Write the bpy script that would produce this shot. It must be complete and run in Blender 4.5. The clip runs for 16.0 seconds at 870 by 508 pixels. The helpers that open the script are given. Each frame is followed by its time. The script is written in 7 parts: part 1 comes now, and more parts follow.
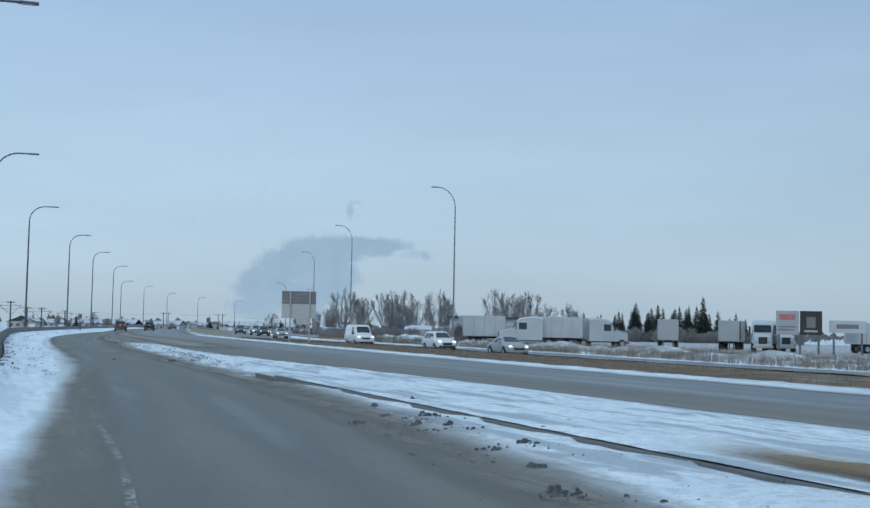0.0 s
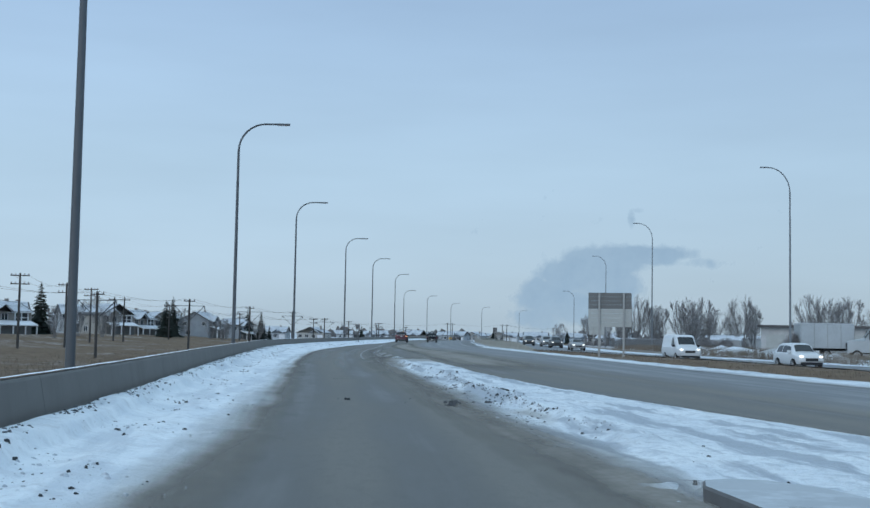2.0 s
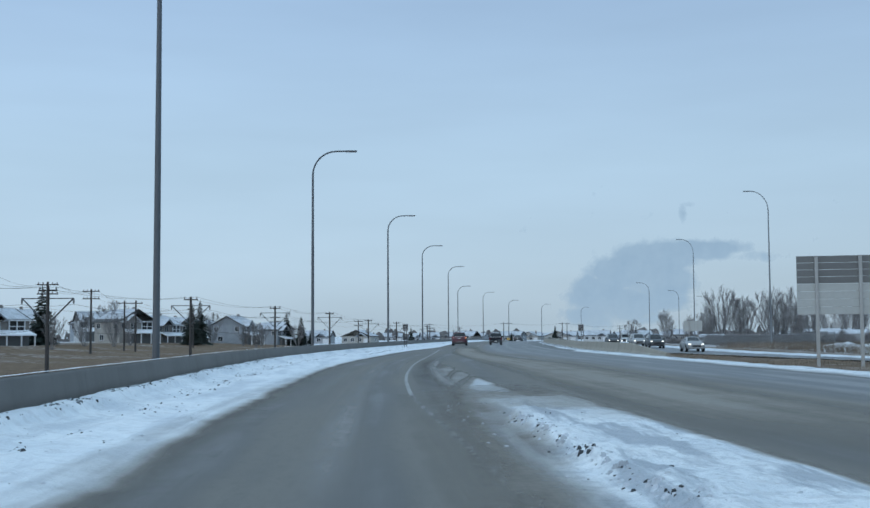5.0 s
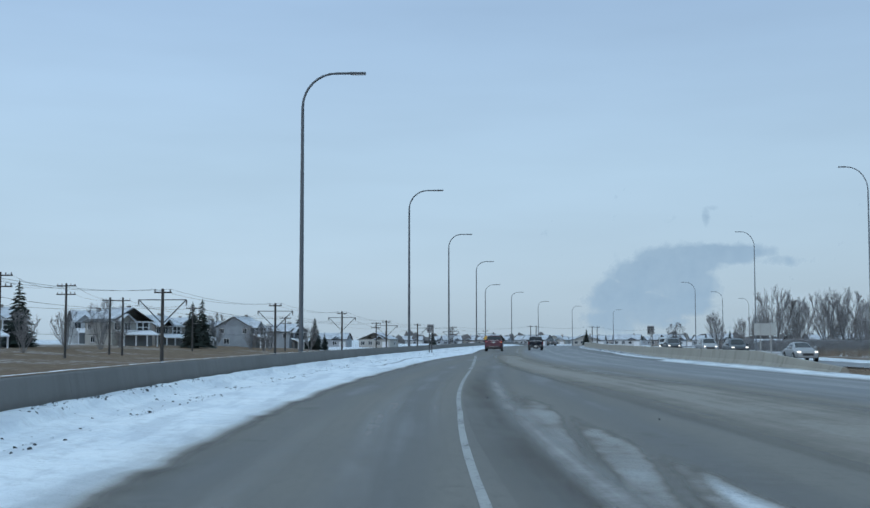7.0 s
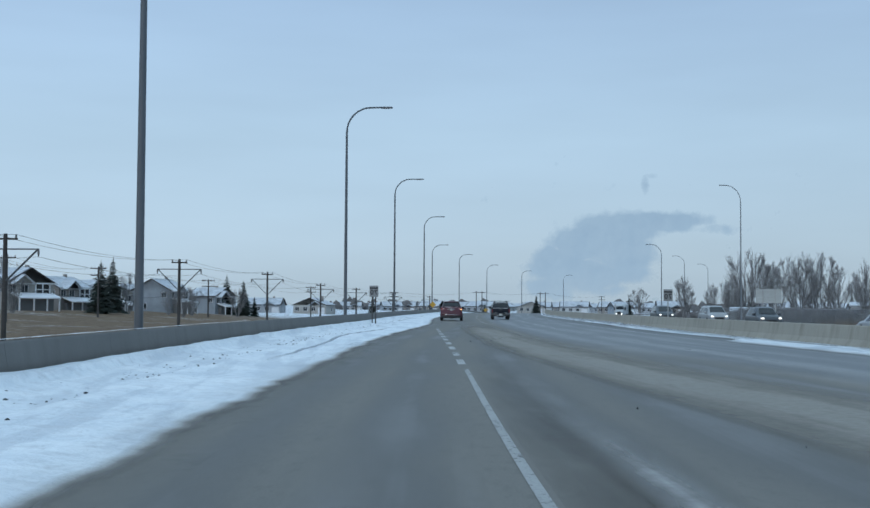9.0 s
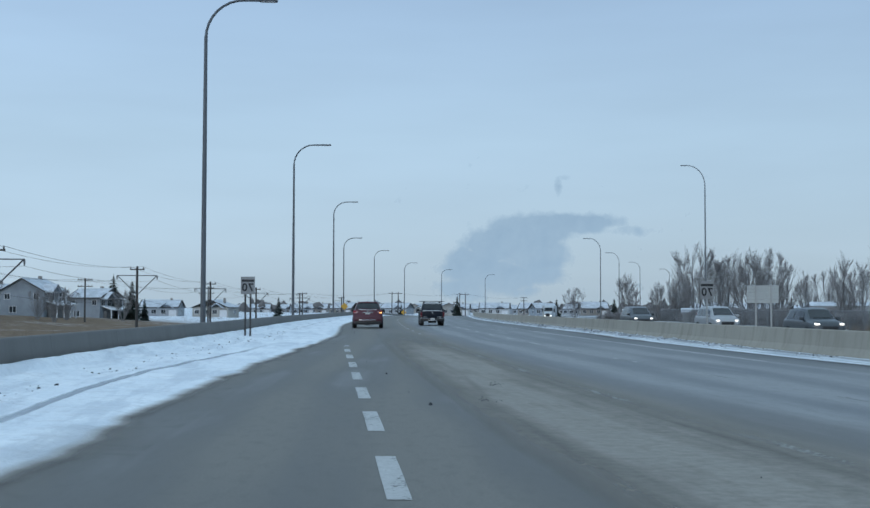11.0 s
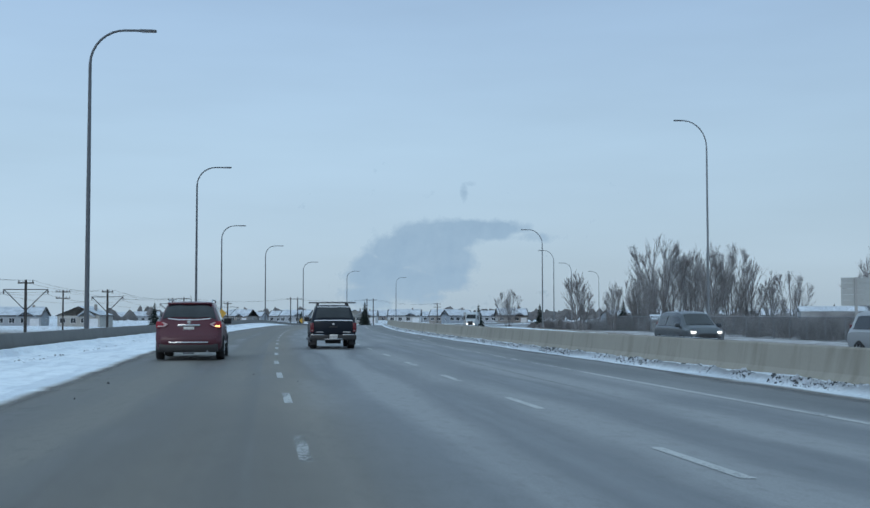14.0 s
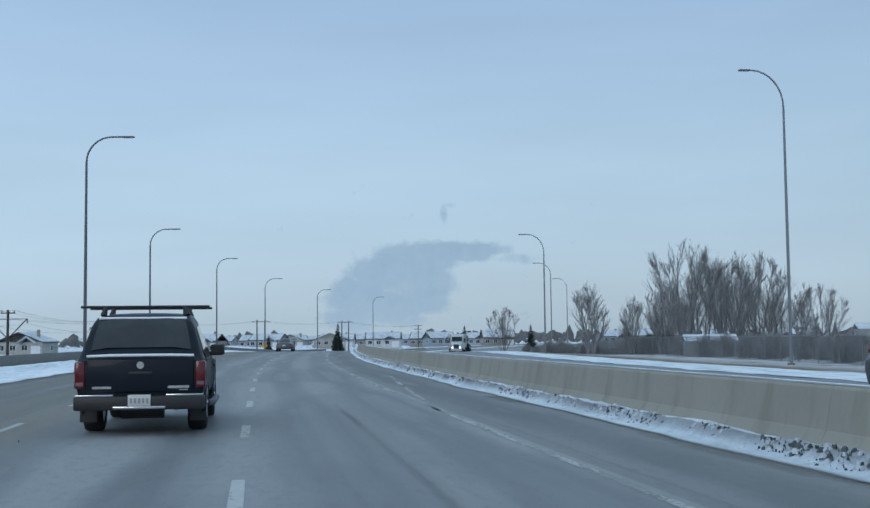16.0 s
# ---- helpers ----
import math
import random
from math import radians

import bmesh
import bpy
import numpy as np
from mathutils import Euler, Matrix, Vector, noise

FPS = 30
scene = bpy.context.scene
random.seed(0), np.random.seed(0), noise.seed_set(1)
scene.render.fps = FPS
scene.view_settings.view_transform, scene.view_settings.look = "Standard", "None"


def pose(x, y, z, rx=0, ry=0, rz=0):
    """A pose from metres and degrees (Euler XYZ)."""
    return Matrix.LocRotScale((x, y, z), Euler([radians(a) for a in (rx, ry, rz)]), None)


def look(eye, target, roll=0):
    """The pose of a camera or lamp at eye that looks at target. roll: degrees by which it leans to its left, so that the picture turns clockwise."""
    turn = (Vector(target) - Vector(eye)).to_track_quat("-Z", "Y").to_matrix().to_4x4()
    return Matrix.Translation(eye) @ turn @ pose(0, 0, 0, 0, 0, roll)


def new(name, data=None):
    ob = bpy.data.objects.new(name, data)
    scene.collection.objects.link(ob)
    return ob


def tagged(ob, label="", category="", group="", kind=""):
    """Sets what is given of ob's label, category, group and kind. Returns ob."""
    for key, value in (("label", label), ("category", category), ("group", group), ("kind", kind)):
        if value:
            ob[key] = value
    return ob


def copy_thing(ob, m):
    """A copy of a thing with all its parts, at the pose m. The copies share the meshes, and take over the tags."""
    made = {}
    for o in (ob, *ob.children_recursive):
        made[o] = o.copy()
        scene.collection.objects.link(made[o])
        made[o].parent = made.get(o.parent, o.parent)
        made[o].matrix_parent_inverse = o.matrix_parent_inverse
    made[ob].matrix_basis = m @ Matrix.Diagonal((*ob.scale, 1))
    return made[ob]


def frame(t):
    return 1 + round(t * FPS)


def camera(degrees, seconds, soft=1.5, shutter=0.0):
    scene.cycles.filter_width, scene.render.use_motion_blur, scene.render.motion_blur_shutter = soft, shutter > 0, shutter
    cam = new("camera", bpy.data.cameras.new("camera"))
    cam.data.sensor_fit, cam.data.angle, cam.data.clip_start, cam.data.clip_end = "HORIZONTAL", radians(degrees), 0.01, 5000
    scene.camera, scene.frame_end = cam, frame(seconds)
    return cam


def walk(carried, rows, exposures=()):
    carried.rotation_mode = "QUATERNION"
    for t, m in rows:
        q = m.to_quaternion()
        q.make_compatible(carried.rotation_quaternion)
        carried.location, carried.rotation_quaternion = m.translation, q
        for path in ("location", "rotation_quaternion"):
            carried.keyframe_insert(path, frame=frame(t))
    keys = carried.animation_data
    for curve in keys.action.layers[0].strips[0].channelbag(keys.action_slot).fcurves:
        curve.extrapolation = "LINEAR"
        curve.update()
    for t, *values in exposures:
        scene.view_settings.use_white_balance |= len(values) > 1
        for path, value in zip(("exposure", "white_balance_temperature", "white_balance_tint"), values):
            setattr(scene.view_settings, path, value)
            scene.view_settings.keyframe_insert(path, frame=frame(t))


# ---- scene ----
cam = camera(40.03, 16.0)
PATH = [
    (0, (0.000, 0.000, 1.398), (2.025, 19.857, 2.658), 1.14),
    (0.5, (-0.106, 5.557, 1.392), (0.426, 25.507, 2.694), 1.18),
    (1, (-0.543, 11.074, 1.383), (-1.484, 31.007, 2.712), 0.92),
    (1.5, (-1.335, 16.559, 1.374), (-3.386, 36.408, 2.719), 0.95),
    (2, (-2.372, 21.962, 1.366), (-5.011, 41.741, 2.715), 1.00),
    (2.5, (-3.484, 27.326, 1.350), (-6.340, 47.073, 2.736), 0.90),
    (3, (-4.465, 32.860, 1.345), (-7.442, 52.588, 2.749), 0.71),
    (3.5, (-5.496, 38.664, 1.346), (-8.551, 58.378, 2.764), 0.31),
    (4, (-6.629, 44.721, 1.349), (-9.761, 64.425, 2.746), -0.10),
    (4.5, (-7.835, 50.948, 1.352), (-11.111, 70.630, 2.732), -0.27),
    (5, (-9.097, 57.270, 1.355), (-12.531, 76.926, 2.721), -0.32),
    (5.5, (-10.409, 63.626, 1.356), (-13.977, 83.258, 2.717), -0.29),
    (6, (-11.767, 69.967, 1.355), (-15.429, 89.581, 2.722), -0.22),
    (6.5, (-13.175, 76.266, 1.353), (-16.895, 95.868, 2.739), -0.13),
    (7, (-14.641, 82.522, 1.350), (-18.406, 102.112, 2.774), -0.01),
    (7.5, (-16.170, 88.768, 1.352), (-19.799, 108.392, 2.667), 0.24),
    (8, (-17.609, 95.139, 1.359), (-21.023, 114.812, 2.517), 0.45),
    (8.5, (-18.905, 101.782, 1.365), (-21.987, 121.519, 2.331), 0.43),
    (9, (-20.112, 108.662, 1.367), (-22.873, 128.452, 2.229), 0.34),
    (9.5, (-21.235, 115.706, 1.367), (-23.658, 135.542, 2.192), 0.26),
    (10, (-22.251, 122.822, 1.367), (-24.311, 142.698, 2.200), 0.20),
    (10.5, (-23.130, 129.925, 1.367), (-24.811, 149.835, 2.232), 0.16),
    (11, (-23.855, 136.957, 1.367), (-25.172, 156.893, 2.266), 0.13),
    (11.5, (-24.441, 143.918, 1.365), (-25.459, 163.871, 2.279), 0.09),
    (12, (-24.958, 150.893, 1.360), (-25.786, 170.854, 2.307), -0.18),
    (12.5, (-25.403, 157.848, 1.353), (-26.092, 177.812, 2.328), -0.33),
    (13, (-25.916, 164.830, 1.348), (-26.398, 184.799, 2.347), -0.42),
    (13.5, (-26.381, 171.948, 1.352), (-26.578, 191.921, 2.375), -0.31),
    (14, (-26.585, 179.150, 1.354), (-26.309, 199.122, 2.374), -0.05),
    (14.5, (-26.522, 186.470, 1.353), (-25.673, 206.424, 2.418), -0.36),
    (15, (-26.384, 193.888, 1.351), (-25.228, 213.822, 2.502), -0.83),
    (15.5, (-26.227, 201.416, 1.346), (-25.232, 221.348, 2.661), -1.06),
    (16, (-26.266, 209.091, 1.348), (-25.653, 229.033, 2.744), -0.63),
]
walk(cam, [(t, look(eye, target, roll)) for t, eye, target, roll in PATH])

# ---- sky and light ----
SUN_EL, SUN_ROT = radians(24), radians(200)
world = bpy.data.worlds.new("overcast_sky")
world.use_nodes = True
scene.world = world
wn, wl = world.node_tree.nodes, world.node_tree.links
wbg = wn["Background"]
nish = wn.new("ShaderNodeTexSky")
nish.sky_type, nish.sun_disc = "NISHITA", False
nish.sun_elevation, nish.sun_rotation = SUN_EL, SUN_ROT
wco = wn.new("ShaderNodeTexCoord")
wsep = wn.new("ShaderNodeSeparateXYZ")
wl.new(wco.outputs["Generated"], wsep.inputs[0])
wramp = wn.new("ShaderNodeValToRGB")
wl.new(wsep.outputs["Z"], wramp.inputs[0])
wr = wramp.color_ramp
wr.elements[0].position, wr.elements[0].color = 0.0, (0.385, 0.512, 0.63, 1)
wr.elements[1].position, wr.elements[1].color = 1.0, (0.60, 0.87, 1.09, 1)
for p, c in ((0.05, (0.405, 0.548, 0.69, 1)), (0.14, (0.40, 0.56, 0.72, 1)), (0.27, (0.35, 0.51, 0.72, 1)), (0.55, (0.445, 0.66, 0.89, 1))):
    e = wr.elements.new(p)
    e.color = c
# soft cloud layers, stretched sideways
wmap = wn.new("ShaderNodeMapping")
wmap.inputs["Scale"].default_value = (1.6, 1.6, 9.0)
wl.new(wco.outputs["Generated"], wmap.inputs[0])
wnoi = wn.new("ShaderNodeTexNoise")
wnoi.inputs["Scale"].default_value, wnoi.inputs["Detail"].default_value, wnoi.inputs["Roughness"].default_value = 1.4, 4.0, 0.5
wl.new(wmap.outputs[0], wnoi.inputs["Vector"])
wmr = wn.new("ShaderNodeMapRange")
wmr.inputs["From Min"].default_value, wmr.inputs["From Max"].default_value = 0.3, 0.7
wmr.inputs["To Min"].default_value, wmr.inputs["To Max"].default_value = 0.93, 1.07
wl.new(wnoi.outputs["Fac"], wmr.inputs["Value"])
wmul = wn.new("ShaderNodeVectorMath")
wmul.operation = "SCALE"
wl.new(wramp.outputs[0], wmul.inputs[0])
wl.new(wmr.outputs[0], wmul.inputs["Scale"])
# the cloud is a little thinner to the west, thicker to the east
wside = wn.new("ShaderNodeMapRange")
wside.inputs["From Min"].default_value, wside.inputs["From Max"].default_value = -0.5, 0.5
wside.inputs["To Min"].default_value, wside.inputs["To Max"].default_value = 1.1, 0.89
wl.new(wsep.outputs["X"], wside.inputs["Value"])
wmul2 = wn.new("ShaderNodeVectorMath")
wmul2.operation = "SCALE"
wl.new(wmul.outputs[0], wmul2.inputs[0])
wl.new(wside.outputs[0], wmul2.inputs["Scale"])
wnis = wn.new("ShaderNodeVectorMath")
wnis.operation = "SCALE"
wl.new(nish.outputs[0], wnis.inputs[0])
wnis.inputs["Scale"].default_value = 0.012
wadd = wn.new("ShaderNodeVectorMath")
wadd.operation = "ADD"
wl.new(wmul2.outputs[0], wadd.inputs[0])
wl.new(wnis.outputs[0], wadd.inputs[1])
wl.new(wadd.outputs[0], wbg.inputs["Color"])
wbg.inputs["Strength"].default_value = 0.95

sun = new("sun", bpy.data.lights.new("sun", "SUN"))
sun.data.energy, sun.data.angle, sun.data.color = 0.5, radians(25), (1.0, 0.98, 0.95)
sun.matrix_world = look((0, 0, 50), (math.sin(SUN_ROT) * -50 * math.cos(SUN_EL), math.cos(SUN_ROT) * -50 * math.cos(SUN_EL), 50 - 50 * math.sin(SUN_EL)))


# ---- materials ----
class Mat:
    """A small builder of node materials."""

    def __init__(self, name, rough=0.6, metal=0.0, spec=0.5):
        self.m = bpy.data.materials.new(name)
        self.m.use_nodes = True
        self.n, self.l = self.m.node_tree.nodes, self.m.node_tree.links
        self.b = self.n["Principled BSDF"]
        self.b.inputs["Roughness"].default_value, self.b.inputs["Metallic"].default_value = rough, metal
        self.b.inputs["Specular IOR Level"].default_value = spec
        self.co = None

    def coord(self, kind="Object"):
        node = self.n.new("ShaderNodeTexCoord")
        return node.outputs[kind]

    def noise(self, scale, detail=4.0, rough=0.55, vec=None, stretch=None):
        node = self.n.new("ShaderNodeTexNoise")
        node.inputs["Scale"].default_value, node.inputs["Detail"].default_value, node.inputs["Roughness"].default_value = scale, detail, rough
        vec = vec or self.coord()
        if stretch:
            mp = self.n.new("ShaderNodeMapping")
            mp.inputs["Scale"].default_value = stretch
            self.l.new(vec, mp.inputs[0])
            vec = mp.outputs[0]
        self.l.new(vec, node.inputs["Vector"])
        return node.outputs["Fac"]

    def span(self, value, a, b, c=0.0, d=1.0):
        node = self.n.new("ShaderNodeMapRange")
        for key, v in (("From Min", a), ("From Max", b), ("To Min", c), ("To Max", d)):
            node.inputs[key].default_value = v
        self.l.new(value, node.inputs["Value"])
        return node.outputs[0]

    def math(self, op, a, b):
        node = self.n.new("ShaderNodeMath")
        node.operation = op
        for i, v in enumerate((a, b)):
            if isinstance(v, (int, float)):
                node.inputs[i].default_value = v
            else:
                self.l.new(v, node.inputs[i])
        return node.outputs[0]

    def mix(self, fac, a, b, blend="MIX"):
        node = self.n.new("ShaderNodeMix")
        node.data_type, node.blend_type = "RGBA", blend
        for i, v in ((0, fac), (6, a), (7, b)):
            if isinstance(v, (int, float)):
                node.inputs[i].default_value = v
            elif isinstance(v, tuple):
                node.inputs[i].default_value = (*v, 1)
            else:
                self.l.new(v, node.inputs[i])
        return node.outputs[2]

    def attr(self, name):
        node = self.n.new("ShaderNodeAttribute")
        node.attribute_name = name
        return node

    def base(self, col):
        if isinstance(col, tuple):
            self.b.inputs["Base Color"].default_value = (*col, 1)
        else:
            self.l.new(col, self.b.inputs["Base Color"])
        return self

    def rough(self, v):
        self.l.new(v, self.b.inputs["Roughness"])
        return self

    def bump(self, height, strength=0.3, dist=0.02):
        node = self.n.new("ShaderNodeBump")
        node.inputs["Strength"].default_value, node.inputs["Distance"].default_value = strength, dist
        self.l.new(height, node.inputs["Height"])
        self.l.new(node.outputs[0], self.b.inputs["Normal"])
        return self


def plain(name, col, rough=0.6, metal=0.0, var=0.12, scale=6.0, spec=0.5, bump=0.0):
    """A surface of one colour with grain and faint stains."""
    k = Mat(name, rough, metal, spec)
    big, fine = k.noise(scale * 0.25, 3), k.noise(scale * 6, 5)
    f = k.math("MULTIPLY", k.span(big, 0.3, 0.7, 1 - var, 1 + var), k.span(fine, 0.3, 0.7, 1 - var * 0.5, 1 + var * 0.5))
    node = k.n.new("ShaderNodeVectorMath")
    node.operation = "SCALE"
    node.inputs[0].default_value = col
    k.l.new(f, node.inputs["Scale"])
    k.base(node.outputs[0])
    k.rough(k.span(big, 0.3, 0.7, max(0.02, rough - 0.08), min(1, rough + 0.08)))
    if bump:
        k.bump(fine, bump, 0.01)
    return k.m


def asphalt(name, col, dust, cool=None, cool_dust=None, spec=0.35):
    """Worn winter asphalt: wheel tracks along the lanes, salt dust, cracks and patches. uv: metres across and along.
    The attribute cover says how much of the cooler, cleaner surface there is."""
    k = Mat(name, 0.72, 0, spec)
    uv = k.coord("UV")
    sep = k.n.new("ShaderNodeSeparateXYZ")
    k.l.new(uv, sep.inputs[0])
    lane = k.math("MULTIPLY", sep.outputs["X"], 2 * math.pi / 1.8)
    wob = k.math("MULTIPLY", k.noise(0.05, 2, 0.5, uv), 2.2)
    wave = k.n.new("ShaderNodeMath")
    wave.operation = "SINE"
    k.l.new(k.math("ADD", lane, wob), wave.inputs[0])
    streak = k.noise(1.0, 5, 0.6, uv, (1.6, 0.02, 1))
    patch = k.noise(0.35, 4, 0.6, uv, (1.0, 0.22, 1))
    fine = k.noise(38, 3, 0.7, uv)
    grain = k.noise(7.0, 4, 0.65, uv, (1.0, 0.35, 1))
    t = k.math("ADD", k.math("MULTIPLY", k.span(wave.outputs[0], -1, 1, 0, 1), 0.5), k.math("MULTIPLY", streak, 0.9))
    t = k.math("ADD", t, k.math("MULTIPLY", k.span(patch, 0.4, 0.62, 0, 1), 0.42))
    f = k.span(t, 0.66, 1.16)
    c = k.mix(f, col, dust)
    if cool:
        share = k.math("ADD", k.attr("cover").outputs["Fac"], k.math("MULTIPLY", k.math("SUBTRACT", patch, 0.5), 0.9))
        c = k.mix(k.span(share, 0.2, 0.8), c, k.mix(f, cool, cool_dust))
    c = k.mix(k.span(grain, 0.5, 0.7, 0, 0.22), c, tuple(v * 0.6 for v in col))
    c = k.mix(k.span(fine, 0.3, 0.75, 0, 0.35), c, tuple(v * 0.55 for v in col))
    k.base(c)
    k.rough(k.span(t, 0.4, 1.2, 0.45, 0.78))
    k.bump(fine, 0.25, 0.01)
    return k.m


def snow_cover(name, under, lo=0.30, hi=0.62, strings=0.7, white=((0.85, 0.89, 0.925), (0.74, 0.79, 0.835)), along=(1.5, 0.16, 1), pit_shade=0.3, specks=0.5, relief=0.14, gap=(0.46, 0.51, 0.575)):
    """Trodden, gritty snow over another surface. The attribute cover says how thick it lies. uv: metres across and along."""
    k = Mat(name, 0.7, 0, 0.3)
    cover = k.attr("cover").outputs["Fac"]
    uv = k.coord("UV")
    n1 = k.noise(0.55, 6, 0.6)
    n2 = k.noise(3.2, 5, 0.62)
    n3 = k.noise(26, 3, 0.6)
    drift = k.noise(1.0, 5, 0.6, uv, along)
    n = k.math("ADD", k.math("MULTIPLY", n1, 0.5), k.math("MULTIPLY", n2, 0.3))
    n = k.math("ADD", n, k.math("MULTIPLY", drift, 0.2))
    amount = k.math("ADD", k.math("SUBTRACT", cover, 0.25), k.math("MULTIPLY", n, 0.5))
    fac = k.span(amount, lo, hi)
    snow = k.mix(k.span(n1, 0.42, 0.6), *white)
    snow = k.mix(k.span(drift, 0.5, 0.58, 0, strings), snow, gap)
    snow = k.mix(k.span(n2, 0.53, 0.63, 0, 0.35), snow, (0.56, 0.58, 0.61))
    snow = k.mix(k.span(k.noise(9, 6, 0.75), 0.58, 0.66, 0, specks), snow, (0.32, 0.32, 0.32))
    n4 = k.noise(5.5, 4, 0.6)
    # shade of the hollows put into the colour, where the bump dips too
    snow = k.mix(k.span(n4, 0.52, 0.6, 0, pit_shade), snow, (0.45, 0.5, 0.56))
    grit = k.mix(k.span(n3, 0.35, 0.7), under, tuple(v * 0.85 for v in under))
    k.base(k.mix(fac, grit, snow))
    k.l.new(k.span(amount, lo - 0.26, lo + 0.06), k.b.inputs["Alpha"])
    k.bump(k.math("ADD", k.math("SUBTRACT", k.math("MULTIPLY", n2, 1.0), k.math("MULTIPLY", n4, 0.6)), k.math("MULTIPLY", n3, 0.2)), 0.9, relief)
    return k.m


def grass_ground(name):
    """Dry winter grass with thin snow lying in it."""
    k = Mat(name, 0.95, 0, 0.1)
    n1, n2, n3 = k.noise(0.06, 5, 0.6), k.noise(0.7, 6, 0.65), k.noise(9, 4, 0.7)
    c = k.mix(k.span(n2, 0.35, 0.68), (0.14, 0.097, 0.068), (0.28, 0.2, 0.136))
    c = k.mix(k.span(n3, 0.3, 0.75, 0, 0.6), c, (0.1, 0.08, 0.06))
    s = k.math("MULTIPLY", k.span(n1, 0.5, 0.66), k.span(n2, 0.45, 0.62))
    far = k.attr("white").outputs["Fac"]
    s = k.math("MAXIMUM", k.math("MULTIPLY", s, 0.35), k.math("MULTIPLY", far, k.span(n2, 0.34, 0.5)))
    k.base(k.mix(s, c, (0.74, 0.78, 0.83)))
    k.bump(k.math("ADD", n2, k.math("MULTIPLY", n3, 0.4)), 0.6, 0.15)
    return k.m


def concrete(name, col, stain):
    k = Mat(name, 0.88, 0, 0.3)
    co = k.coord()
    n1, n2, n3 = k.noise(0.5, 5, 0.6, co), k.noise(14, 5, 0.7, co), k.noise(1.3, 4, 0.65, co, (1.2, 1.2, 0.12))
    c = k.mix(k.span(n1, 0.3, 0.7), col, tuple(v * 0.86 for v in col))
    c = k.mix(k.span(n3, 0.5, 0.72, 0, 0.6), c, stain)
    c = k.mix(k.span(n2, 0.4, 0.8, 0, 0.3), c, tuple(v * 0.7 for v in col))
    k.base(c)
    k.bump(n2, 0.3, 0.01)
    return k.m


def glass_dark(name, col=(0.012, 0.015, 0.018), rough=0.06):
    k = Mat(name, rough, 0, 0.5)
    k.base(k.mix(k.span(k.noise(2.0, 4), 0.35, 0.7, 0, 0.5), col, tuple(v * 2 + 0.01 for v in col)))
    return k.m


def paint(name, col, rough=0.28, dirt=(0.2, 0.19, 0.18), amount=0.5, gloss=0.5):
    """Car paint under road dust and salt, thicker low down by its own spatter."""
    k = Mat(name, rough, 0.0, gloss)
    co = k.coord()
    sep = k.n.new("ShaderNodeSeparateXYZ")
    k.l.new(co, sep.inputs[0])
    low = k.span(sep.outputs["Z"], 0.25, 1.1, 1.0, 0.12)
    n = k.noise(3.5, 6, 0.65, co)
    f = k.math("MULTIPLY", k.math("MULTIPLY", low, k.span(n, 0.3, 0.7, 0.5, 1.0)), amount)
    k.base(k.mix(f, col, dirt))
    k.rough(k.span(f, 0, 0.5, rough, 0.75))
    k.b.inputs["Coat Weight"].default_value = 0.8 * gloss
    k.b.inputs["Coat Roughness"].default_value = 0.12
    return k.m


def worn_paint(name, col, wear):
    """Road paint rubbed away in flecks and streaks."""
    k = Mat(name, 0.75, 0, 0.3)
    co = k.coord()
    n1, n2 = k.noise(14, 5, 0.7, co), k.noise(1.2, 4, 0.6, co, (3.0, 0.4, 1))
    k.base(k.mix(k.span(n1, 0.35, 0.7), col, tuple(v * 0.72 for v in col)))
    n = k.math("ADD", k.math("MULTIPLY", n1, 0.6), k.math("MULTIPLY", n2, 0.4))
    k.l.new(k.span(n, wear - 0.06, wear + 0.06), k.b.inputs["Alpha"])
    return k.m


def glow(name, col, power):
    k = Mat(name, 0.3)
    k.base(col)
    k.b.inputs["Emission Color"].default_value = (*col, 1)
    k.b.inputs["Emission Strength"].default_value = power
    return k.m


WARM = ((0.112, 0.107, 0.098), (0.198, 0.187, 0.168))
M_ASPHALT = asphalt("asphalt", *WARM)
M_ASPHALT_B = asphalt("asphalt_bluish", (0.125, 0.117, 0.104), (0.22, 0.204, 0.18), (0.155, 0.163, 0.174), (0.30, 0.306, 0.313))
M_ASPHALT_O = asphalt("asphalt_pale", (0.155, 0.163, 0.174), (0.30, 0.306, 0.313))
M_ASPHALT_D = asphalt("asphalt_shoulder", (0.105, 0.11, 0.113), (0.235, 0.238, 0.24))
M_SNOW = snow_cover("trodden_snow", (0.28, 0.268, 0.257))
M_SNOW_VERGE = snow_cover("verge_snow", (0.35, 0.335, 0.315), strings=0.4, white=((0.85, 0.89, 0.925), (0.75, 0.8, 0.85)), pit_shade=0.14, specks=0.35, relief=0.07)
M_SNOW_WEDGE = snow_cover("wind_packed_snow", (0.27, 0.25, 0.225), strings=0.8, pit_shade=0.38, white=((0.86, 0.9, 0.935), (0.74, 0.79, 0.84)), along=(1.6, 0.2, 1), gap=(0.36, 0.405, 0.465))
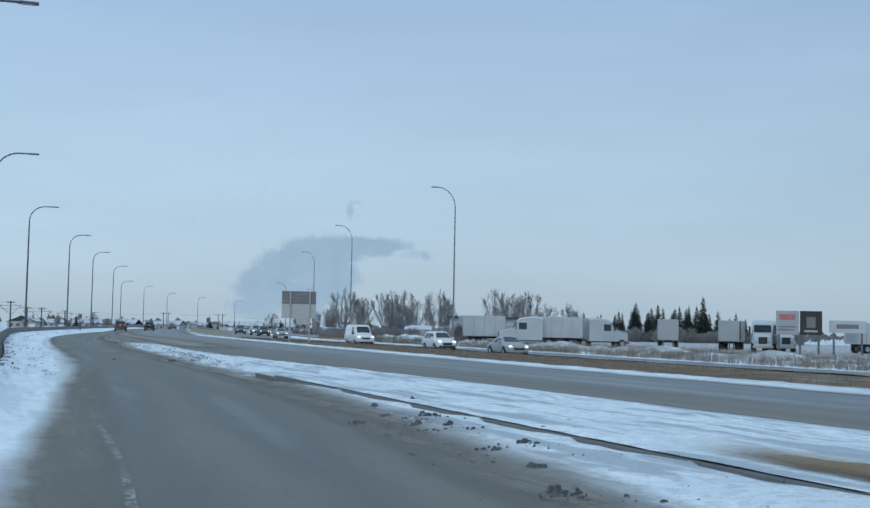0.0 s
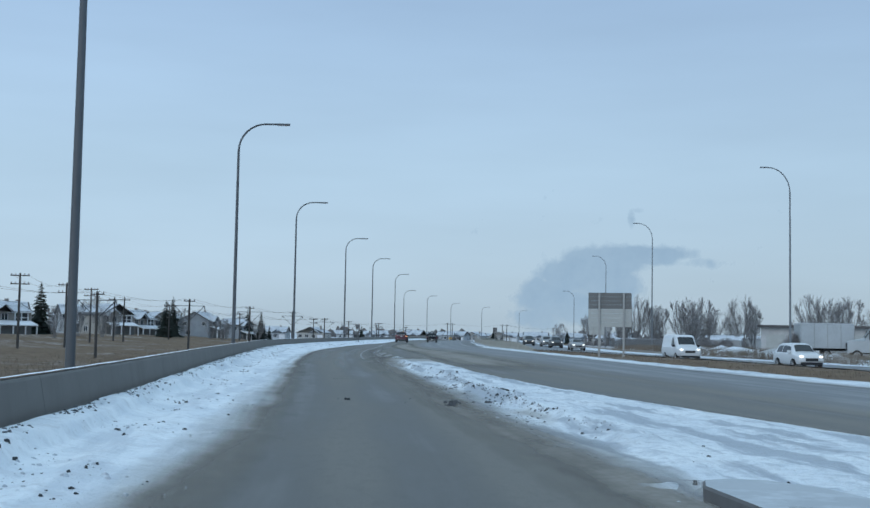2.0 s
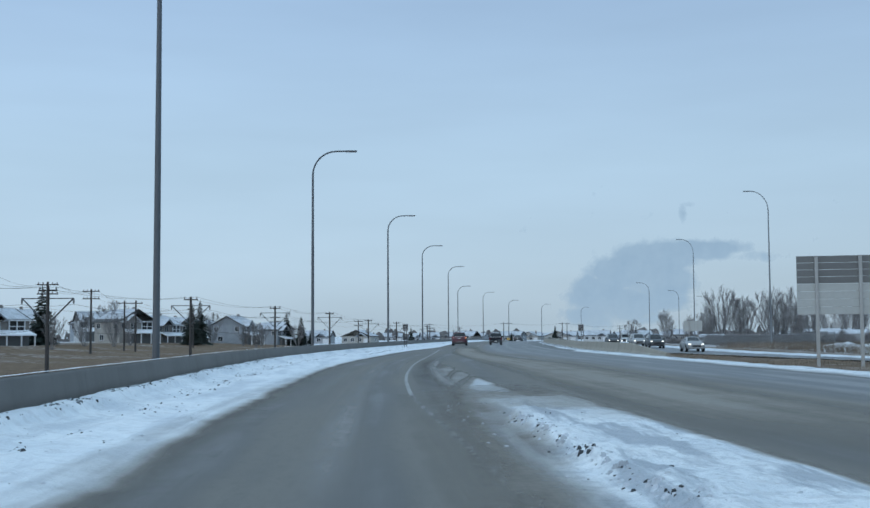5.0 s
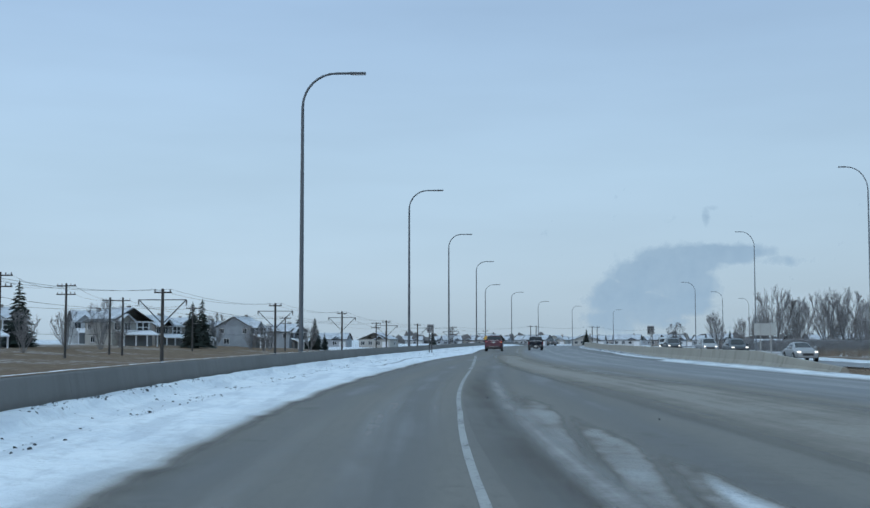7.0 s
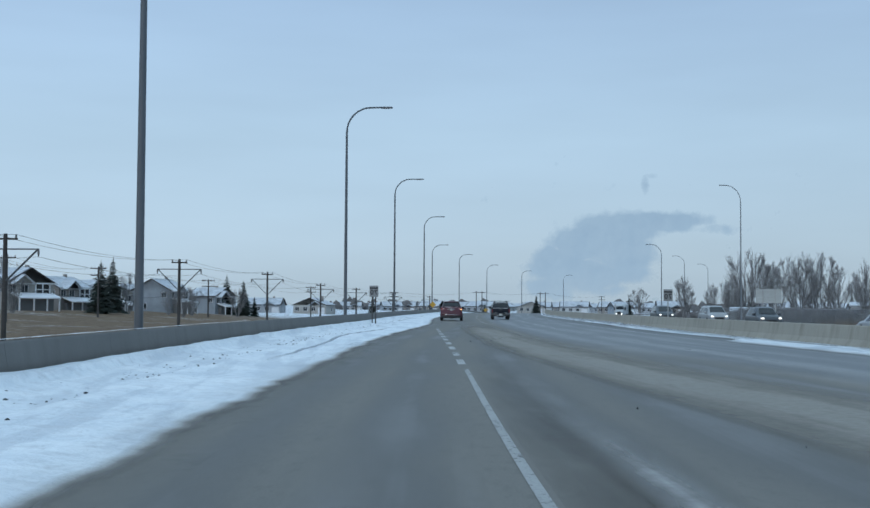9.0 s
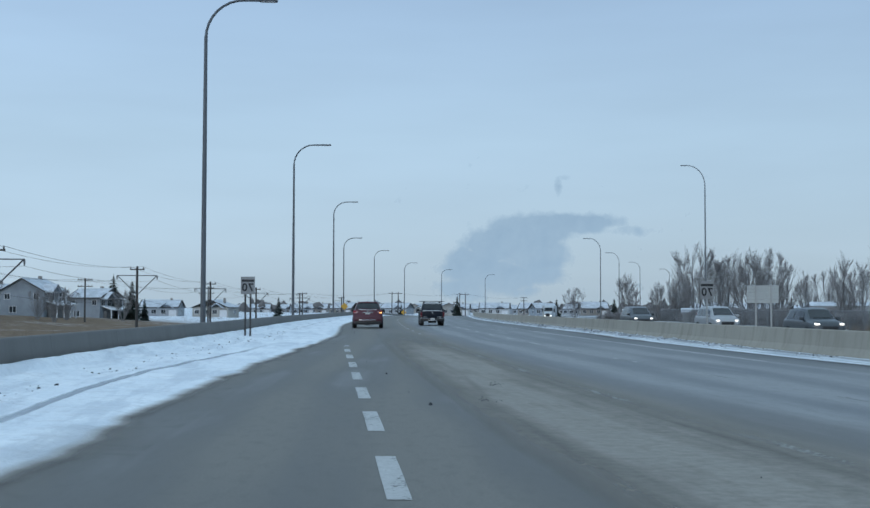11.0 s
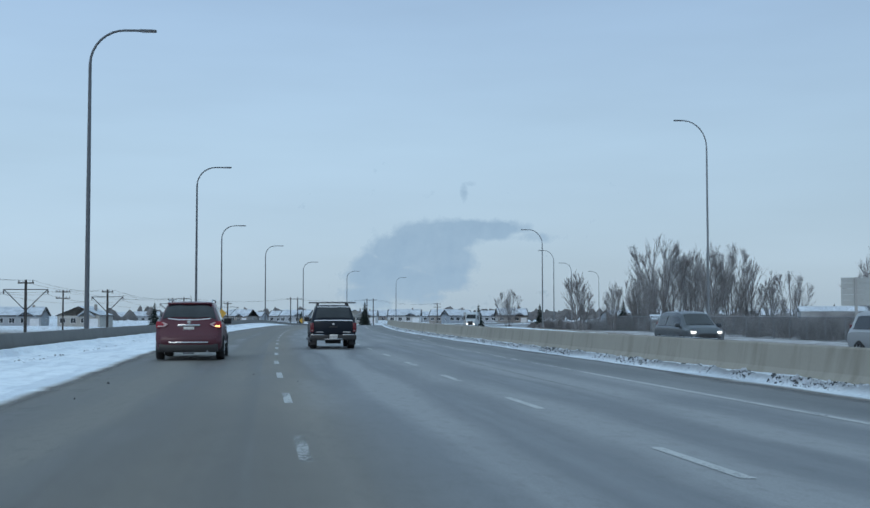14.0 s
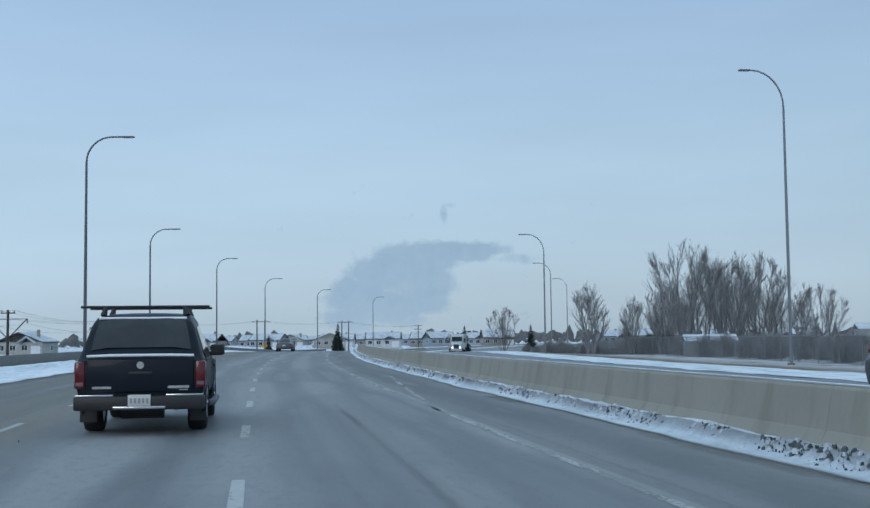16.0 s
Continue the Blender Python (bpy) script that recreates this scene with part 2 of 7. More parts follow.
M_SNOW_FOOT = snow_cover("ploughed_snow", (0.2, 0.205, 0.215), 0.36, 0.8, strings=0.5, white=((0.78, 0.83, 0.87), (0.64, 0.69, 0.74)), pit_shade=0.4, specks=0.6)
M_SNOW_GORE = snow_cover("smeared_snow", (0.27, 0.255, 0.235), 0.40, 1.02, strings=0.5, white=((0.78, 0.82, 0.86), (0.62, 0.66, 0.7)), along=(2.0, 0.12, 1))
M_SNOW_DIRTY = snow_cover("dirty_snow", (0.25, 0.24, 0.23), 0.45, 0.68)
M_SNOW_GRASS = snow_cover("snow_on_grass", (0.2, 0.16, 0.12))
M_GRASS = grass_ground("dry_grass")
M_CONC_L = concrete("grey_concrete", (0.19, 0.187, 0.18), (0.14, 0.135, 0.128))
M_CONC_R = concrete("tan_concrete", (0.355, 0.332, 0.285), (0.19, 0.173, 0.14))
M_KERB = concrete("kerb_concrete", (0.17, 0.17, 0.172), (0.1, 0.1, 0.1))
M_NOSE = concrete("snow_dusted_concrete", (0.5, 0.53, 0.56), (0.74, 0.78, 0.82))
M_STEEL = plain("galvanised_steel", (0.2, 0.22, 0.24), 0.6, 0.2, 0.06, 1.0)
M_STEEL_DK = plain("weathered_steel", (0.115, 0.13, 0.148), 0.6, 0.2, 0.07, 1.0)
M_LINE = worn_paint("worn_road_paint", (0.5, 0.505, 0.5), 0.42)
M_LINE_GREY = worn_paint("greyed_road_paint", (0.41, 0.415, 0.41), 0.42)
M_LINE_FAINT = worn_paint("faint_road_paint", (0.47, 0.475, 0.47), 0.48)
M_LINE_GHOST = worn_paint("worn_away_road_paint", (0.42, 0.42, 0.415), 0.5)
M_CLEAN_SNOW = plain("settled_snow", (0.82, 0.85, 0.89), 0.75, 0, 0.08, 1.5, 0.3, 0.4)
M_CLUMP = plain("dirty_ice", (0.04, 0.045, 0.052), 0.8, 0, 0.4, 9.0)
M_CLUMP_G = plain("gritty_ice", (0.075, 0.085, 0.097), 0.8, 0, 0.4, 9.0)
M_CLUMP_W = plain("snow_lump", (0.5, 0.54, 0.59), 0.8, 0, 0.25, 7.0)


# ---- mesh helpers ----
def part(name, bm, material, parent=None, label="", smooth=False):
    """Links a bmesh as one mesh object, under its thing or part."""
    me = bpy.data.meshes.new(name)
    bm.normal_update()
    bm.to_mesh(me)
    bm.free()
    if material:
        me.materials.append(material)
    if smooth:
        me.shade_smooth()
        me.set_sharp_from_angle(angle=radians(38))
    ob = new(name, me)
    if parent:
        ob.parent = parent
    return tagged(ob, label)


def thing(name, m, label, category, group="", kind=""):
    """An Empty at the base of a thing, which carries its tags."""
    ob = new(name)
    ob.empty_display_size = 0.2
    ob.matrix_world = m
    return tagged(ob, label, category, group, kind)


def shared(name, mesh, parent, m, label=""):
    ob = new(name, mesh)
    ob.parent = parent
    ob.matrix_local = m
    return tagged(ob, label)


def box(bm, x0, x1, y0, y1, z0, z1, bevel=0.0):
    made = bmesh.ops.create_cube(bm, size=1.0)["verts"]
    bmesh.ops.scale(bm, verts=made, vec=(x1 - x0, y1 - y0, z1 - z0))
    bmesh.ops.translate(bm, verts=made, vec=((x0 + x1) / 2, (y0 + y1) / 2, (z0 + z1) / 2))
    if bevel:
        edges = list({e for v in made for e in v.link_edges})
        bmesh.ops.bevel(bm, geom=edges, offset=bevel, segments=2, affect="EDGES", profile=0.5)
    return bm


def tube(bm, pts, radii, sides=8, caps=True):
    """A tube through points."""
    pts = [Vector(p) for p in pts]
    if isinstance(radii, (int, float)):
        radii = [radii] * len(pts)
    rings = []
    ref = Vector((0.31, 0.17, 0.93))
    for i, p in enumerate(pts):
        d = (pts[min(i + 1, len(pts) - 1)] - pts[max(i - 1, 0)]).normalized()
        if abs(d.dot(ref)) > 0.95:
            ref = Vector((0.93, 0.21, 0.3))
        u = d.cross(ref).normalized()
        v = d.cross(u)
        rings.append([bm.verts.new(p + radii[i] * (math.cos(a) * u + math.sin(a) * v)) for a in (2 * math.pi * k / sides for k in range(sides))])
    for a, b in zip(rings, rings[1:]):
        for k in range(sides):
            bm.faces.new((a[k], a[(k + 1) % sides], b[(k + 1) % sides], b[k]))
    if caps:
        bm.faces.new(rings[0][::-1])
        bm.faces.new(rings[-1])
    return bm


def sheet(bm, rows, uvs=None, close=False):
    """Faces over a grid of points. uvs: a grid of pairs."""
    grid = [[bm.verts.new(p) for p in row] for row in rows]
    layer = bm.loops.layers.uv.new("UVMap") if uvs else None
    for i in range(len(grid) - 1):
        for j in range(len(grid[0]) - 1):
            f = bm.faces.new((grid[i][j], grid[i][j + 1], grid[i + 1][j + 1], grid[i + 1][j]))
            f.smooth = True
            if uvs:
                for lp, (a, b) in zip(f.loops, ((i, j), (i, j + 1), (i + 1, j + 1), (i + 1, j))):
                    lp[layer].uv = uvs[a][b]
    return grid


# ---- the plan: lines along the road, as x for each y ----
YS = np.arange(-120.0, 760.0, 1.0)


def line(*ctrl):
    """A smooth line through plan points (y, x)."""
    raw = np.interp(YS, [c[0] for c in ctrl], [c[1] for c in ctrl])
    a0, a1 = raw[1] - raw[0], raw[-1] - raw[-2]
    pad = 30
    ext = np.r_[raw[0] + a0 * np.arange(-pad, 0), raw, raw[-1] + a1 * np.arange(1, pad + 1)]
    ker = np.exp(-0.5 * (np.arange(-pad, pad + 1) / 9.0) ** 2)
    sm = np.convolve(ext, ker / ker.sum(), "valid")
    return lambda y: float(np.interp(y, YS, sm))


# right edge line of the main carriageway
RL = line((-120, 56), (0, 20.5), (28, 12.6), (47, 7.7), (58, 5.1), (70, 2.5), (80, 0.2), (97, -3.2), (123, -8.8), (154, -15.2), (175, -18.5), (199, -21.7),
          (219, -24.1), (251, -27.8), (283, -30.8), (334, -33.6), (386, -33.6), (421, -31), (480, -23), (600, 6), (760, 60))
# foot of the barrier beside the slip road
LB = line((-120, 18), (-40, 3.0), (0, -3.3), (10, -4.5), (21.6, -6.0), (33, -8.4), (42.6, -10.7), (60, -15.2), (68.4, -17.2), (88, -21.7), (101.6, -25.2), (114.4, -27.6), (128, -29.7),
          (140, -31.3), (160, -33.8), (188, -36.2), (205, -38.4), (230, -41), (283, -45), (334, -48.5), (386, -50), (421, -48.5), (480, -42), (600, -14), (760, 40))
# paved edge on the barrier side
LE = line((-120, 24), (0, -0.7), (9.6, -2.4), (15, -3.1), (26, -4.9), (32.4, -6.2), (48, -9.7), (58.7, -12.2), (66.2, -14.1), (85, -18.3), (95.3, -20.4), (109, -23.3),
          (118, -24.6), (128, -25.9), (146.4, -28.2), (160, -30), (187, -31.9), (199, -33.2), (212, -35.2), (228, -37.4), (283, -42.6), (334, -45.4), (386, -45.4), (421, -43), (480, -35), (600, -6), (760, 48))
# slip road's edge on the main side, then the line between it and the lanes
RE = line((-120, 27), (0, 3.2), (10, 2.1), (15.4, 1.6), (23.4, 0.3), (27, -0.6), (32.7, -2.1), (42, -4.3), (55, -7.2), (62, -8.9), (80, -13.0), (86, -14.7), (98, -17.3),
          (110, -19.5), (122, -21.3), (134.6, -23.0), (154.7, -26.0), (166.4, -27.9), (175.7, -29.2), (199, -32.4), (219, -34.8), (251, -38.5), (283, -41.5), (600, -5), (760, 49))


# kerb of the raised point of the wedge
KX = line((-120, 42), (8.7, 4.25), (14.3, 2.95), (20.9, 1.45), (26, 0.1), (32.5, -1.5), (60, -8), (760, -100))


def ML(y):
    """Left edge of the main lanes."""
    return RL(y) - 10.2 + 2.6 * (1 - sstep(28, 64, y))


def sstep(a, b, v):
    t = min(1.0, max(0.0, (v - a) / (b - a)))
    return t * t * (3 - 2 * t)


def low_side(y):
    """Level of the other carriageway."""
    return -0.5 + 0.2 * sstep(130, 215, y)


def level(x, y):
    """Level of the ground."""
    lb, rl = LB(y), RL(y)
    far = -1.6 * sstep(330, 460, y)
    if x < lb - 0.6:
        s = lb - 0.6 - x
        return far - 1.7 * sstep(0, 16, s) + 2.0 * sstep(38, 80, s)
    if x > rl + 1.5:
        e = 3.4 + 8.6 * (1 - sstep(100, 190, y)) + 1.2 * (1 - sstep(20, 95, y))
        return far + low_side(y) * sstep(rl + e - 1.5, rl + e + 2.5, x) - 0.5 * sstep(20, 34, x - rl) * sstep(190, 240, y)
    return far


def road_z(y):
    return -1.6 * sstep(330, 460, y)


def strip(name, ya, yb, step, left, right, across, height, material, label, cover=None, rough_edge=0.0, kind="structure", category="snow", lift=0.012, origin=None):
    """A strip of ground along the road between two lines. height(u, x, y): over the road level. cover(u, y): thickness of snow. uv: metres."""
    bm = bmesh.new()
    ys = np.arange(ya, yb + step * 0.5, step)
    rows, uvs, cov = [], [], []
    for y in ys:
        a, b = left(y), right(y)
        if rough_edge:
            a += rough_edge * (noise.noise((y * 0.23, 3.1, 0)) + 0.6 * noise.noise((y * 0.9, 7.7, 0)))
            b += rough_edge * (noise.noise((y * 0.21, 13.1, 0)) + 0.6 * noise.noise((y * 0.8, 17.7, 0)))
        row, uv, cv = [], [], []
        for j in range(across + 1):
            u = j / across
            x = a + (b - a) * u
            row.append((x, y, height(u, x, y) + lift))
            uv.append((x - (origin or RL)(y), y))
            cv.append(cover(u, y) if cover else 1.0)
        rows.append(row), uvs.append(uv), cov.append(cv)
    grid = sheet(bm, rows, uvs)
    bm.verts.index_update()
    ob = part(name, bm, material)
    if cover:
        at = ob.data.attributes.new("cover", "FLOAT", "POINT")
        at.data.foreach_set("value", [c for row in cov for c in row])
    return tagged(ob, label, category, kind=kind)


# ---- ground: one sheet to the horizon ----
def build_ground():
    lat = [-2600, -1500, -900, -500, -330, -230, -170, -130, -110, -95, -82, -70, -60, -50, -42, -34, -27, -21, -16, -12, -9, -6.5, -4.5, -3, -1.8, -0.9, -0.35]
    lat_r = [0.0, 1.0, 2.0, 3.5, 5, 7, 9, 12, 16, 20, 25, 30, 36, 44, 54, 66, 82, 105, 135, 180, 250, 370, 560, 900, 1500, 2600]
    ys = [-2600, -1200, -600, -300, -160, -100] + list(range(-60, 470, 6)) + [480, 500, 530, 570, 620, 690, 760, 900, 1100, 1400, 1900, 2700, 4300]
    rows, white = [], []
    for y in ys:
        yc = min(max(y, -110), 750)
        row = []
        for s in lat:
            row.append((LB(yc) - 0.25 + s, y))
        for u in (0.2, 0.4, 0.6, 0.8):
            row.append((LB(yc) - 0.6 + (RL(yc) + 2.0 - LB(yc)) * u, y))
        for s in lat_r:
            row.append((RL(yc) + 2.2 + s, y))
        pts = []
        for x, yy in row:
            d = max(abs(x - RL(yc)), 0)
            z = level(x, yc) - 0.03 + (0.25 * noise.noise((x * 0.05, yy * 0.05, 0.3)) + 0.1 * noise.noise((x * 0.3, yy * 0.3, 1.3))) * sstep(14, 60, d)
            pts.append((x, yy, z))
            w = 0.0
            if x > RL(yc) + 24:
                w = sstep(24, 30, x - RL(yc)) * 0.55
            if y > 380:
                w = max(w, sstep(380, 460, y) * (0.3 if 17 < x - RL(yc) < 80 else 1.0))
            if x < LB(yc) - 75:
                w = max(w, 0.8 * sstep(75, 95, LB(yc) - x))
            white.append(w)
        rows.append(pts)
    bm = bmesh.new()
    sheet(bm, rows)
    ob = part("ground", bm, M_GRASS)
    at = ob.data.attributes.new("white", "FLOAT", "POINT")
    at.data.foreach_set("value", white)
    tagged(ob, "dry brown winter grass with thin snow over flat land", "ground", kind="structure")


build_ground()

# ---- roads ----
def ON(y):
    """Near edge of the oncoming carriageway, from the right edge line."""
    return 4.6 + 8.6 * (1 - sstep(100, 190, y)) + 1.2 * (1 - sstep(20, 95, y))


strip("road_slip", -100, 700, 3, lambda y: LE(y) - 1.2, lambda y: max(RL(y) - 7.6, LE(y) - 1.0), 12, lambda u, x, y: road_z(y), M_ASPHALT,
      "worn grey asphalt slip road with brownish salt dust", category="road", origin=LE)
strip("road_main", -100, 700, 3, lambda y: max(RL(y) - 7.6, LE(y) - 1.0), lambda y: RL(y) + 0.12, 20, lambda u, x, y: road_z(y), M_ASPHALT_B,
      "bluish grey asphalt main carriageway with wheel tracks", lambda u, y: sstep(0.0, 0.34, u) * sstep(120, 170, y) + sstep(0.12, 0.8, u) * (1 - sstep(120, 170, y)), category="road")
strip("road_shoulder", -100, 700, 3, lambda y: RL(y) + 0.12, lambda y: RL(y) + 2.1 + 0.75 * sstep(128, 140, y), 5, lambda u, x, y: road_z(y), M_ASPHALT_D,
      "dark asphalt shoulder beside the main carriageway", category="road")
strip("road_oncoming", -100, 700, 3, lambda y: RL(y) + ON(y), lambda y: RL(y) + ON(y) + 12, 12, lambda u, x, y: level(x, y) + 0.03, M_ASPHALT_O,
      "pale grey asphalt oncoming carriageway with snowy edges", category="road")


# ---- snow beside the roads ----
def lumps(x, y, s=1.0):
    return s * (0.5 * noise.noise((x * 0.9, y * 0.5, 0.0)) + 0.35 * noise.noise((x * 2.3, y * 1.7, 4.0)) + 0.2 * noise.noise((x * 6, y * 5, 8.0)))


def verge_h(u, x, y):
    """A crusted ledge against the barrier, then a low trodden bank that thins out towards the road."""
    d = x - LB(y) - 0.28
    w = 0.42 + 0.16 * noise.noise((y * 0.35, 2.7, 0.0)) + 0.07 * noise.noise((y * 1.7, 5.2, 0.0))
    ledge = 0.12 * (1 - sstep(w - 0.07, w + 0.05, d))
    bank = 0.13 * (1 - sstep(0.0, 0.34, u)) + 0.05 * (1 - sstep(0.5, 1.0, u)) + 0.04 * math.exp(-((u - 0.4) / 0.07) ** 2)
    return road_z(y) + max(0.006, ledge + bank + (0.05 + 0.04 * math.exp(-((u - 0.12) / 0.08) ** 2)) * lumps(x, y) * (1 - sstep(0.6, 1.0, u)) + 0.012)


def verge_cover(u, y):
    w = LE(y) - LB(y) + 0.42 + 0.4 * sstep(22, 42, y)
    k = sstep(50, 80, y)
    jag = 0.16 * noise.noise((y * 0.3, 1.9, 0.0)) + 0.1 * noise.noise((y * 1.3, 6.1, 0.0))
    return 0.98 - 0.95 * sstep(1 - (1.5 - 0.2 * k + jag) / w, 1 - (0.2 + 0.24 * k + jag) / w, u)


strip("snow_verge", -60, 480, 0.4, lambda y: LB(y) + 0.28, lambda y: LE(y) + 0.7 + 0.4 * sstep(22, 42, y), 44, verge_h, M_SNOW_VERGE,
      "blue-white trodden snow verge with grit along its edge", verge_cover)


def RIDGE(y):
    """How far the broken ridge left by the plough lies from the slip road's edge."""
    return 1.05 + 0.35 * noise.noise((y * 0.11, 0.4, 6.0)) + 0.1 * noise.noise((y * 0.7, 2.4, 6.0))


def median_h(u, x, y):
    e = min(u, 1 - u) * 2
    h = 0.006 + (0.075 + 0.11 * lumps(x, y)) * sstep(0.0, 0.45, e) * (1 - sstep(82, 100, y))
    if 33 < y < 84:
        d = x - RE(y) - RIDGE(y)
        f = sstep(34, 38, y) * (1 - sstep(74, 84, y))
        crumb = 0.5 + 0.5 * noise.noise((x * 3.1, y * 2.6, 5.0)) + 0.35 * noise.noise((x * 7.0, y * 6.0, 1.0))
        h = h * (0.25 + 0.75 * sstep(-0.3, 0.05, d)) * f + h * (1 - f) + f * 0.13 * crumb * sstep(-0.12, 0.06, d) * (1 - sstep(0.15, 0.9, d))
    if y < 33:
        d = x - KX(y)
        if d > 0.02:
            top = (0.178 + 0.005 * sstep(25, 27, y) - 0.08 * sstep(30.6, 31.4, y)) + (0.015 + 0.04 * sstep(0.3, 1.0, d)) * lumps(x, y)
            h = top * (1 - sstep(2.2, 4.0, d)) + h * sstep(2.2, 4.0, d) if ML(y) + 0.5 - x > 0.5 else h
        else:
            h = h * (1 - 0.6 * sstep(-0.6, -0.1, d)) + (0.105 * (1 - sstep(26, 31.5, y)) - 0.02) * sstep(-1.6, -0.15, d)
    return road_z(y) + max(0.004, h)


def median_cover(u, y):
    w = max(ML(y) + 0.5, RE(y) + 0.3) - RE(y) + 0.5
    d = u * w - 0.5
    c = 0.95 * sstep(-0.45, 1.3, d) * sstep(0.0, 0.9, (1 - u) * w)
    if 33 < y < 84:
        g = RIDGE(y)
        f = sstep(34, 38, y) * (1 - sstep(74, 84, y))
        c -= f * 0.42 * sstep(g - 0.55, g - 0.25, d) * (1 - sstep(g - 0.1, g + 0.08, d)) * (0.5 + 0.8 * noise.noise((y * 0.2, 8.0, 0.0)))
    return c * (1 - 0.5 * sstep(68, 80, y) - 0.46 * sstep(76, 92, y))


strip("snow_median", -60, 100, 0.25, lambda y: RE(y) - 0.5, lambda y: max(ML(y) + 0.5, RE(y) + 0.3), 44, median_h, M_SNOW_WEDGE,
      "wind-packed snow on the wedge between slip road and main lanes",
      median_cover)
def gore_cover(u, y):
    """Thin snow on the gore: a solid tongue on the main side, a slushy smear beside the line, and two tyre tracks swept between them."""
    d = 0.35 + 2.65 * u
    wob = 0.05 * noise.noise((y * 0.5, 1.1, 0)) + 0.03 * noise.noise((y * 1.9, 4.1, 0))
    left, right = 0.6 + 0.014 * (y - 86) + wob, 2.33 - 0.5 * sstep(92, 112, y) - 0.4 * sstep(108, 122, y) + wob * 2
    solid = 1.12 + 0.113 * (y - 86) + wob
    inside = sstep(left - 0.12, left + 0.25, d) * (1 - sstep(right - 0.3, right + 0.15, d))
    patch_n = 0.5 + 0.5 * noise.noise((d * 1.6, y * 0.35, 2.0)) + 0.25 * noise.noise((d * 4, y * 1.2, 7.0))
    smear = inside * (0.28 + 0.34 * patch_n) * (1 - sstep(102, 120, y))
    for c0, sl, w, k in ((0.6, 0.071, 0.09, 0.75), (0.82, 0.118, 0.11, 0.75)):
        smear *= 1 - k * math.exp(-((d - c0 - sl * (y - 86) - wob) / w) ** 2)
    return 0.02 + max(smear, 0.9 * inside * sstep(solid - 0.1, solid + 0.14, d) * (1 - 0.5 * sstep(93, 97, y)) * (1 - sstep(95, 100, y)))


strip("snow_gore", 80, 121, 0.25, lambda y: RE(y) + 0.35, lambda y: RE(y) + 3.0, 48, lambda u, x, y: road_z(y) + 0.008, M_SNOW_GORE,
      "thin dirty snow smeared by tyres on asphalt", gore_cover)
strip("snow_edge", -60, 158, 0.6, lambda y: RL(y) + 0.5, lambda y: RL(y) + 1.9, 6, lambda u, x, y: road_z(y) + 0.01 + 0.07 * sstep(0, 0.5, u) * (1 + lumps(x, y)), M_SNOW,
      "narrow line of old snow along the road edge", lambda u, y: 0.85 - 0.9 * abs(u - 0.55), rough_edge=0.25)

for nm, o0, o1, ya, yb in (("snow_oncoming_near", -1.6, 0.5, -60, 150), ("snow_oncoming_far", 11.6, 15.5, -60, 480)):
    strip(nm, ya, yb, 1.2, lambda y, o=o0: RL(y) + ON(y) + o, lambda y, o=o1: RL(y) + ON(y) + o, 8, lambda u, x, y: level(x, y) + 0.05 + 0.05 * lumps(x, y), M_SNOW_GRASS,
          "strip of snow along the oncoming carriageway", lambda u, y: 1.0 - 1.1 * abs(u - 0.5) ** 1.5, rough_edge=0.4)


def grit_cover(name, col, least=0.1):
    """Sand and slush smeared thinly over asphalt along the wheels' way."""
    k = Mat(name, 0.75, 0, 0.32)
    uv = k.coord("UV")
    cover = k.attr("cover").outputs["Fac"]
    n = k.math("ADD", k.math("MULTIPLY", k.noise(1.0, 5, 0.6, uv, (1.6, 0.05, 1)), 0.6), k.math("MULTIPLY", k.noise(0.8, 5, 0.65, uv, (1, 0.5, 1)), 0.4))
    k.base(k.mix(k.span(k.noise(7, 5, 0.7), 0.35, 0.7), col, tuple(v * 0.7 for v in col)))
    k.l.new(k.math("MULTIPLY", k.span(n, 0.36, 0.66, least, 0.8), cover), k.b.inputs["Alpha"])
    return k.m


M_SAND = grit_cover("sand_smear", (0.115, 0.103, 0.088))
M_SALT = grit_cover("salt_smear", (0.42, 0.41, 0.4))
strip("sand_smear", 70, 215, 1.0, lambda y: RE(y) + 0.1, lambda y: RE(y) + 1.5, 10, lambda u, x, y: road_z(y) + 0.012, M_SAND,
      "dark sand smeared beside the painted line", lambda u, y: 0.8 * (1 - abs(u - 0.42) * 1.8) * sstep(78, 100, y) * (1 - sstep(112, 146, y)), category="sand")
strip("salt_streak", 84, 136, 0.5, lambda y: RE(y) + 0.7, lambda y: RE(y) + 1.35, 6, lambda u, x, y: road_z(y) + 0.018, M_SALT,
      "pale salt streak curving beside the line", lambda u, y: 1.5 * (1 - abs(u - 0.5) * 2) * sstep(84, 92, y) * (1 - sstep(118, 136, y)), category="salt")
M_SLUSH = grit_cover("brown_slush", (0.3, 0.277, 0.245))
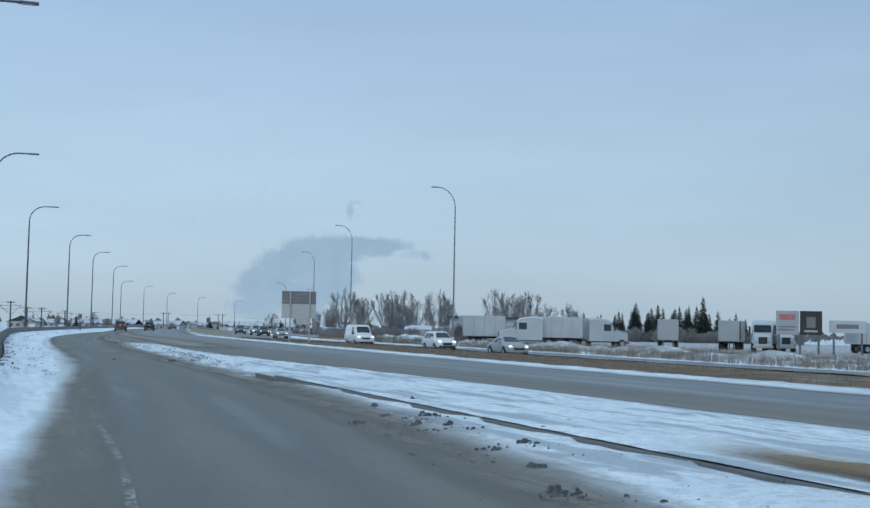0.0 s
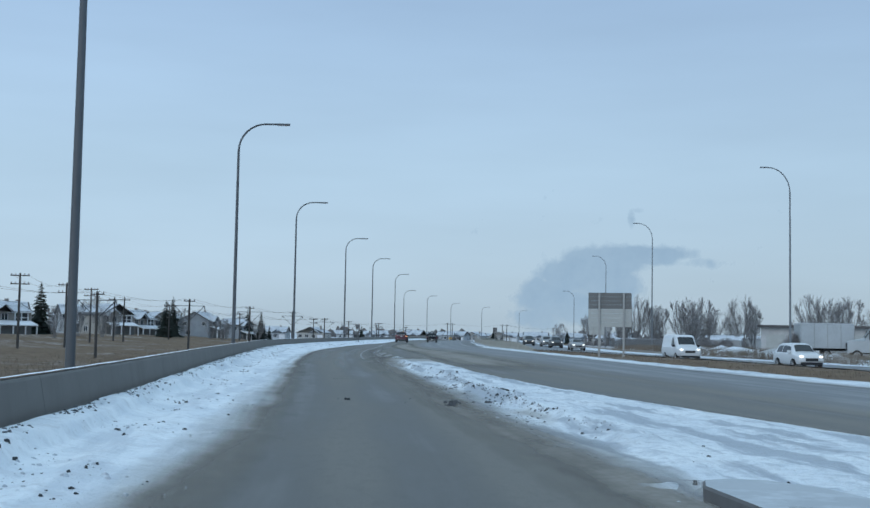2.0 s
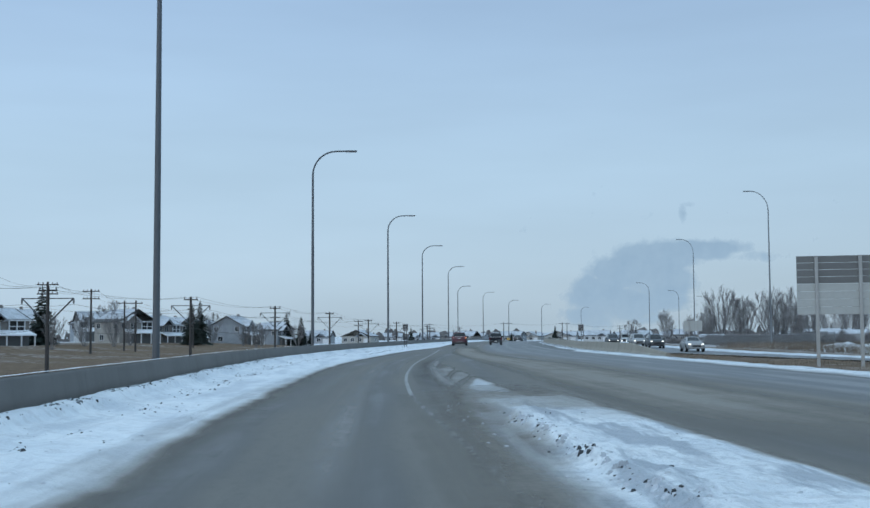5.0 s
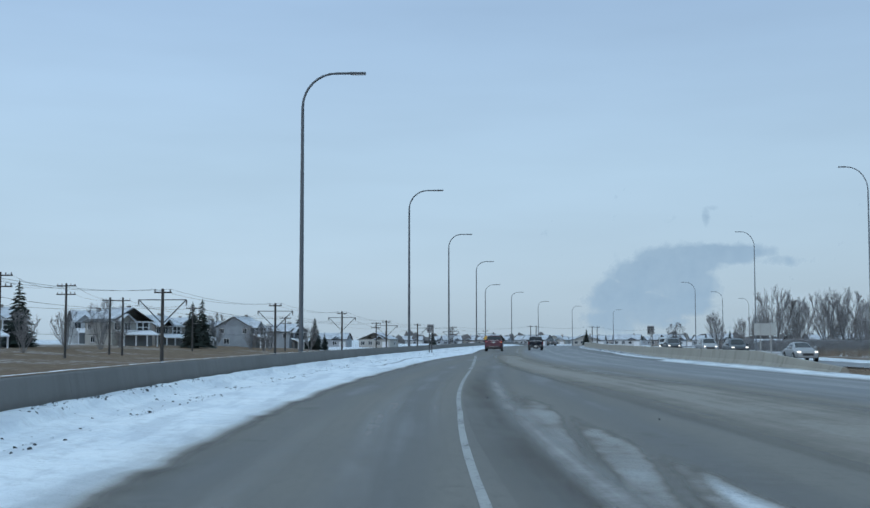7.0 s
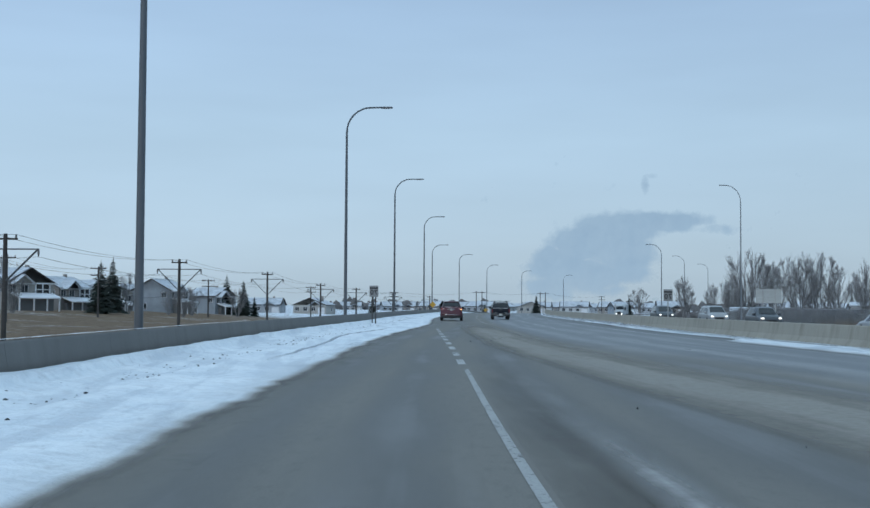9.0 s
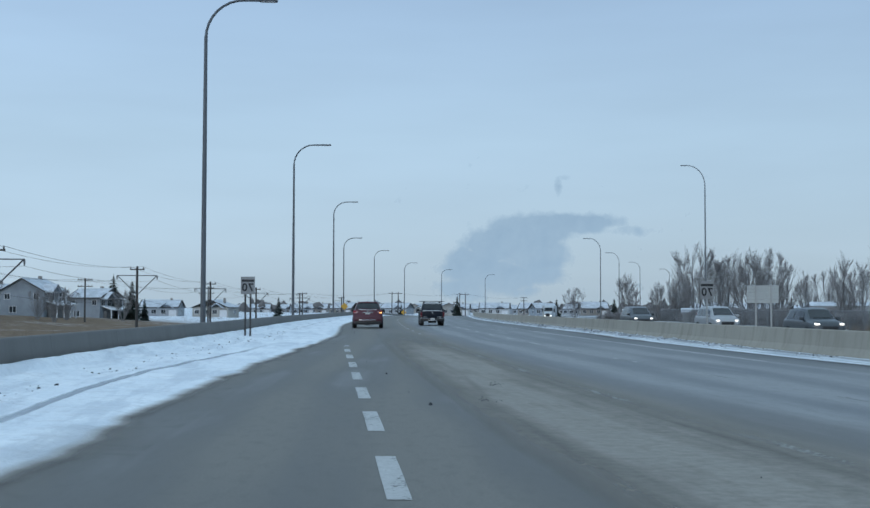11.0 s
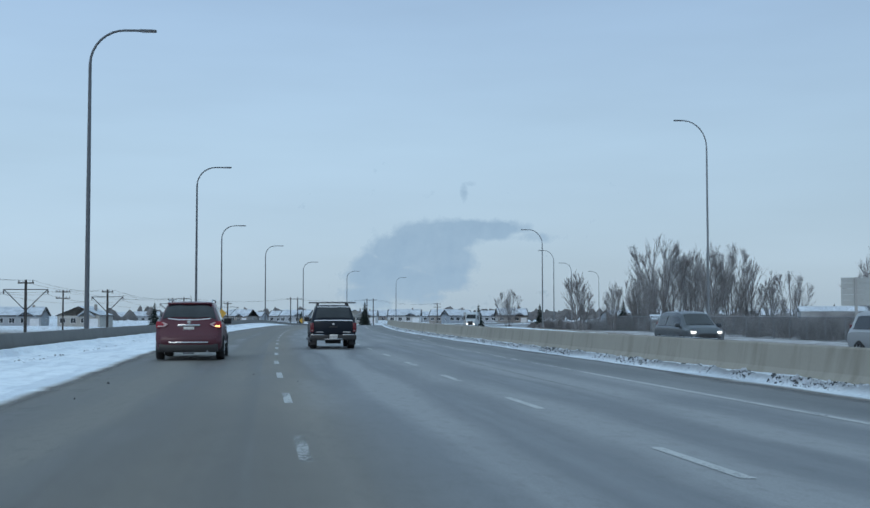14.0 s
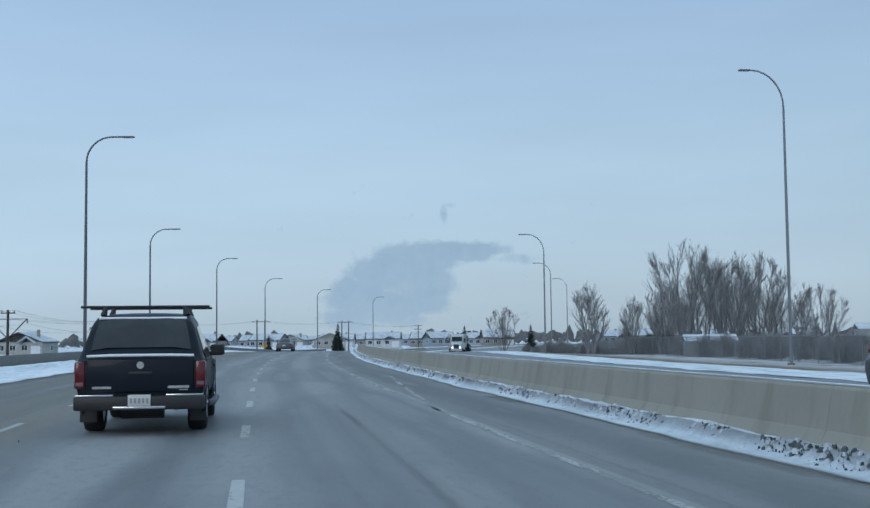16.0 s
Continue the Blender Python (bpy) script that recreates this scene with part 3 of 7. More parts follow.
strip("slush_verge", -20, 150, 0.5, lambda y: LE(y) - 0.35, lambda y: LE(y) + 0.95, 12, lambda u, x, y: verge_h((x - LB(y) - 0.28) / (LE(y) + 0.42 + 0.4 * sstep(22, 42, y) - LB(y)), x, y) + 0.014, M_SLUSH,
      "brown slush along the edge of the verge", lambda u, y: 0.85 * math.sin(math.pi * u) * (1 - 0.75 * sstep(50, 110, y)), category="slush", rough_edge=0.12)
strip("slush_wedge", -20, 84, 0.4, lambda y: RE(y) - 0.75, lambda y: RE(y) + 0.85, 12, lambda u, x, y: median_h((x - RE(y) + 0.5) / max(0.8, ML(y) - RE(y) + 1.0), x, y) + 0.014, M_SLUSH,
      "brown slush along the edge of the wedge", lambda u, y: 1.2 * math.sin(math.pi * u) ** 0.8 * (1 - 0.6 * sstep(60, 84, y)), category="slush", rough_edge=0.15)
M_TURF = grit_cover("bare_turf", (0.24, 0.155, 0.082))
strip("bare_turf", 2, 14, 0.25, lambda y: KX(y) + 0.2, lambda y: KX(y) + 1.8, 12, lambda u, x, y: median_h((x - RE(y) + 0.5) / (ML(y) - RE(y) + 1.0), x, y) + 0.05, M_TURF,
      "brown turf showing through thin snow", lambda u, y: 2.8 * (1 - abs(u - 0.5) * 2) ** 0.6 * sstep(2, 6, y) * (1 - sstep(10.6, 13.0, y)), category="grass")
for o0, o1, ya, yb, k in ((2.0, 2.75, 60, 130, 1.4), (1.25, 1.75, 78, 112, 1.0), (3.2, 3.5, 90, 128, 0.9)):
    strip("salt_smear", ya, yb, 0.7, lambda y, o=o0: LE(y) + o, lambda y, o=o1: LE(y) + o, 8, lambda u, x, y: road_z(y) + 0.010, M_SALT,
          "pale salt smear along the slip lane", lambda u, y, a=ya, b=yb, g=k: g * (1 - abs(u - 0.5) * 2) ** 0.6 * sstep(a, a + 18, y) * (1 - sstep(b - 25, b, y)) * (0.85 + 0.3 * noise.noise((y * 0.12, g, 0))), category="salt")
strip("tyre_track", 134, 178, 0.4, lambda y: LE(y) - 1.05 - 0.4 * sstep(146, 160, y) + 0.35 * sstep(160, 172, y), lambda y: LE(y) - 0.83 - 0.4 * sstep(146, 160, y) + 0.35 * sstep(160, 172, y), 6,
      lambda u, x, y: verge_h((x - LB(y) - 0.28) / (LE(y) + 0.82 - LB(y)), x, y) + 0.006, grit_cover("pressed_snow", (0.42, 0.455, 0.5), 0.35),
      "tyre track pressed into snow", lambda u, y: 1.2 * (1 - abs(u - 0.5) * 2) ** 0.5 * sstep(134, 144, y) * (1 - sstep(168, 178, y)), category="snow")
M_DUST = grit_cover("brown_road_dust", (0.29, 0.267, 0.234), 0.42)
strip("dust_band", 66, 205, 1.0, lambda y: max(RE(y) + 1.2, ML(y) + 0.3), lambda y: RL(y) - 5.2 - 1.6 * sstep(110, 140, y), 12, lambda u, x, y: road_z(y) + 0.014, M_DUST,
      "pale brown dust between the wheel tracks", lambda u, y: 1.7 * math.sin(math.pi * min(1, u * 1.05)) ** 0.6 * sstep(66, 84, y) * (1 - sstep(165, 205, y)), category="dust")
M_TAR = grit_cover("tar_seam", (0.035, 0.035, 0.036))
for at, ya, yb, w in ((lambda y: RE(y) + 1.72 + 0.4 * sstep(152, 162, y) + 0.06 * noise.noise((y * 0.4, 1.0, 3.0)), 138, 172, 0.1), (lambda y: RL(y) - 1.8 + 0.05 * noise.noise((y * 0.3, 5.0, 3.0)), 196, 236, 0.09),
                      (lambda y: RL(y) - 7.45 + 0.06 * noise.noise((y * 0.3, 7.0, 3.0)), 100, 168, 0.12), (lambda y: RL(y) + 0.3, 206, 232, 0.05)):
    strip("tar_seam", ya, yb, 0.5, lambda y, f=at, h=w: f(y) - h, lambda y, f=at, h=w: f(y) + h, 4, lambda u, x, y: road_z(y) + 0.02, M_TAR,
          "dark worn seam between asphalt lanes", lambda u, y, a=ya, b=yb: 0.42 * (1 - abs(u - 0.5) * 2) * sstep(a, a + 6, y) * (1 - sstep(b - 8, b, y)) * (0.75 + 0.7 * noise.noise((y * 0.25, 3.3, 0))), category="asphalt seam")


# ---- barriers ----
def RB(y):
    """Foot of the barrier on the main carriageway's far side."""
    return RL(y) + 2.95


def barrier(name, ya, yb, at, material, label, side, height):
    """A row of precast barrier pieces, each a part with its own joints."""
    root = thing(name, pose(at(ya), ya, road_z(ya)), label, "barrier", kind="structure")
    root.matrix_world = Matrix.Identity(4)
    prof = ((-0.3, 0.0), (-0.3, 0.08), (-0.17, 0.3), (-0.09, height - 0.03), (-0.07, height), (0.07, height), (0.09, height - 0.03), (0.17, 0.3), (0.3, 0.08), (0.3, 0.0))
    y, n = ya, 0
    while y < yb:
        b = min(y + 6.0, yb)
        bm = bmesh.new()
        rings = []
        for yy in (y + 0.005, (y + b) / 2, b - 0.005):
            dx = at(yy + 0.5) - at(yy - 0.5)
            nrm = Vector((1, -dx, 0)).normalized()
            c = Vector((at(yy), yy, road_z(yy)))
            low = 1.0 if side > 0 else min(1.0, 0.3 + 0.7 * (yy - ya) / 12)
            rings.append([bm.verts.new(c + nrm * px + Vector((0, 0, pz * low))) for px, pz in prof])
        for r0, r1 in zip(rings, rings[1:]):
            for k in range(len(prof) - 1):
                bm.faces.new((r0[k], r1[k], r1[k + 1], r0[k + 1]))
        bm.faces.new(rings[0])
        bm.faces.new(rings[-1][::-1])
        part("panel", bm, material, root)
        y, n = b, n + 1
    return root


def foot_h(u, x, y):
    """Low ploughed bank before the median barrier: a thin flat apron, a row of clods, then a slope up to the wall."""
    near = sstep(165, 205, y)
    row = math.exp(-((u - 0.58) / 0.13) ** 2) * (0.03 + 0.11 * near) * (1 + 0.8 * lumps(x * 2.2, y * 2.2))
    return road_z(y) + 0.008 + 0.012 * sstep(0.0, 0.25, u) + row + (0.05 + 0.1 * near) * sstep(0.5, 0.95, u) * (1 + 0.35 * lumps(x, y))


def foot_cover(u, y):
    """Snow lies thick on the apron and at the wall, dirt along the row between."""
    return 0.12 + 0.74 * sstep(0.0, 0.22, u) - 0.4 * math.exp(-((u - 0.56) / 0.13) ** 2) + 0.16 * noise.noise((y * 0.35, 2.2, 0))


barrier("barrier_left", -42, 474, LB, M_CONC_L, "long grey concrete road barrier with snow banked at its foot", 1, 0.775)
barrier("barrier_right", 132, 474, RB, M_CONC_R, "long tan concrete median barrier with dark stains", -1, 0.775)
strip("snow_foot", 136, 480, 0.2, lambda y: RL(y) + 1.95 + 0.12 * noise.noise((y * 0.16, 5.0, 0)), lambda y: RB(y) - 0.14, 20, foot_h, M_SNOW_FOOT,
      "ploughed snow with a row of dirty clods at the barrier's foot", foot_cover, rough_edge=0.12)
strip("snow_shoulder", 138, 236, 0.5, lambda y: RL(y) + 1.25, lambda y: RL(y) + 2.4, 14, lambda u, x, y: road_z(y) + 0.012, M_SNOW_DIRTY,
      "thin patchy snow on the shoulder's asphalt", lambda u, y: (0.25 + 0.6 * sstep(0.05, 0.9, u)) * (1 - 0.55 * sstep(180, 215, y)) + 0.55 * (1 - sstep(183, 189, y)) * sstep(0.0, 0.35, u) * sstep(160, 172, y) + 0.3 * noise.noise((y * 0.12, 6.6, 0)))
# snow left lying along the top of the barriers
strip("snow_cap_left", 18, 150, 0.7, lambda y: LB(y) - 0.075, lambda y: LB(y) + 0.02, 2, lambda u, x, y: 0.775 + 0.015 + 0.012 * lumps(x * 4, y * 3), M_CLEAN_SNOW,
      "thin ridge of snow on a barrier's top")
strip("snow_cap_right", 205, 300, 0.7, lambda y: RB(y) + 0.0, lambda y: RB(y) + 0.08, 2, lambda u, x, y: road_z(y) + 0.775 + 0.012 + 0.01 * lumps(x * 4, y * 3), M_CLEAN_SNOW,
      "thin ridge of snow on a barrier's top")


# ---- painted lines ----
def stripe(name, ya, yb, at, width, material, label, parent=None, lift=0.0):
    bm = bmesh.new()
    ys = np.arange(ya, yb + 0.01, min(2.0, max(0.5, (yb - ya) / 2)))
    rows = []
    for y in ys:
        w = width * (1 + 0.12 * noise.noise((y * 1.7, 2.2, 0)))
        rows.append([(at(y) - w / 2, y, road_z(y) + 0.017 + lift), (at(y) + w / 2, y, road_z(y) + 0.017 + lift)])
    sheet(bm, rows)
    return part(name, bm, material, parent, label)


def lines_on_road():
    root = thing("lane_marking", pose(0, 0, 0), "worn white painted lane lines on asphalt", "road marking", kind="structure")
    stripe("edge_line", 84, 134.6, lambda y: RE(y) - 0.0135 * max(0.0, 104 - y), 0.1, M_LINE_GREY, "", root)
    stripe("edge_line", 48, 84, lambda y: RE(y) - 0.27 * sstep(64, 84, y), 0.1, M_LINE_GHOST, "", root)
    stripe("edge_line", 168, 208, lambda y: RL(y) - 0.06, 0.11, M_LINE, "", root)
    stripe("edge_line", 208, 460, lambda y: RL(y) - 0.04, 0.11, M_LINE_FAINT, "", root)
    stripe("taper_line", 231, 252, lambda y: RL(y) - 0.06 + 1.2 * (y - 231) / 20, 0.12, M_LINE_FAINT, "", root)
    stripe("edge_line", -30, 21.5, lambda y: LE(y) + 0.9 - 0.4 * sstep(10, 20, y), 0.09, M_LINE_GHOST, "", root, 0.014)
    # short wide dashes beside the merging lane
    y = 136.1
    while y < 181:
        stripe("dash", y, y + 2.45, lambda v: RE(v) - 0.03 - 0.08 * sstep(165, 178, v), 0.185, M_LINE if y < 176 else M_LINE_FAINT, "", root)
        y += 4.65
    # lane dashes
    for off, y0, clear in ((-3.53, 139.5, 178), (-7.1, 147.65, 194)):
        y = y0
        while y < 300:
            stripe("dash", y, y + 2.35, lambda v, o=off: RL(v) + o - 0.12 * sstep(195, 215, v) * (o < -5), 0.13, M_LINE if y > clear else M_LINE_FAINT, "", root)
            y += 6.96 if y < 174 else 7.33


lines_on_road()


def build_kerb():
    """Low kerb round the point of the snowy wedge."""
    root = thing("kerb", pose(0, 0, 0), "dark weathered concrete kerb half buried in snow", "kerb", kind="structure")
    y = -30.0
    while y < 29.9:
        b = min(y + 1.0, 30.0)
        bm = bmesh.new()
        rings = []
        for yy in (y + 0.006, b - 0.006):
            c = KX(yy)
            rings.append([bm.verts.new((c + px, yy, pz)) for px, pz in ((-0.06, -0.02), (-0.05, 0.16), (-0.035, 0.18), (0.03, 0.182), (0.05, 0.17), (0.06, -0.02))])
        for k in range(5):
            bm.faces.new((rings[0][k], rings[1][k], rings[1][k + 1], rings[0][k + 1]))
        bm.faces.new(rings[0])
        bm.faces.new(rings[1][::-1])
        part("kerbstone", bm, M_KERB, root)
        y = b
    # flat paved nose behind the last stone
    bm = bmesh.new()
    left = [(KX(v) - 0.07, v) for v in (30.0, 30.8, 31.5, 32.2)]
    tip = [(-1.42, 32.62), (-1.2, 32.78), (-0.85, 32.74), (-0.45, 32.3), (-0.05, 31.4), (0.25, 30.0)]
    ring = left + tip
    lo, mid = [bm.verts.new((x, v, -0.02)) for x, v in ring], [bm.verts.new((x, v, 0.13)) for x, v in ring]
    cx, cy = sum(p[0] for p in ring) / len(ring), sum(p[1] for p in ring) / len(ring)
    top = [bm.verts.new((x + (cx - x) * 0.03, v + (cy - v) * 0.012, 0.155)) for x, v in ring]
    n = len(ring)
    for k in range(n):
        bm.faces.new((lo[k], mid[k], mid[(k + 1) % n], lo[(k + 1) % n]))
        bm.faces.new((mid[k], top[k], top[(k + 1) % n], mid[(k + 1) % n]))
    bm.faces.new(top).material_index = 1
    bmesh.ops.recalc_face_normals(bm, faces=bm.faces[:])
    nose = part("kerb_nose", bm, M_KERB, root, "paved grey nose dusted with snow")
    nose.data.materials.append(M_NOSE)


build_kerb()
strip("snow_kerb_top", -30, 29.4, 0.2, lambda y: KX(y) - 0.035 - 0.02 * noise.noise((y * 1.1, 3.0, 0)), lambda y: KX(y) + 0.55, 8,
      lambda u, x, y: 0.186 + 0.012 * sstep(0.0, 0.3, u) * (1 - sstep(0.6, 1.0, u)) + 0.01 * noise.noise((x * 3, y * 2, 0)) - 0.03 * sstep(0.7, 1.0, u), M_SNOW_WEDGE,
      "snow lying over the top of a kerb", lambda u, y: 0.9 - 0.25 * abs(noise.noise((y * 0.6, 7.0, 0))))


# ---- lumps of ice and grit ----
def lump_field(name, count, spots, material, label, size):
    """Loose lumps scattered as one heap of stuff. spots(r): a place."""
    r = random.Random(len(name) * 7 + count)
    verts, faces = [], []
    for _ in range(count):
        x, y, z = spots(r)
        s = size * (0.5 + 1.6 * r.random() ** 4)
        base = len(verts)
        for k in range(5):
            a = 2 * math.pi * k / 5 + r.random()
            verts.append((x + s * math.cos(a) * r.uniform(0.6, 1.2), y + s * math.sin(a) * r.uniform(0.6, 1.2), z - 0.02))
        for k in range(5):
            v = verts[base + k]
            verts.append((x + (v[0] - x) * 0.55 + r.uniform(-0.2, 0.2) * s, y + (v[1] - y) * 0.55, z + s * r.uniform(0.35, 0.75)))
        verts.append((x, y, z + s * 0.75))
        for k in range(5):
            n = (k + 1) % 5
            faces += [(base + k, base + n, base + 5 + n, base + 5 + k), (base + 5 + k, base + 5 + n, base + 10)]
    me = bpy.data.meshes.new(name)
    me.from_pydata(verts, [], faces)
    me.materials.append(material)
    return tagged(new(name, me), label, "ice lumps", kind="stuff")


def median_spot(r):
    y = r.uniform(4, 80)
    e = abs(r.gauss(0, 1.0))
    x = RE(y) + 0.15 + e * (1.0 if r.random() < 0.7 else 2.0)
    x = min(x, max(ML(y) - 0.2, RE(y) + 0.3))
    u = (x - RE(y) + 0.3) / max(0.6, ML(y) - RE(y) + 0.6)
    return x, y, median_h(min(1, max(0, u)), x, y)


def verge_spot(r):
    """Clods in a loose row along the middle of the verge, thicker in some stretches."""
    y = 30 + 220 * r.random() ** 1.4
    for _ in range(2):
        if noise.noise((y * 0.33, 9.1, 0.0)) < 0.0:
            y += r.uniform(0.3, 2.5)
    u = min(0.85, abs(r.gauss(0.3, 0.07 if y > 80 else 0.19)))
    x = LB(y) + 0.28 + (LE(y) + 0.72 - LB(y)) * u
    return x, y, verge_h(u, x, y)


def wall_spot(r):
    """Crumbs in a broken line at the barrier's foot."""
    y = r.uniform(24, 110)
    if noise.noise((y * 0.5, 4.4, 0.0)) < -0.12:
        y += 1.6
    u = abs(r.gauss(0.045, 0.03))
    x = LB(y) + 0.28 + (LE(y) + 0.72 - LB(y)) * u
    return x, y, verge_h(u, x, y)


def foot_spot(r):
    """Clods in a broken row, heaped in some stretches and missing in others."""
    y = 178 + 120 * r.random() ** 1.4 if r.random() < 0.9 else r.uniform(150, 195)
    for _ in range(2):
        if noise.noise((y * 0.55, 12.3, 0.0)) < -0.06:
            y += r.uniform(0.2, 1.2)
    u = min(1.0, max(0.3, r.gauss(0.57, 0.1)))
    x = RL(y) + 1.95 + 0.86 * u
    return x, y, foot_h(u, x, y)


def road_spot(r):
    y = r.uniform(100, 230)
    return RE(y) + abs(r.gauss(2.0, 1.6)), y, road_z(y) + 0.03


lump_field("ice_lumps_median", 260, median_spot, M_CLUMP, "dark gritty ice lumps thrown on the snow", 0.026)
lump_field("snow_lumps_median", 900, median_spot, M_CLUMP_W, "small broken lumps of grey snow", 0.024)
def ridge_spot(r):
    """Dirt gathered in clumps along the ploughed ridge."""
    if r.random() < 0.3:
        y = (9.6, 12.2, 13.3, 17.0, 17.4, 15.5)[r.randrange(6)] + r.gauss(0, 0.16)
        x = RE(y) + 0.35 + r.gauss(0, 0.4)
    else:
        y = 38 + 38 * r.random()
        if noise.noise((y * 0.6, 1.5, 0.0)) < -0.05:
            y += 1.1
        x = RE(y) + RIDGE(y) + r.gauss(-0.02, 0.09)
    u = (x - RE(y) + 0.5) / max(0.6, ML(y) - RE(y) + 1.0)
    return x, y, median_h(min(1, max(0, u)), x, y) + 0.005


lump_field("ice_lumps_ridge", 620, ridge_spot, M_CLUMP, "dark dirt clods along a ploughed snow ridge", 0.024)
lump_field("snow_lumps_ridge", 500, lambda r: max((ridge_spot(r) for _ in range(3)), key=lambda p: p[1]), M_CLUMP_W, "broken snow crumbs along a ploughed ridge", 0.028)
def mud_spot(r):
    """Clods thrown up in patches on the wedge."""
    cx, cy, sx, sy = ((-6.0, 52.6, 0.22, 0.9), (-5.7, 51.2, 0.2, 0.5), (-5.0, 50.4, 0.15, 0.6), (-4.4, 49.0, 0.2, 0.5), (-7.4, 60.0, 0.12, 0.8), (-5.6, 50.0, 0.5, 2.2), (-4.2, 46.0, 0.25, 1.2), (-3.4, 42.0, 0.22, 1.0))[r.randrange(8)]
    x, y = cx + r.gauss(0, sx), cy + r.gauss(0, sy)
    u = (x - RE(y) + 0.5) / max(0.6, ML(y) - RE(y) + 1.0)
    return x, y, median_h(min(1, max(0, u)), x, y)


CHUNKS = ((0.73, 17.44, 0.13), (1.73, 17.45, 0.15), (1.45, 16.5, 0.1), (1.04, 19.7, 0.05), (1.76, 20.3, 0.04), (1.14, 18.0, 0.08), (1.87, 16.1, 0.05), (2.1, 10.1, 0.1), (2.2, 9.85, 0.12), (2.25, 11.7, 0.06), (2.07, 13.3, 0.08), (2.47, 13.5, 0.06), (-5.1, 45.5, 0.15), (-5.03, 44.65, 0.06), (-4.42, 45.7, 0.05))


def chunk_spot(r):
    """Broken chunks of dirty ice in little heaps at the slip road's edge."""
    x, y, g = CHUNKS[r.randrange(len(CHUNKS))]
    x, y = x + r.gauss(0, g * 0.75), y + r.gauss(0, g * 0.9)
    u = (x - RE(y) + 0.5) / max(0.6, ML(y) - RE(y) + 1.0)
    return x, y, max(0.02, median_h(min(1, max(0, u)), x, y)) + abs(r.gauss(0, 0.02))


lump_field("ice_chunks", 420, chunk_spot, M_CLUMP_G, "broken chunks of dirty ice heaped at a road edge", 0.03)
def edge_spot(r):
    """Crumbs along the ragged edge where the wedge's snow meets the slip road."""
    y = 12 + 30 * r.random()
    if noise.noise((y * 0.8, 7.2, 0.0)) < -0.05:
        y += 0.9
    x = RE(y) + 0.25 + r.gauss(0, 0.24)
    u = (x - RE(y) + 0.5) / max(0.6, ML(y) - RE(y) + 1.0)
    return x, y, max(0.01, median_h(min(1, max(0, u)), x, y))


lump_field("grit_wedge_edge", 620, edge_spot, M_CLUMP_G, "dark grit crumbs along a dirty snow edge", 0.016)
lump_field("mud_clods", 900, mud_spot, M_CLUMP, "dark mud clods in patches on snow", 0.023)
lump_field("ice_lumps_verge", 1700, verge_spot, M_CLUMP, "dark gritty ice lumps on the verge", 0.026)
lump_field("snow_lumps_verge", 1800, verge_spot, M_CLUMP_W, "broken grey snow lumps on the verge", 0.024)
lump_field("grit_lumps_barrier", 2600, wall_spot, M_CLUMP_G, "dark grit crumbs where snow meets a barrier", 0.022)
STRAY = ((-10.0, 56.8), (-9.8, 57.2), (-9.7, 57.3), (-9.6, 57.5), (-9.9, 56.7), (-7.5, 46.0), (-7.3, 46.0))
lump_field("clods_slip", 16, lambda r: (lambda p: (p[0] + r.gauss(0, 0.06), p[1] + r.gauss(0, 0.08), 0.03))(STRAY[r.randrange(len(STRAY))]), M_CLUMP, "few dark clods dropped on the slip road", 0.02)
lump_field("ice_lumps_foot", 3600, foot_spot, M_CLUMP_G, "dark gritty ice lumps in ploughed snow", 0.024)
lump_field("grit_foot", 4200, lambda r: (lambda p: (p[0], p[1], p[2] + 0.008))(foot_spot(r)), M_CLUMP, "black grit crusted on ploughed snow", 0.016)
lump_field("snow_lumps_foot", 3600, foot_spot, M_CLUMP_W, "broken lumps of ploughed snow", 0.034)
lump_field("ice_lumps_cluster", 60, lambda r: (-24.2 + r.gauss(0, 0.09), r.choice((158.0, 154.4)) + r.gauss(0, 0.3), 0.025), M_CLUMP, "small heap of dirty ice on asphalt", 0.014)
lump_field("ice_lumps_road", 34, road_spot, M_CLUMP, "stray dirty ice lumps on asphalt", 0.018)


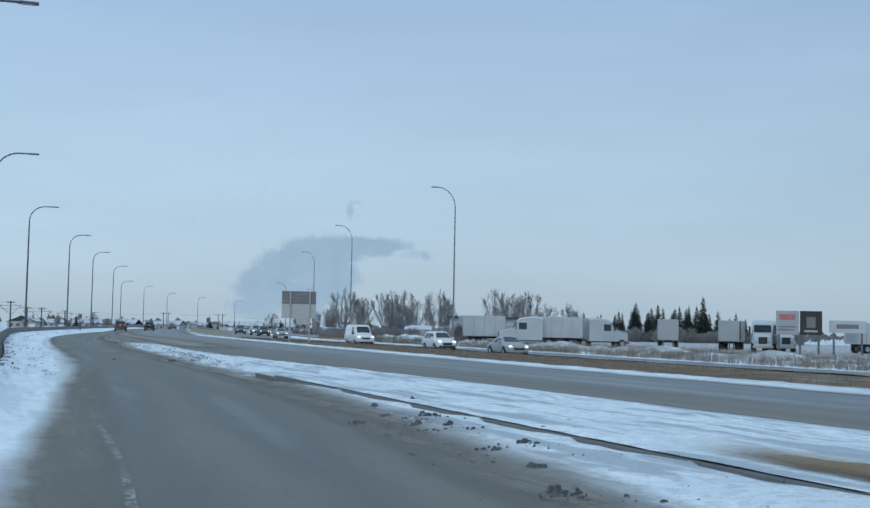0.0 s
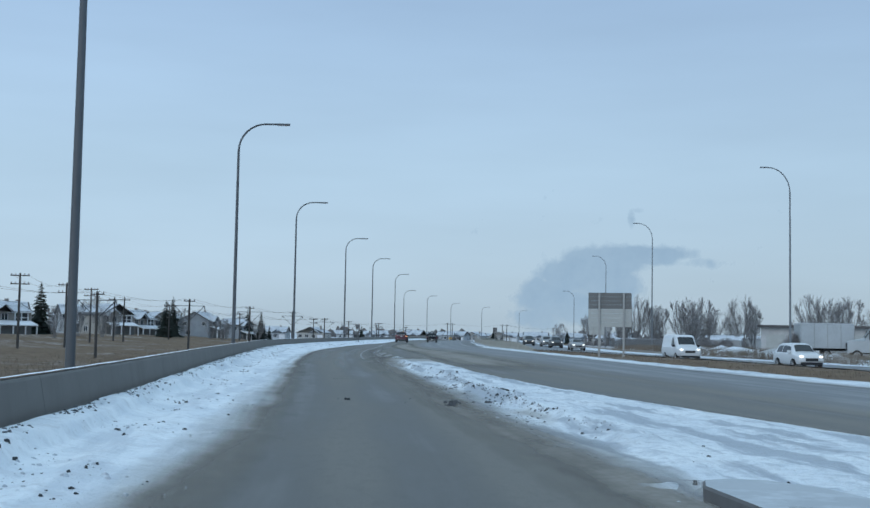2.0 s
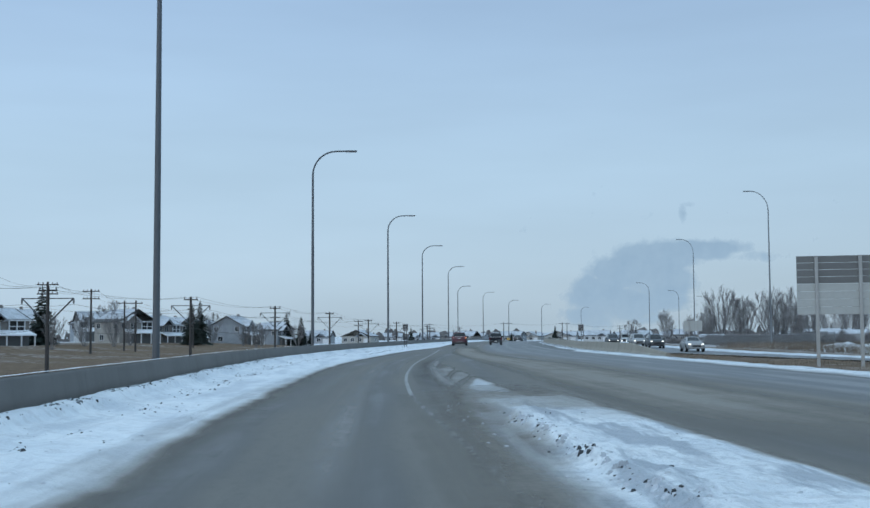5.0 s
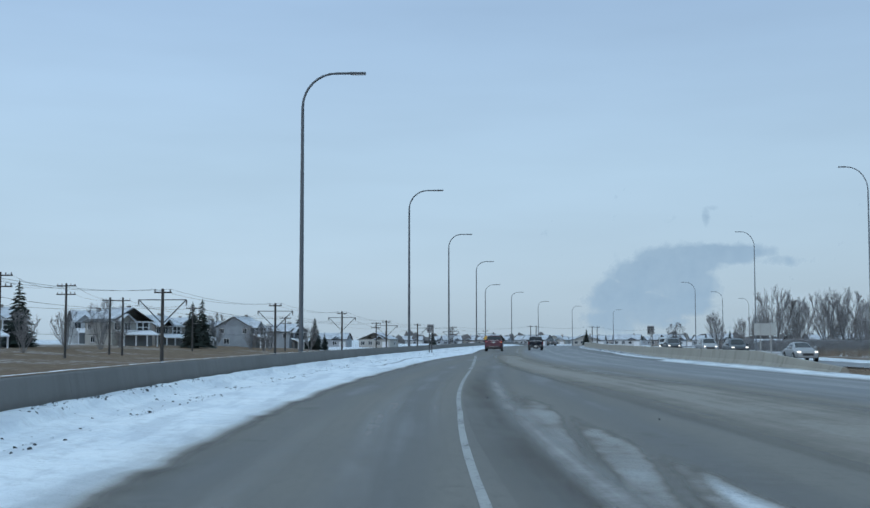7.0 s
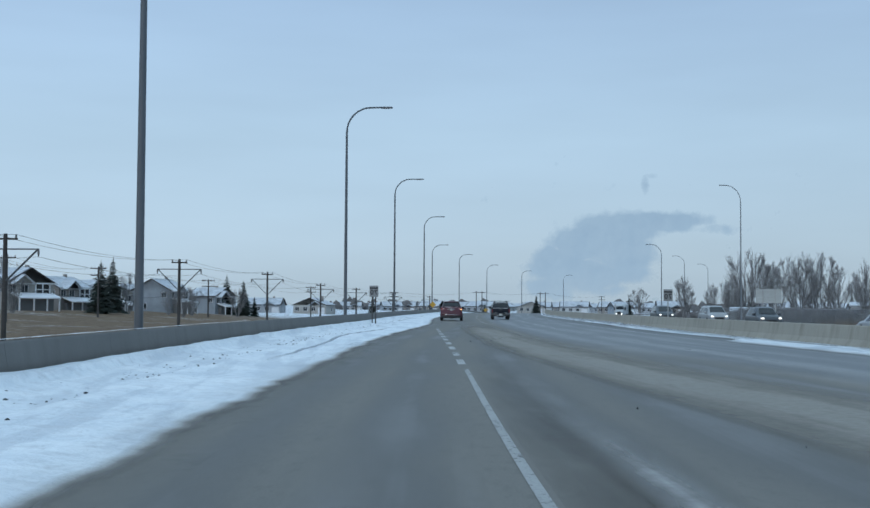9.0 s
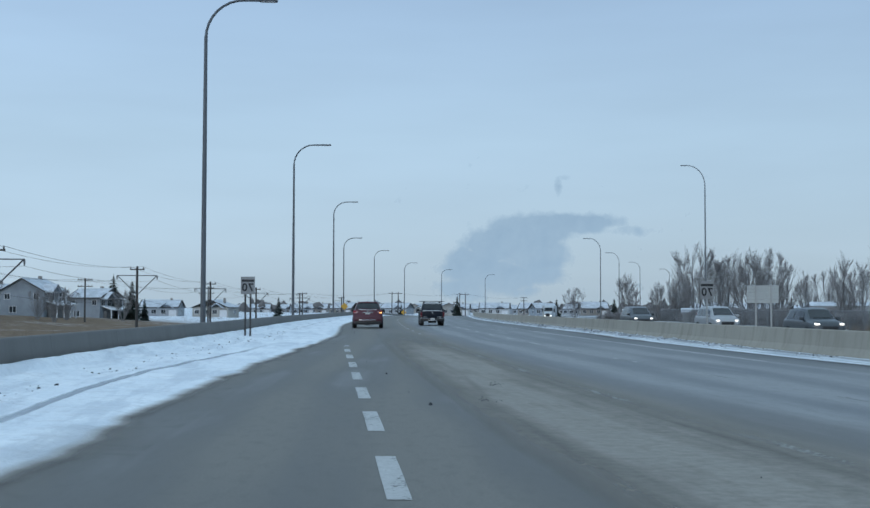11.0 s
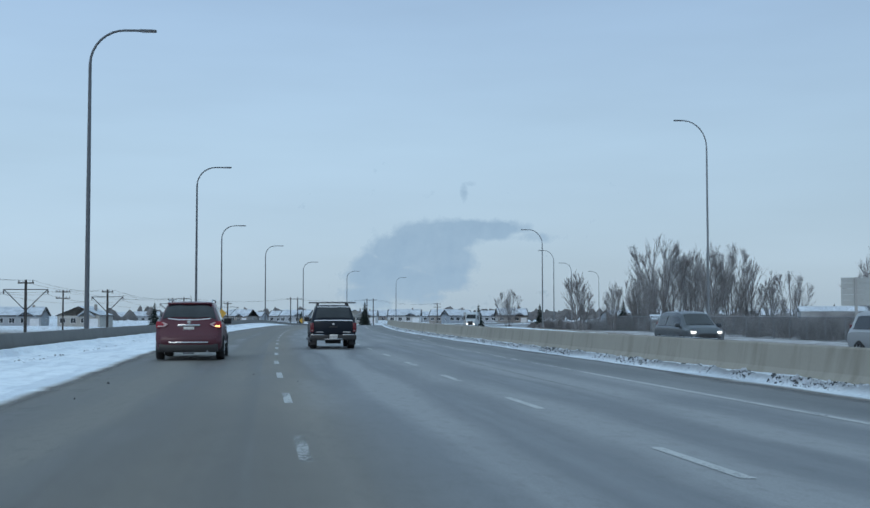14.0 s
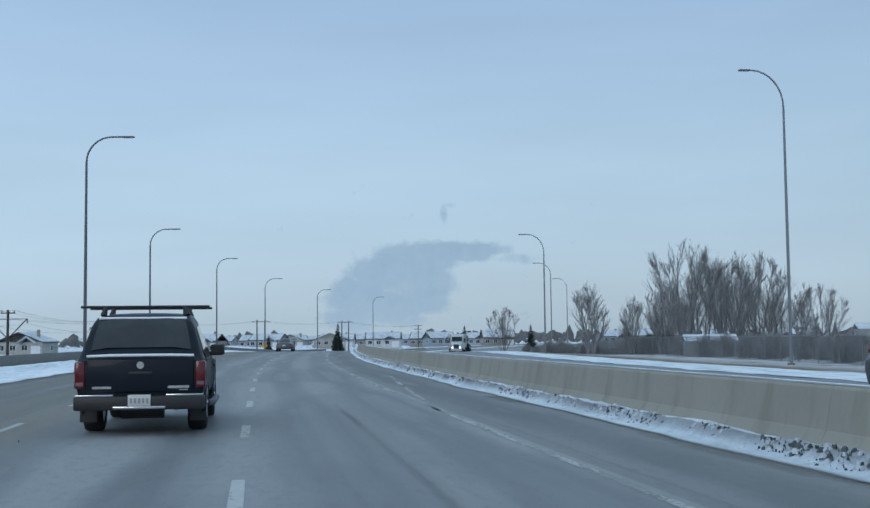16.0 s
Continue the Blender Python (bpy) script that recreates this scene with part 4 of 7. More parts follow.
# ---- street lamps ----
def lamp_parts(root, height, arm, material, r0=0.12, bx=1.65, bz=1.66):
    bm = bmesh.new()
    tube(bm, [(0, 0, -1.2), (0, 0, 0.3), (0, 0, height * 0.5), (0, 0, height - bz - 0.04)], [r0, r0, r0 * 0.82, r0 * 0.62], 10)
    part("pole", bm, material, root, smooth=True)
    bm = bmesh.new()
    pts = [(0, 0, height - bz - 0.06)]
    for k in range(1, 9):
        a = math.pi / 2 * k / 8
        pts.append((bx * (1 - math.cos(a)), 0, height - bz - 0.04 + (bz + 0.03) * math.sin(a)))
    pts.append((arm - 0.75, 0, height))
    tube(bm, pts, [r0 * 0.6] + [r0 * 0.5] * (len(pts) - 1), 8)
    part("arm", bm, material, root, smooth=True)
    bm = bmesh.new()
    box(bm, arm - 0.8, arm, -0.13, 0.13, height - 0.06, height + 0.05, 0.03)
    head = part("lamp_head", bm, M_STEEL_DK, root)
    bm = bmesh.new()
    box(bm, arm - 0.7, arm - 0.1, -0.1, 0.1, height - 0.075, height - 0.058)
    part("lens", bm, M_LENS, head)
    bm = bmesh.new()
    box(bm, -0.2, 0.2, -0.2, 0.2, -1.2, 0.12, 0.02)
    part("base", bm, M_KERB, root)


M_LENS = plain("lamp_lens", (0.5, 0.52, 0.55), 0.25, 0, 0.05)


def street_lamps():
    left = [(-2.9, -1, 14.2), (-14.3, 48.2, 14.2), (-24.0, 92.3, 14.1), (-31.95, 138.2, 14.4), (-37.25, 187.8, 14.8), (-42.3, 236, 15.05), (-46.8, 288, 14.85), (-52.0, 333.5, 12.9),
            (-53.0, 385.5, 13.3), (-50.0, 422, 12.1), (-44, 470, 12), (-33, 520, 12)]
    right = [(17.35, 146.5, 18.95), (6.9, 216, 19.8), (0.3, 289.6, 19.45), (-7.8, 360, 14.3), (1.2, 424, 14.6), (12, 480, 14.5), (28, 540, 14.5)]
    first = {}
    for rows, key, h, arm, sgn in ((left, "left", 15.0, 3.1, 1), (right, "right", 20.2, 3.1, -1)):
        for x, y, top in rows:
            turn = math.degrees(math.atan2(RL(y - 2) - RL(y + 2), 4))
            m = pose(x, y, top - h, 0, 0, turn if sgn > 0 else turn + 180)
            small = y > 300
            if small:
                m = pose(x, y, top - (h if sgn > 0 else 15.0), 0, 0, turn if sgn > 0 else turn + 180)
            if key not in first:
                root = thing("street_lamp", m, "tall grey steel street lamp with curved arm" + (" behind a barrier" if sgn > 0 else " beyond the oncoming lanes"), "street lamp", "street lamps")
                lamp_parts(root, h, arm, M_STEEL_DK if sgn > 0 else M_STEEL, 0.118, *((1.65, 1.66) if sgn > 0 else (2.2, 2.5)))
                first[key] = root
            elif small and sgn < 0:
                if "far" not in first:
                    first["far"] = thing("street_lamp", m, "grey steel street lamp with curved arm, far down the road", "street lamp", "street lamps")
                    lamp_parts(first["far"], 15.0, 3.2, M_STEEL, 0.12, 2.1, 2.2)
                else:
                    copy_thing(first["far"], m)
            else:
                copy_thing(first[key], m)


street_lamps()


# ---- smoke far off, over the horizon ----
def build_smoke():
    """A plain backdrop: a bank of grey-blue smoke four kilometres away."""
    k = Mat("smoke", 1.0)
    k.n.remove(k.b)
    out = k.n["Material Output"]
    co = k.coord()
    warp = k.noise(0.009, 3, 0.5, co)
    warp2 = k.noise(0.022, 5, 0.6, co)
    sep = k.n.new("ShaderNodeSeparateXYZ")
    k.l.new(co, sep.inputs[0])
    field = None
    for cx, cz, rx, rz, w in ((-168, 138, 92, 66, 1.0), (-95, 205, 95, 62, 1.0), (20, 248, 150, 58, 1.1), (165, 272, 125, 34, 0.95), (45, 180, 130, 66, 1.0), (-70, 100, 130, 62, 1.0), (70, 105, 85, 36, 0.75),
                              (-175, 62, 85, 50, 0.8), (260, 278, 90, 24, 0.6), (340, 250, 85, 20, 0.42), (118, 395, 15, 40, 0.34), (140, 425, 26, 12, 0.3), (-30, 55, 120, 26, 0.6)):
        dx = k.math("DIVIDE", k.math("SUBTRACT", sep.outputs["X"], cx), rx)
        dz = k.math("DIVIDE", k.math("SUBTRACT", sep.outputs["Z"], cz), rz)
        d = k.math("ADD", k.math("MULTIPLY", dx, dx), k.math("MULTIPLY", dz, dz))
        e = k.math("MULTIPLY", k.math("POWER", 2.718, k.math("MULTIPLY", k.math("POWER", d, 1.5), -1.0)), w)
        field = e if field is None else k.math("MAXIMUM", field, e)
    f = k.math("ADD", field, k.math("MULTIPLY", k.math("SUBTRACT", warp, 0.5), 0.9))
    f = k.math("ADD", f, k.math("MULTIPLY", k.math("SUBTRACT", warp2, 0.5), 1.0))
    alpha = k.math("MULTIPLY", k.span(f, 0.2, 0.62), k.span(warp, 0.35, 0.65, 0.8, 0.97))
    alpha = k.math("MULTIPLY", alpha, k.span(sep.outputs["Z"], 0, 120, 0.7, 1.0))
    # the sheet glows by itself: hazy daylight on the smoke is put into its emission
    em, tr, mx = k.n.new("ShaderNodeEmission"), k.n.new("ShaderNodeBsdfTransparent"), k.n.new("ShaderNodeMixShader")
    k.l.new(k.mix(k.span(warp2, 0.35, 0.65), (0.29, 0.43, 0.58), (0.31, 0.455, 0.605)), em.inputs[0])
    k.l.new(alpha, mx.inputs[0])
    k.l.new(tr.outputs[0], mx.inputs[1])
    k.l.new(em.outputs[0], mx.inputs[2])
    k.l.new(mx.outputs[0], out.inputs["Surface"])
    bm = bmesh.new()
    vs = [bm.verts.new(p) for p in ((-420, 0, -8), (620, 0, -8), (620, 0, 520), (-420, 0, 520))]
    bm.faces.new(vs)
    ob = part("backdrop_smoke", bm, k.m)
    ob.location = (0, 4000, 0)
    tagged(ob, "bank of grey-blue smoke far off over the horizon", "smoke", kind="structure")


build_smoke()

# ---- materials of things ----
M_WOOD = plain("weathered_pole_wood", (0.06, 0.058, 0.058), 0.9, 0, 0.3, 4.0)
M_WIRE = plain("black_cable", (0.06, 0.062, 0.066), 0.6)
M_INSUL = plain("grey_porcelain", (0.18, 0.19, 0.2), 0.35)
M_BARK = plain("grey_bark", (0.215, 0.215, 0.222), 0.95, 0, 0.3, 3.0)
M_TWIG = plain("bare_twigs", (0.31, 0.31, 0.32), 0.95, 0, 0.3, 2.0)
M_NEEDLE = plain("dark_needles", (0.022, 0.034, 0.028), 0.9, 0, 0.35, 1.2)
def snowy_roof():
    """Thin snow on shingles, blown off in places."""
    k = Mat("snowy_roof", 0.85, 0, 0.3)
    n1, n2 = k.noise(0.5, 5, 0.65), k.noise(4.0, 5, 0.7)
    c = k.mix(k.span(n1, 0.3, 0.65), (0.66, 0.7, 0.75), (0.42, 0.45, 0.49))
    k.base(k.mix(k.span(n2, 0.52, 0.66, 0, 0.7), c, (0.2, 0.205, 0.215)))
    k.bump(n2, 0.3, 0.03)
    return k.m


M_ROOFSNOW = snowy_roof()
M_ROOF = plain("dark_shingles", (0.09, 0.088, 0.09), 0.9, 0, 0.25, 3.0)
M_SIDING = [plain("siding_" + n, tuple(v * 0.76 for v in c), 0.75, 0, 0.14, 2.0) for n, c in (("grey", (0.42, 0.45, 0.48)), ("beige", (0.47, 0.46, 0.43)), ("white", (0.62, 0.64, 0.65)), ("blue", (0.36, 0.41, 0.46)), ("tan", (0.33, 0.31, 0.29)))]
M_TRIM = plain("white_trim", (0.66, 0.68, 0.7), 0.6)
M_PANE = glass_dark("window_pane", (0.03, 0.036, 0.042), 0.1)
M_WHITE = plain("white_enamel", (0.44, 0.475, 0.5), 0.45, 0, 0.12, 1.0)
M_OFFWHITE = plain("dull_white_panel", (0.34, 0.36, 0.37), 0.6, 0, 0.15, 0.8)
M_BLACK = plain("black_plastic", (0.02, 0.02, 0.022), 0.55, 0, 0.25, 4.0)
M_YELLOW = plain("yellow_sign_sheet", (0.6, 0.36, 0.05), 0.5, 0, 0.1, 3.0)
M_BACK = plain("dark_sign_back", (0.16, 0.17, 0.175), 0.5, 0.4, 0.1, 1.5)
M_BACK2 = plain("pale_sign_back", (0.42, 0.45, 0.45), 0.5, 0.3, 0.08, 1.5)
M_POST = plain("pale_sign_post", (0.38, 0.39, 0.39), 0.6, 0.2, 0.1, 3.0)
M_TYRE = plain("tyre_rubber", (0.018, 0.018, 0.019), 0.85, 0, 0.3, 8.0)
M_RIM = plain("alloy_rim", (0.42, 0.43, 0.44), 0.35, 0.8, 0.15, 6.0)


def lettering(name, text, size, material, parent, m, bold=0.0, pitch=0.72):
    """Flat characters, each a mesh of its own, reversed as the place shows them."""
    widths = [pitch * size * (1.22 if ch in "MG" else 1.0) for ch in text]
    x = -sum(widths) / 2
    for ch, wd in zip(text, widths):
        cu = bpy.data.curves.new(name, "FONT")
        cu.body, cu.size, cu.align_x, cu.align_y, cu.extrude, cu.offset = ch, size, "CENTER", "CENTER", 0.002, bold
        tmp = new(name + "_tmp", cu)
        dg = bpy.context.evaluated_depsgraph_get()
        me = bpy.data.meshes.new_from_object(tmp.evaluated_get(dg))
        bpy.data.objects.remove(tmp)
        me.transform(Matrix.Translation((x + wd / 2, 0, 0)))
        me.transform(Matrix.Diagonal((-1, 1, 1, 1)))
        me.flip_normals()
        me.materials.clear()
        me.materials.append(material)
        ob = new(name, me)
        ob.parent = parent
        ob.matrix_local = m
        x += wd


# ---- signs ----
def merge_sign():
    x, y = -10.53, 35.7
    z = level(x, y)
    root = thing("merge_sign", pose(x, y, z, 0, 0, 22), "yellow diamond merge sign on a wooden post, lettered in reverse", "road sign")
    bm = bmesh.new()
    box(bm, -0.045, 0.045, 0.0, 0.09, -0.6, 2.1 - z, 0.008)
    part("post", bm, M_POST, root)
    bm = bmesh.new()
    box(bm, -0.4, 0.4, -0.012, 0.0, -0.4, 0.4, 0.004)
    bmesh.ops.bevel(bm, geom=[e for e in bm.edges if abs(e.verts[0].co.y - e.verts[1].co.y) > 0.005], offset=0.05, segments=4, affect="EDGES")
    bmesh.ops.rotate(bm, verts=bm.verts, cent=(0, 0, 0), matrix=Matrix.Rotation(radians(45), 3, "Y"))
    bmesh.ops.translate(bm, verts=bm.verts, vec=(0, 0, 2.55 - z))
    plate = part("plate", bm, M_YELLOW, root, "yellow diamond plate")
    lettering("letter", "MERGE", 0.235, M_BLACK, plate, pose(0, -0.016, 2.55 - z, 90, 0, 0), 0.006)


def speed_sign(x, y, z0, turn, top, label, twin=False):
    root = thing("speed_limit_sign", pose(x, y, z0, 0, 0, turn), label, "road sign", "speed limit signs")
    if twin:
        for px in (-0.1, 0.12):
            bm = bmesh.new()
            box(bm, px - 0.04, px + 0.04, 0.0, 0.08, -0.02, top - z0, 0.006)
            part("post", bm, M_WOOD, root, "dark wooden post")
    else:
        bm = bmesh.new()
        box(bm, -0.03, 0.03, 0.0, 0.05, -0.02, top - z0, 0.006)
        part("post", bm, M_POST, root)
    bm = bmesh.new()
    box(bm, -0.3, 0.3, -0.014, 0.0, top - z0 - 0.75, top - z0, 0.003)
    plate = part("plate", bm, M_SPEED, root, "dull white plate")
    bm = bmesh.new()
    box(bm, -0.27, 0.27, -0.017, -0.0145, top - z0 - 0.22, top - z0 - 0.12)
    part("band", bm, M_BLACK, plate, "row of unreadable small print")
    lettering("numeral", "70", 0.46, M_BLACK, plate, pose(0, -0.018, top - z0 - 0.47, 90, 0, 0), 0.012, 0.58)


M_SPEED = plain("grimy_sign_white", (0.27, 0.275, 0.28), 0.6, 0, 0.2, 3.0)


def board(name, x, y, turn, width, z0, z1, posts, label, mats, split=None):
    """The back of a large panel on two posts."""
    g = level(x, y)
    root = thing(name, pose(x, y, g, 0, 0, turn), label, "road sign")
    for px in posts:
        bm = bmesh.new()
        box(bm, px - 0.07, px + 0.07, -0.1, 0.04, -0.5, z1 - g, 0.01)
        part("post", bm, M_POST, root)
    zs = [z0, split, z1] if split else [z0, z1]
    for (a, b), mat in zip(zip(zs, zs[1:]), mats):
        n = max(2, int(round((b - a) / 0.3)))
        for k in range(n):
            bm = bmesh.new()
            za, zb = a + (b - a) * k / n - g, a + (b - a) * (k + 1) / n - g
            box(bm, -width / 2, width / 2, 0.05, 0.09, za + 0.006, zb - 0.006, 0.004)
            part("slat", bm, mat, root)
    for px in posts:
        bm = bmesh.new()
        box(bm, px - 0.03, px + 0.03, 0.042, 0.05, z0 - g, z1 - g)
        part("stiffener", bm, M_STEEL, root)


merge_sign()
speed_sign(-35.25, 187.6, 0.15, 12, 2.68, "speed limit sign reading 70 in reverse beside a grey barrier", True)
speed_sign(-15.85, 187.2, level(-15.85, 187.2), 12, 2.5, "speed limit sign reading 70 in reverse behind a tan barrier")
board("sign_board", -1.2, 109.3, -4, 3.1, 2.15, 4.62, (-0.75, 1.0), "back of a large two-tone grey sign on two posts", (M_BACK2, M_BACK), 3.45)
board("sign_board", -1.75, 245, -6, 2.75, 1.85, 3.42, (-0.6, 0.72), "pale grey back of a wide sign on two posts", (M_BACK2,))


def hazard_sign(x, y, w, top, label):
    g = level(x, y)
    root = thing("hazard_sign", pose(x, y, g), label, "road sign")
    bm = bmesh.new()
    box(bm, -0.04, 0.04, 0, 0.06, -0.3, top - g, 0.006)
    part("post", bm, M_POST, root)
    bm = bmesh.new()
    box(bm, -w / 2, w / 2, -0.02, 0, -w / 2, w / 2, 0.006)
    bmesh.ops.rotate(bm, verts=bm.verts, cent=(0, 0, 0), matrix=Matrix.Rotation(radians(45), 3, "Y"))
    bmesh.ops.translate(bm, verts=bm.verts, vec=(0, 0, top - g - w * 0.7))
    part("plate", bm, M_YELLOW, root)


hazard_sign(-51.35, 330, 0.86, 2.16, "yellow diamond warning sign far down the road")
hazard_sign(-50.45, 425, 0.88, 0.85, "small yellow diamond warning sign by the bend")


# ---- power lines ----
POLES = [(-50.5, 78, 5.4), (-53.5, 112, 5.3), (-55.3, 144.6, 5.4), (-56.6, 178, 5.65), (-59.6, 217, 5.6), (-63, 259, 5.6), (-64.5, 295, 4.8), (-67, 335, 4.7), (-67, 376, 4.2), (-64, 414, 3.9)]


def utility_pole(root, h):
    bm = bmesh.new()
    tube(bm, [(0, 0, -0.6), (0, 0, h * 0.5), (0, 0, h)], [0.17, 0.15, 0.125], 8)
    part("pole", bm, M_WOOD, root, smooth=True)
    bm = bmesh.new()
    box(bm, -0.75, 0.75, -0.06, 0.06, h - 0.38, h - 0.26)
    arm = part("crossarm", bm, M_WOOD, root)
    for px in (-0.65, 0.65):
        bm = bmesh.new()
        tube(bm, [(px, 0, h - 0.26), (px, 0, h - 0.16), (px, 0, h - 0.05)], [0.05, 0.075, 0.04], 8)
        part("insulator", bm, M_INSUL, arm)
    bm = bmesh.new()
    tube(bm, [(-2.05, 0, h - 0.95), (2.05, 0, h - 0.95)], 0.045, 6)
    part("long_arm", bm, M_STEEL_DK, root)
    for sg in (-1, 1):
        for dy in (-0.1, 0.1):
            bm = bmesh.new()
            tube(bm, [(sg * 0.1, dy, h - 2.9), (sg * 2.05, dy, h - 0.92)], 0.035, 6)
            part("brace", bm, M_STEEL_DK, root)
        bm = bmesh.new()
        tube(bm, [(sg * 2.05, 0, h - 0.95), (sg * 2.05, 0, h - 1.15), (sg * 2.05, 0, h - 1.4)], [0.05, 0.08, 0.04], 8)
        part("insulator", bm, M_INSUL, root)


def tall_pole(root, h, double):
    for px in ((0,) if not double else (-1.0, 1.0)):
        bm = bmesh.new()
        tube(bm, [(px, 0, -0.6), (px, 0, h)], [0.19, 0.14], 8)
        part("pole", bm, M_WOOD, root, smooth=True)
    w = 1.3 if not double else 2.2
    for dz in (0.35, 1.5) if not double else (0.5,):
        bm = bmesh.new()
        box(bm, -w, w, -0.07, 0.07, h - dz - 0.07, h - dz + 0.07)
        arm = part("crossarm", bm, M_WOOD, root)
        for px in (-w + 0.15, -w * 0.45, w * 0.45, w - 0.15):
            bm = bmesh.new()
            tube(bm, [(px, 0, h - dz + 0.05), (px, 0, h - dz + 0.18), (px, 0, h - dz + 0.32)], [0.05, 0.08, 0.04], 6)
            part("insulator", bm, M_INSUL, arm)


def wire_span(a, b, sag, r=0.018):
    a, b = Vector(a), Vector(b)
    pts = [a.lerp(b, k / 10) - Vector((0, 0, sag * 4 * (k / 10) * (1 - k / 10))) for k in range(11)]
    bm = bmesh.new()
    tube(bm, pts, r, 4, False)
    return bm


def power_lines():
    base = -1.6
    first = None
    tops = []
    for x, y, top in POLES:
        turn = 9 if y < 330 else -4
        m = pose(x, y, top - 7.6, 0, 0, turn)
        if first is None:
            first = thing("utility_pole", m, "weathered wooden utility pole with braced side arms in dry grass", "utility pole", "utility poles")
            utility_pole(first, 7.6)
        else:
            copy_thing(first, m)
        tops.append((Vector((x, y, top)), turn))
    root = thing("power_cable", pose(0, 0, 0), "thin dark overhead cables sagging between wooden poles", "cable")
    for (a, ta), (b, tb) in zip(tops, tops[1:]):
        for off, dz in ((-2.05, -1.42), (2.05, -1.42), (-0.65, -0.04), (0.65, -0.04), (0.12, -3.3)):
            pa = a + Vector((off * math.cos(radians(ta)), off * math.sin(radians(ta)), dz))
            pb = b + Vector((off * math.cos(radians(tb)), off * math.sin(radians(tb)), dz))
            part("wire", wire_span(pa, pb, 0.55, 0.012), M_WIRE, root)
    tall = [(-80, 176, 8.8, 0), (-82, 195, 8.3, 0), (-94, 231.5, 8.9, 0), (-99, 257, 7.9, 1), (-104, 300, 7.6, 0), (-100, 345, 6.5, 0), (-92, 400, 6.0, 0), (-80, 452, 5.4, 0), (-62, 520, 6.4, 1), (-42, 560, 6.6, 1), (-20, 600, 5.6, 0)]
    made, prev = {}, None
    root = thing("power_cable", pose(0, 0, 0), "thin overhead cables beyond a brown field", "cable")
    for x, y, top, double in tall:
        h = 10.0
        m = pose(x, y, top - h, 0, 0, 12)
        if double not in made:
            made[double] = thing("utility_pole", m, "twin wooden utility poles with a shared crossarm" if double else "tall wooden utility pole with two crossarms", "utility pole", "tall utility poles")
            tall_pole(made[double], h, double)
        else:
            copy_thing(made[double], m)
        p = Vector((x, y, top))
        if prev is not None:
            for off in (-1.1, 1.1):
                part("wire", wire_span(prev + Vector((off, 0, -0.2)), p + Vector((off, 0, -0.2)), 0.9, 0.014), M_WIRE, root)
        prev = p


power_lines()


# ---- houses ----
def window(parent, x, z, w, h, y, turn=0):
    """A framed window in the wall at distance -y, the house's side turned by that many degrees."""
    rot = Matrix.Rotation(radians(turn), 4, "Z")
    bm = bmesh.new()
    for a in ((x - w / 2 - 0.08, x - w / 2, z, z + h), (x + w / 2, x + w / 2 + 0.08, z, z + h), (x - w / 2 - 0.08, x + w / 2 + 0.08, z - 0.08, z), (x - w / 2 - 0.08, x + w / 2 + 0.08, z + h, z + h + 0.08), (x - 0.03, x + 0.03, z, z + h)):
        box(bm, a[0], a[1], y - 0.07, y + 0.02, a[2], a[3])
    bm.transform(rot)
    fr = part("window", bm, M_TRIM, parent, "white-framed window")
    bm = bmesh.new()
    box(bm, x - w / 2, x + w / 2, y - 0.03, y + 0.01, z, z + h)
    bm.transform(rot)
    part("pane", bm, M_PANE, fr)


def gable(bm, w, d, z0, rise, over, thick, yc=0.0, xc=0.0, along_x=True):
    """Two roof slopes with a thickness; the ridge runs along x or y."""
    for sg in (-1, 1):
        if along_x:
            a = [(-w / 2 - over, sg * (d / 2 + over), z0 - over * rise / (d / 2)), (w / 2 + over, sg * (d / 2 + over), z0 - over * rise / (d / 2)), (w / 2 + over, 0, z0 + rise), (-w / 2 - over, 0, z0 + rise)]
        else:
            a = [(sg * (w / 2 + over), -d / 2 - over, z0 - over * rise / (w / 2)), (sg * (w / 2 + over), d / 2 + over, z0 - over * rise / (w / 2)), (0, d / 2 + over, z0 + rise), (0, -d / 2 - over, z0 + rise)]
        lo = [bm.verts.new((x + xc, y + yc, z)) for x, y, z in a]
        hi = [bm.verts.new((x + xc, y + yc, z + thick)) for x, y, z in a]
        bm.faces.new(lo)
        bm.faces.new(hi[::-1])
        for k in range(4):
            bm.faces.new((lo[k], lo[(k + 1) % 4], hi[(k + 1) % 4], hi[k]))


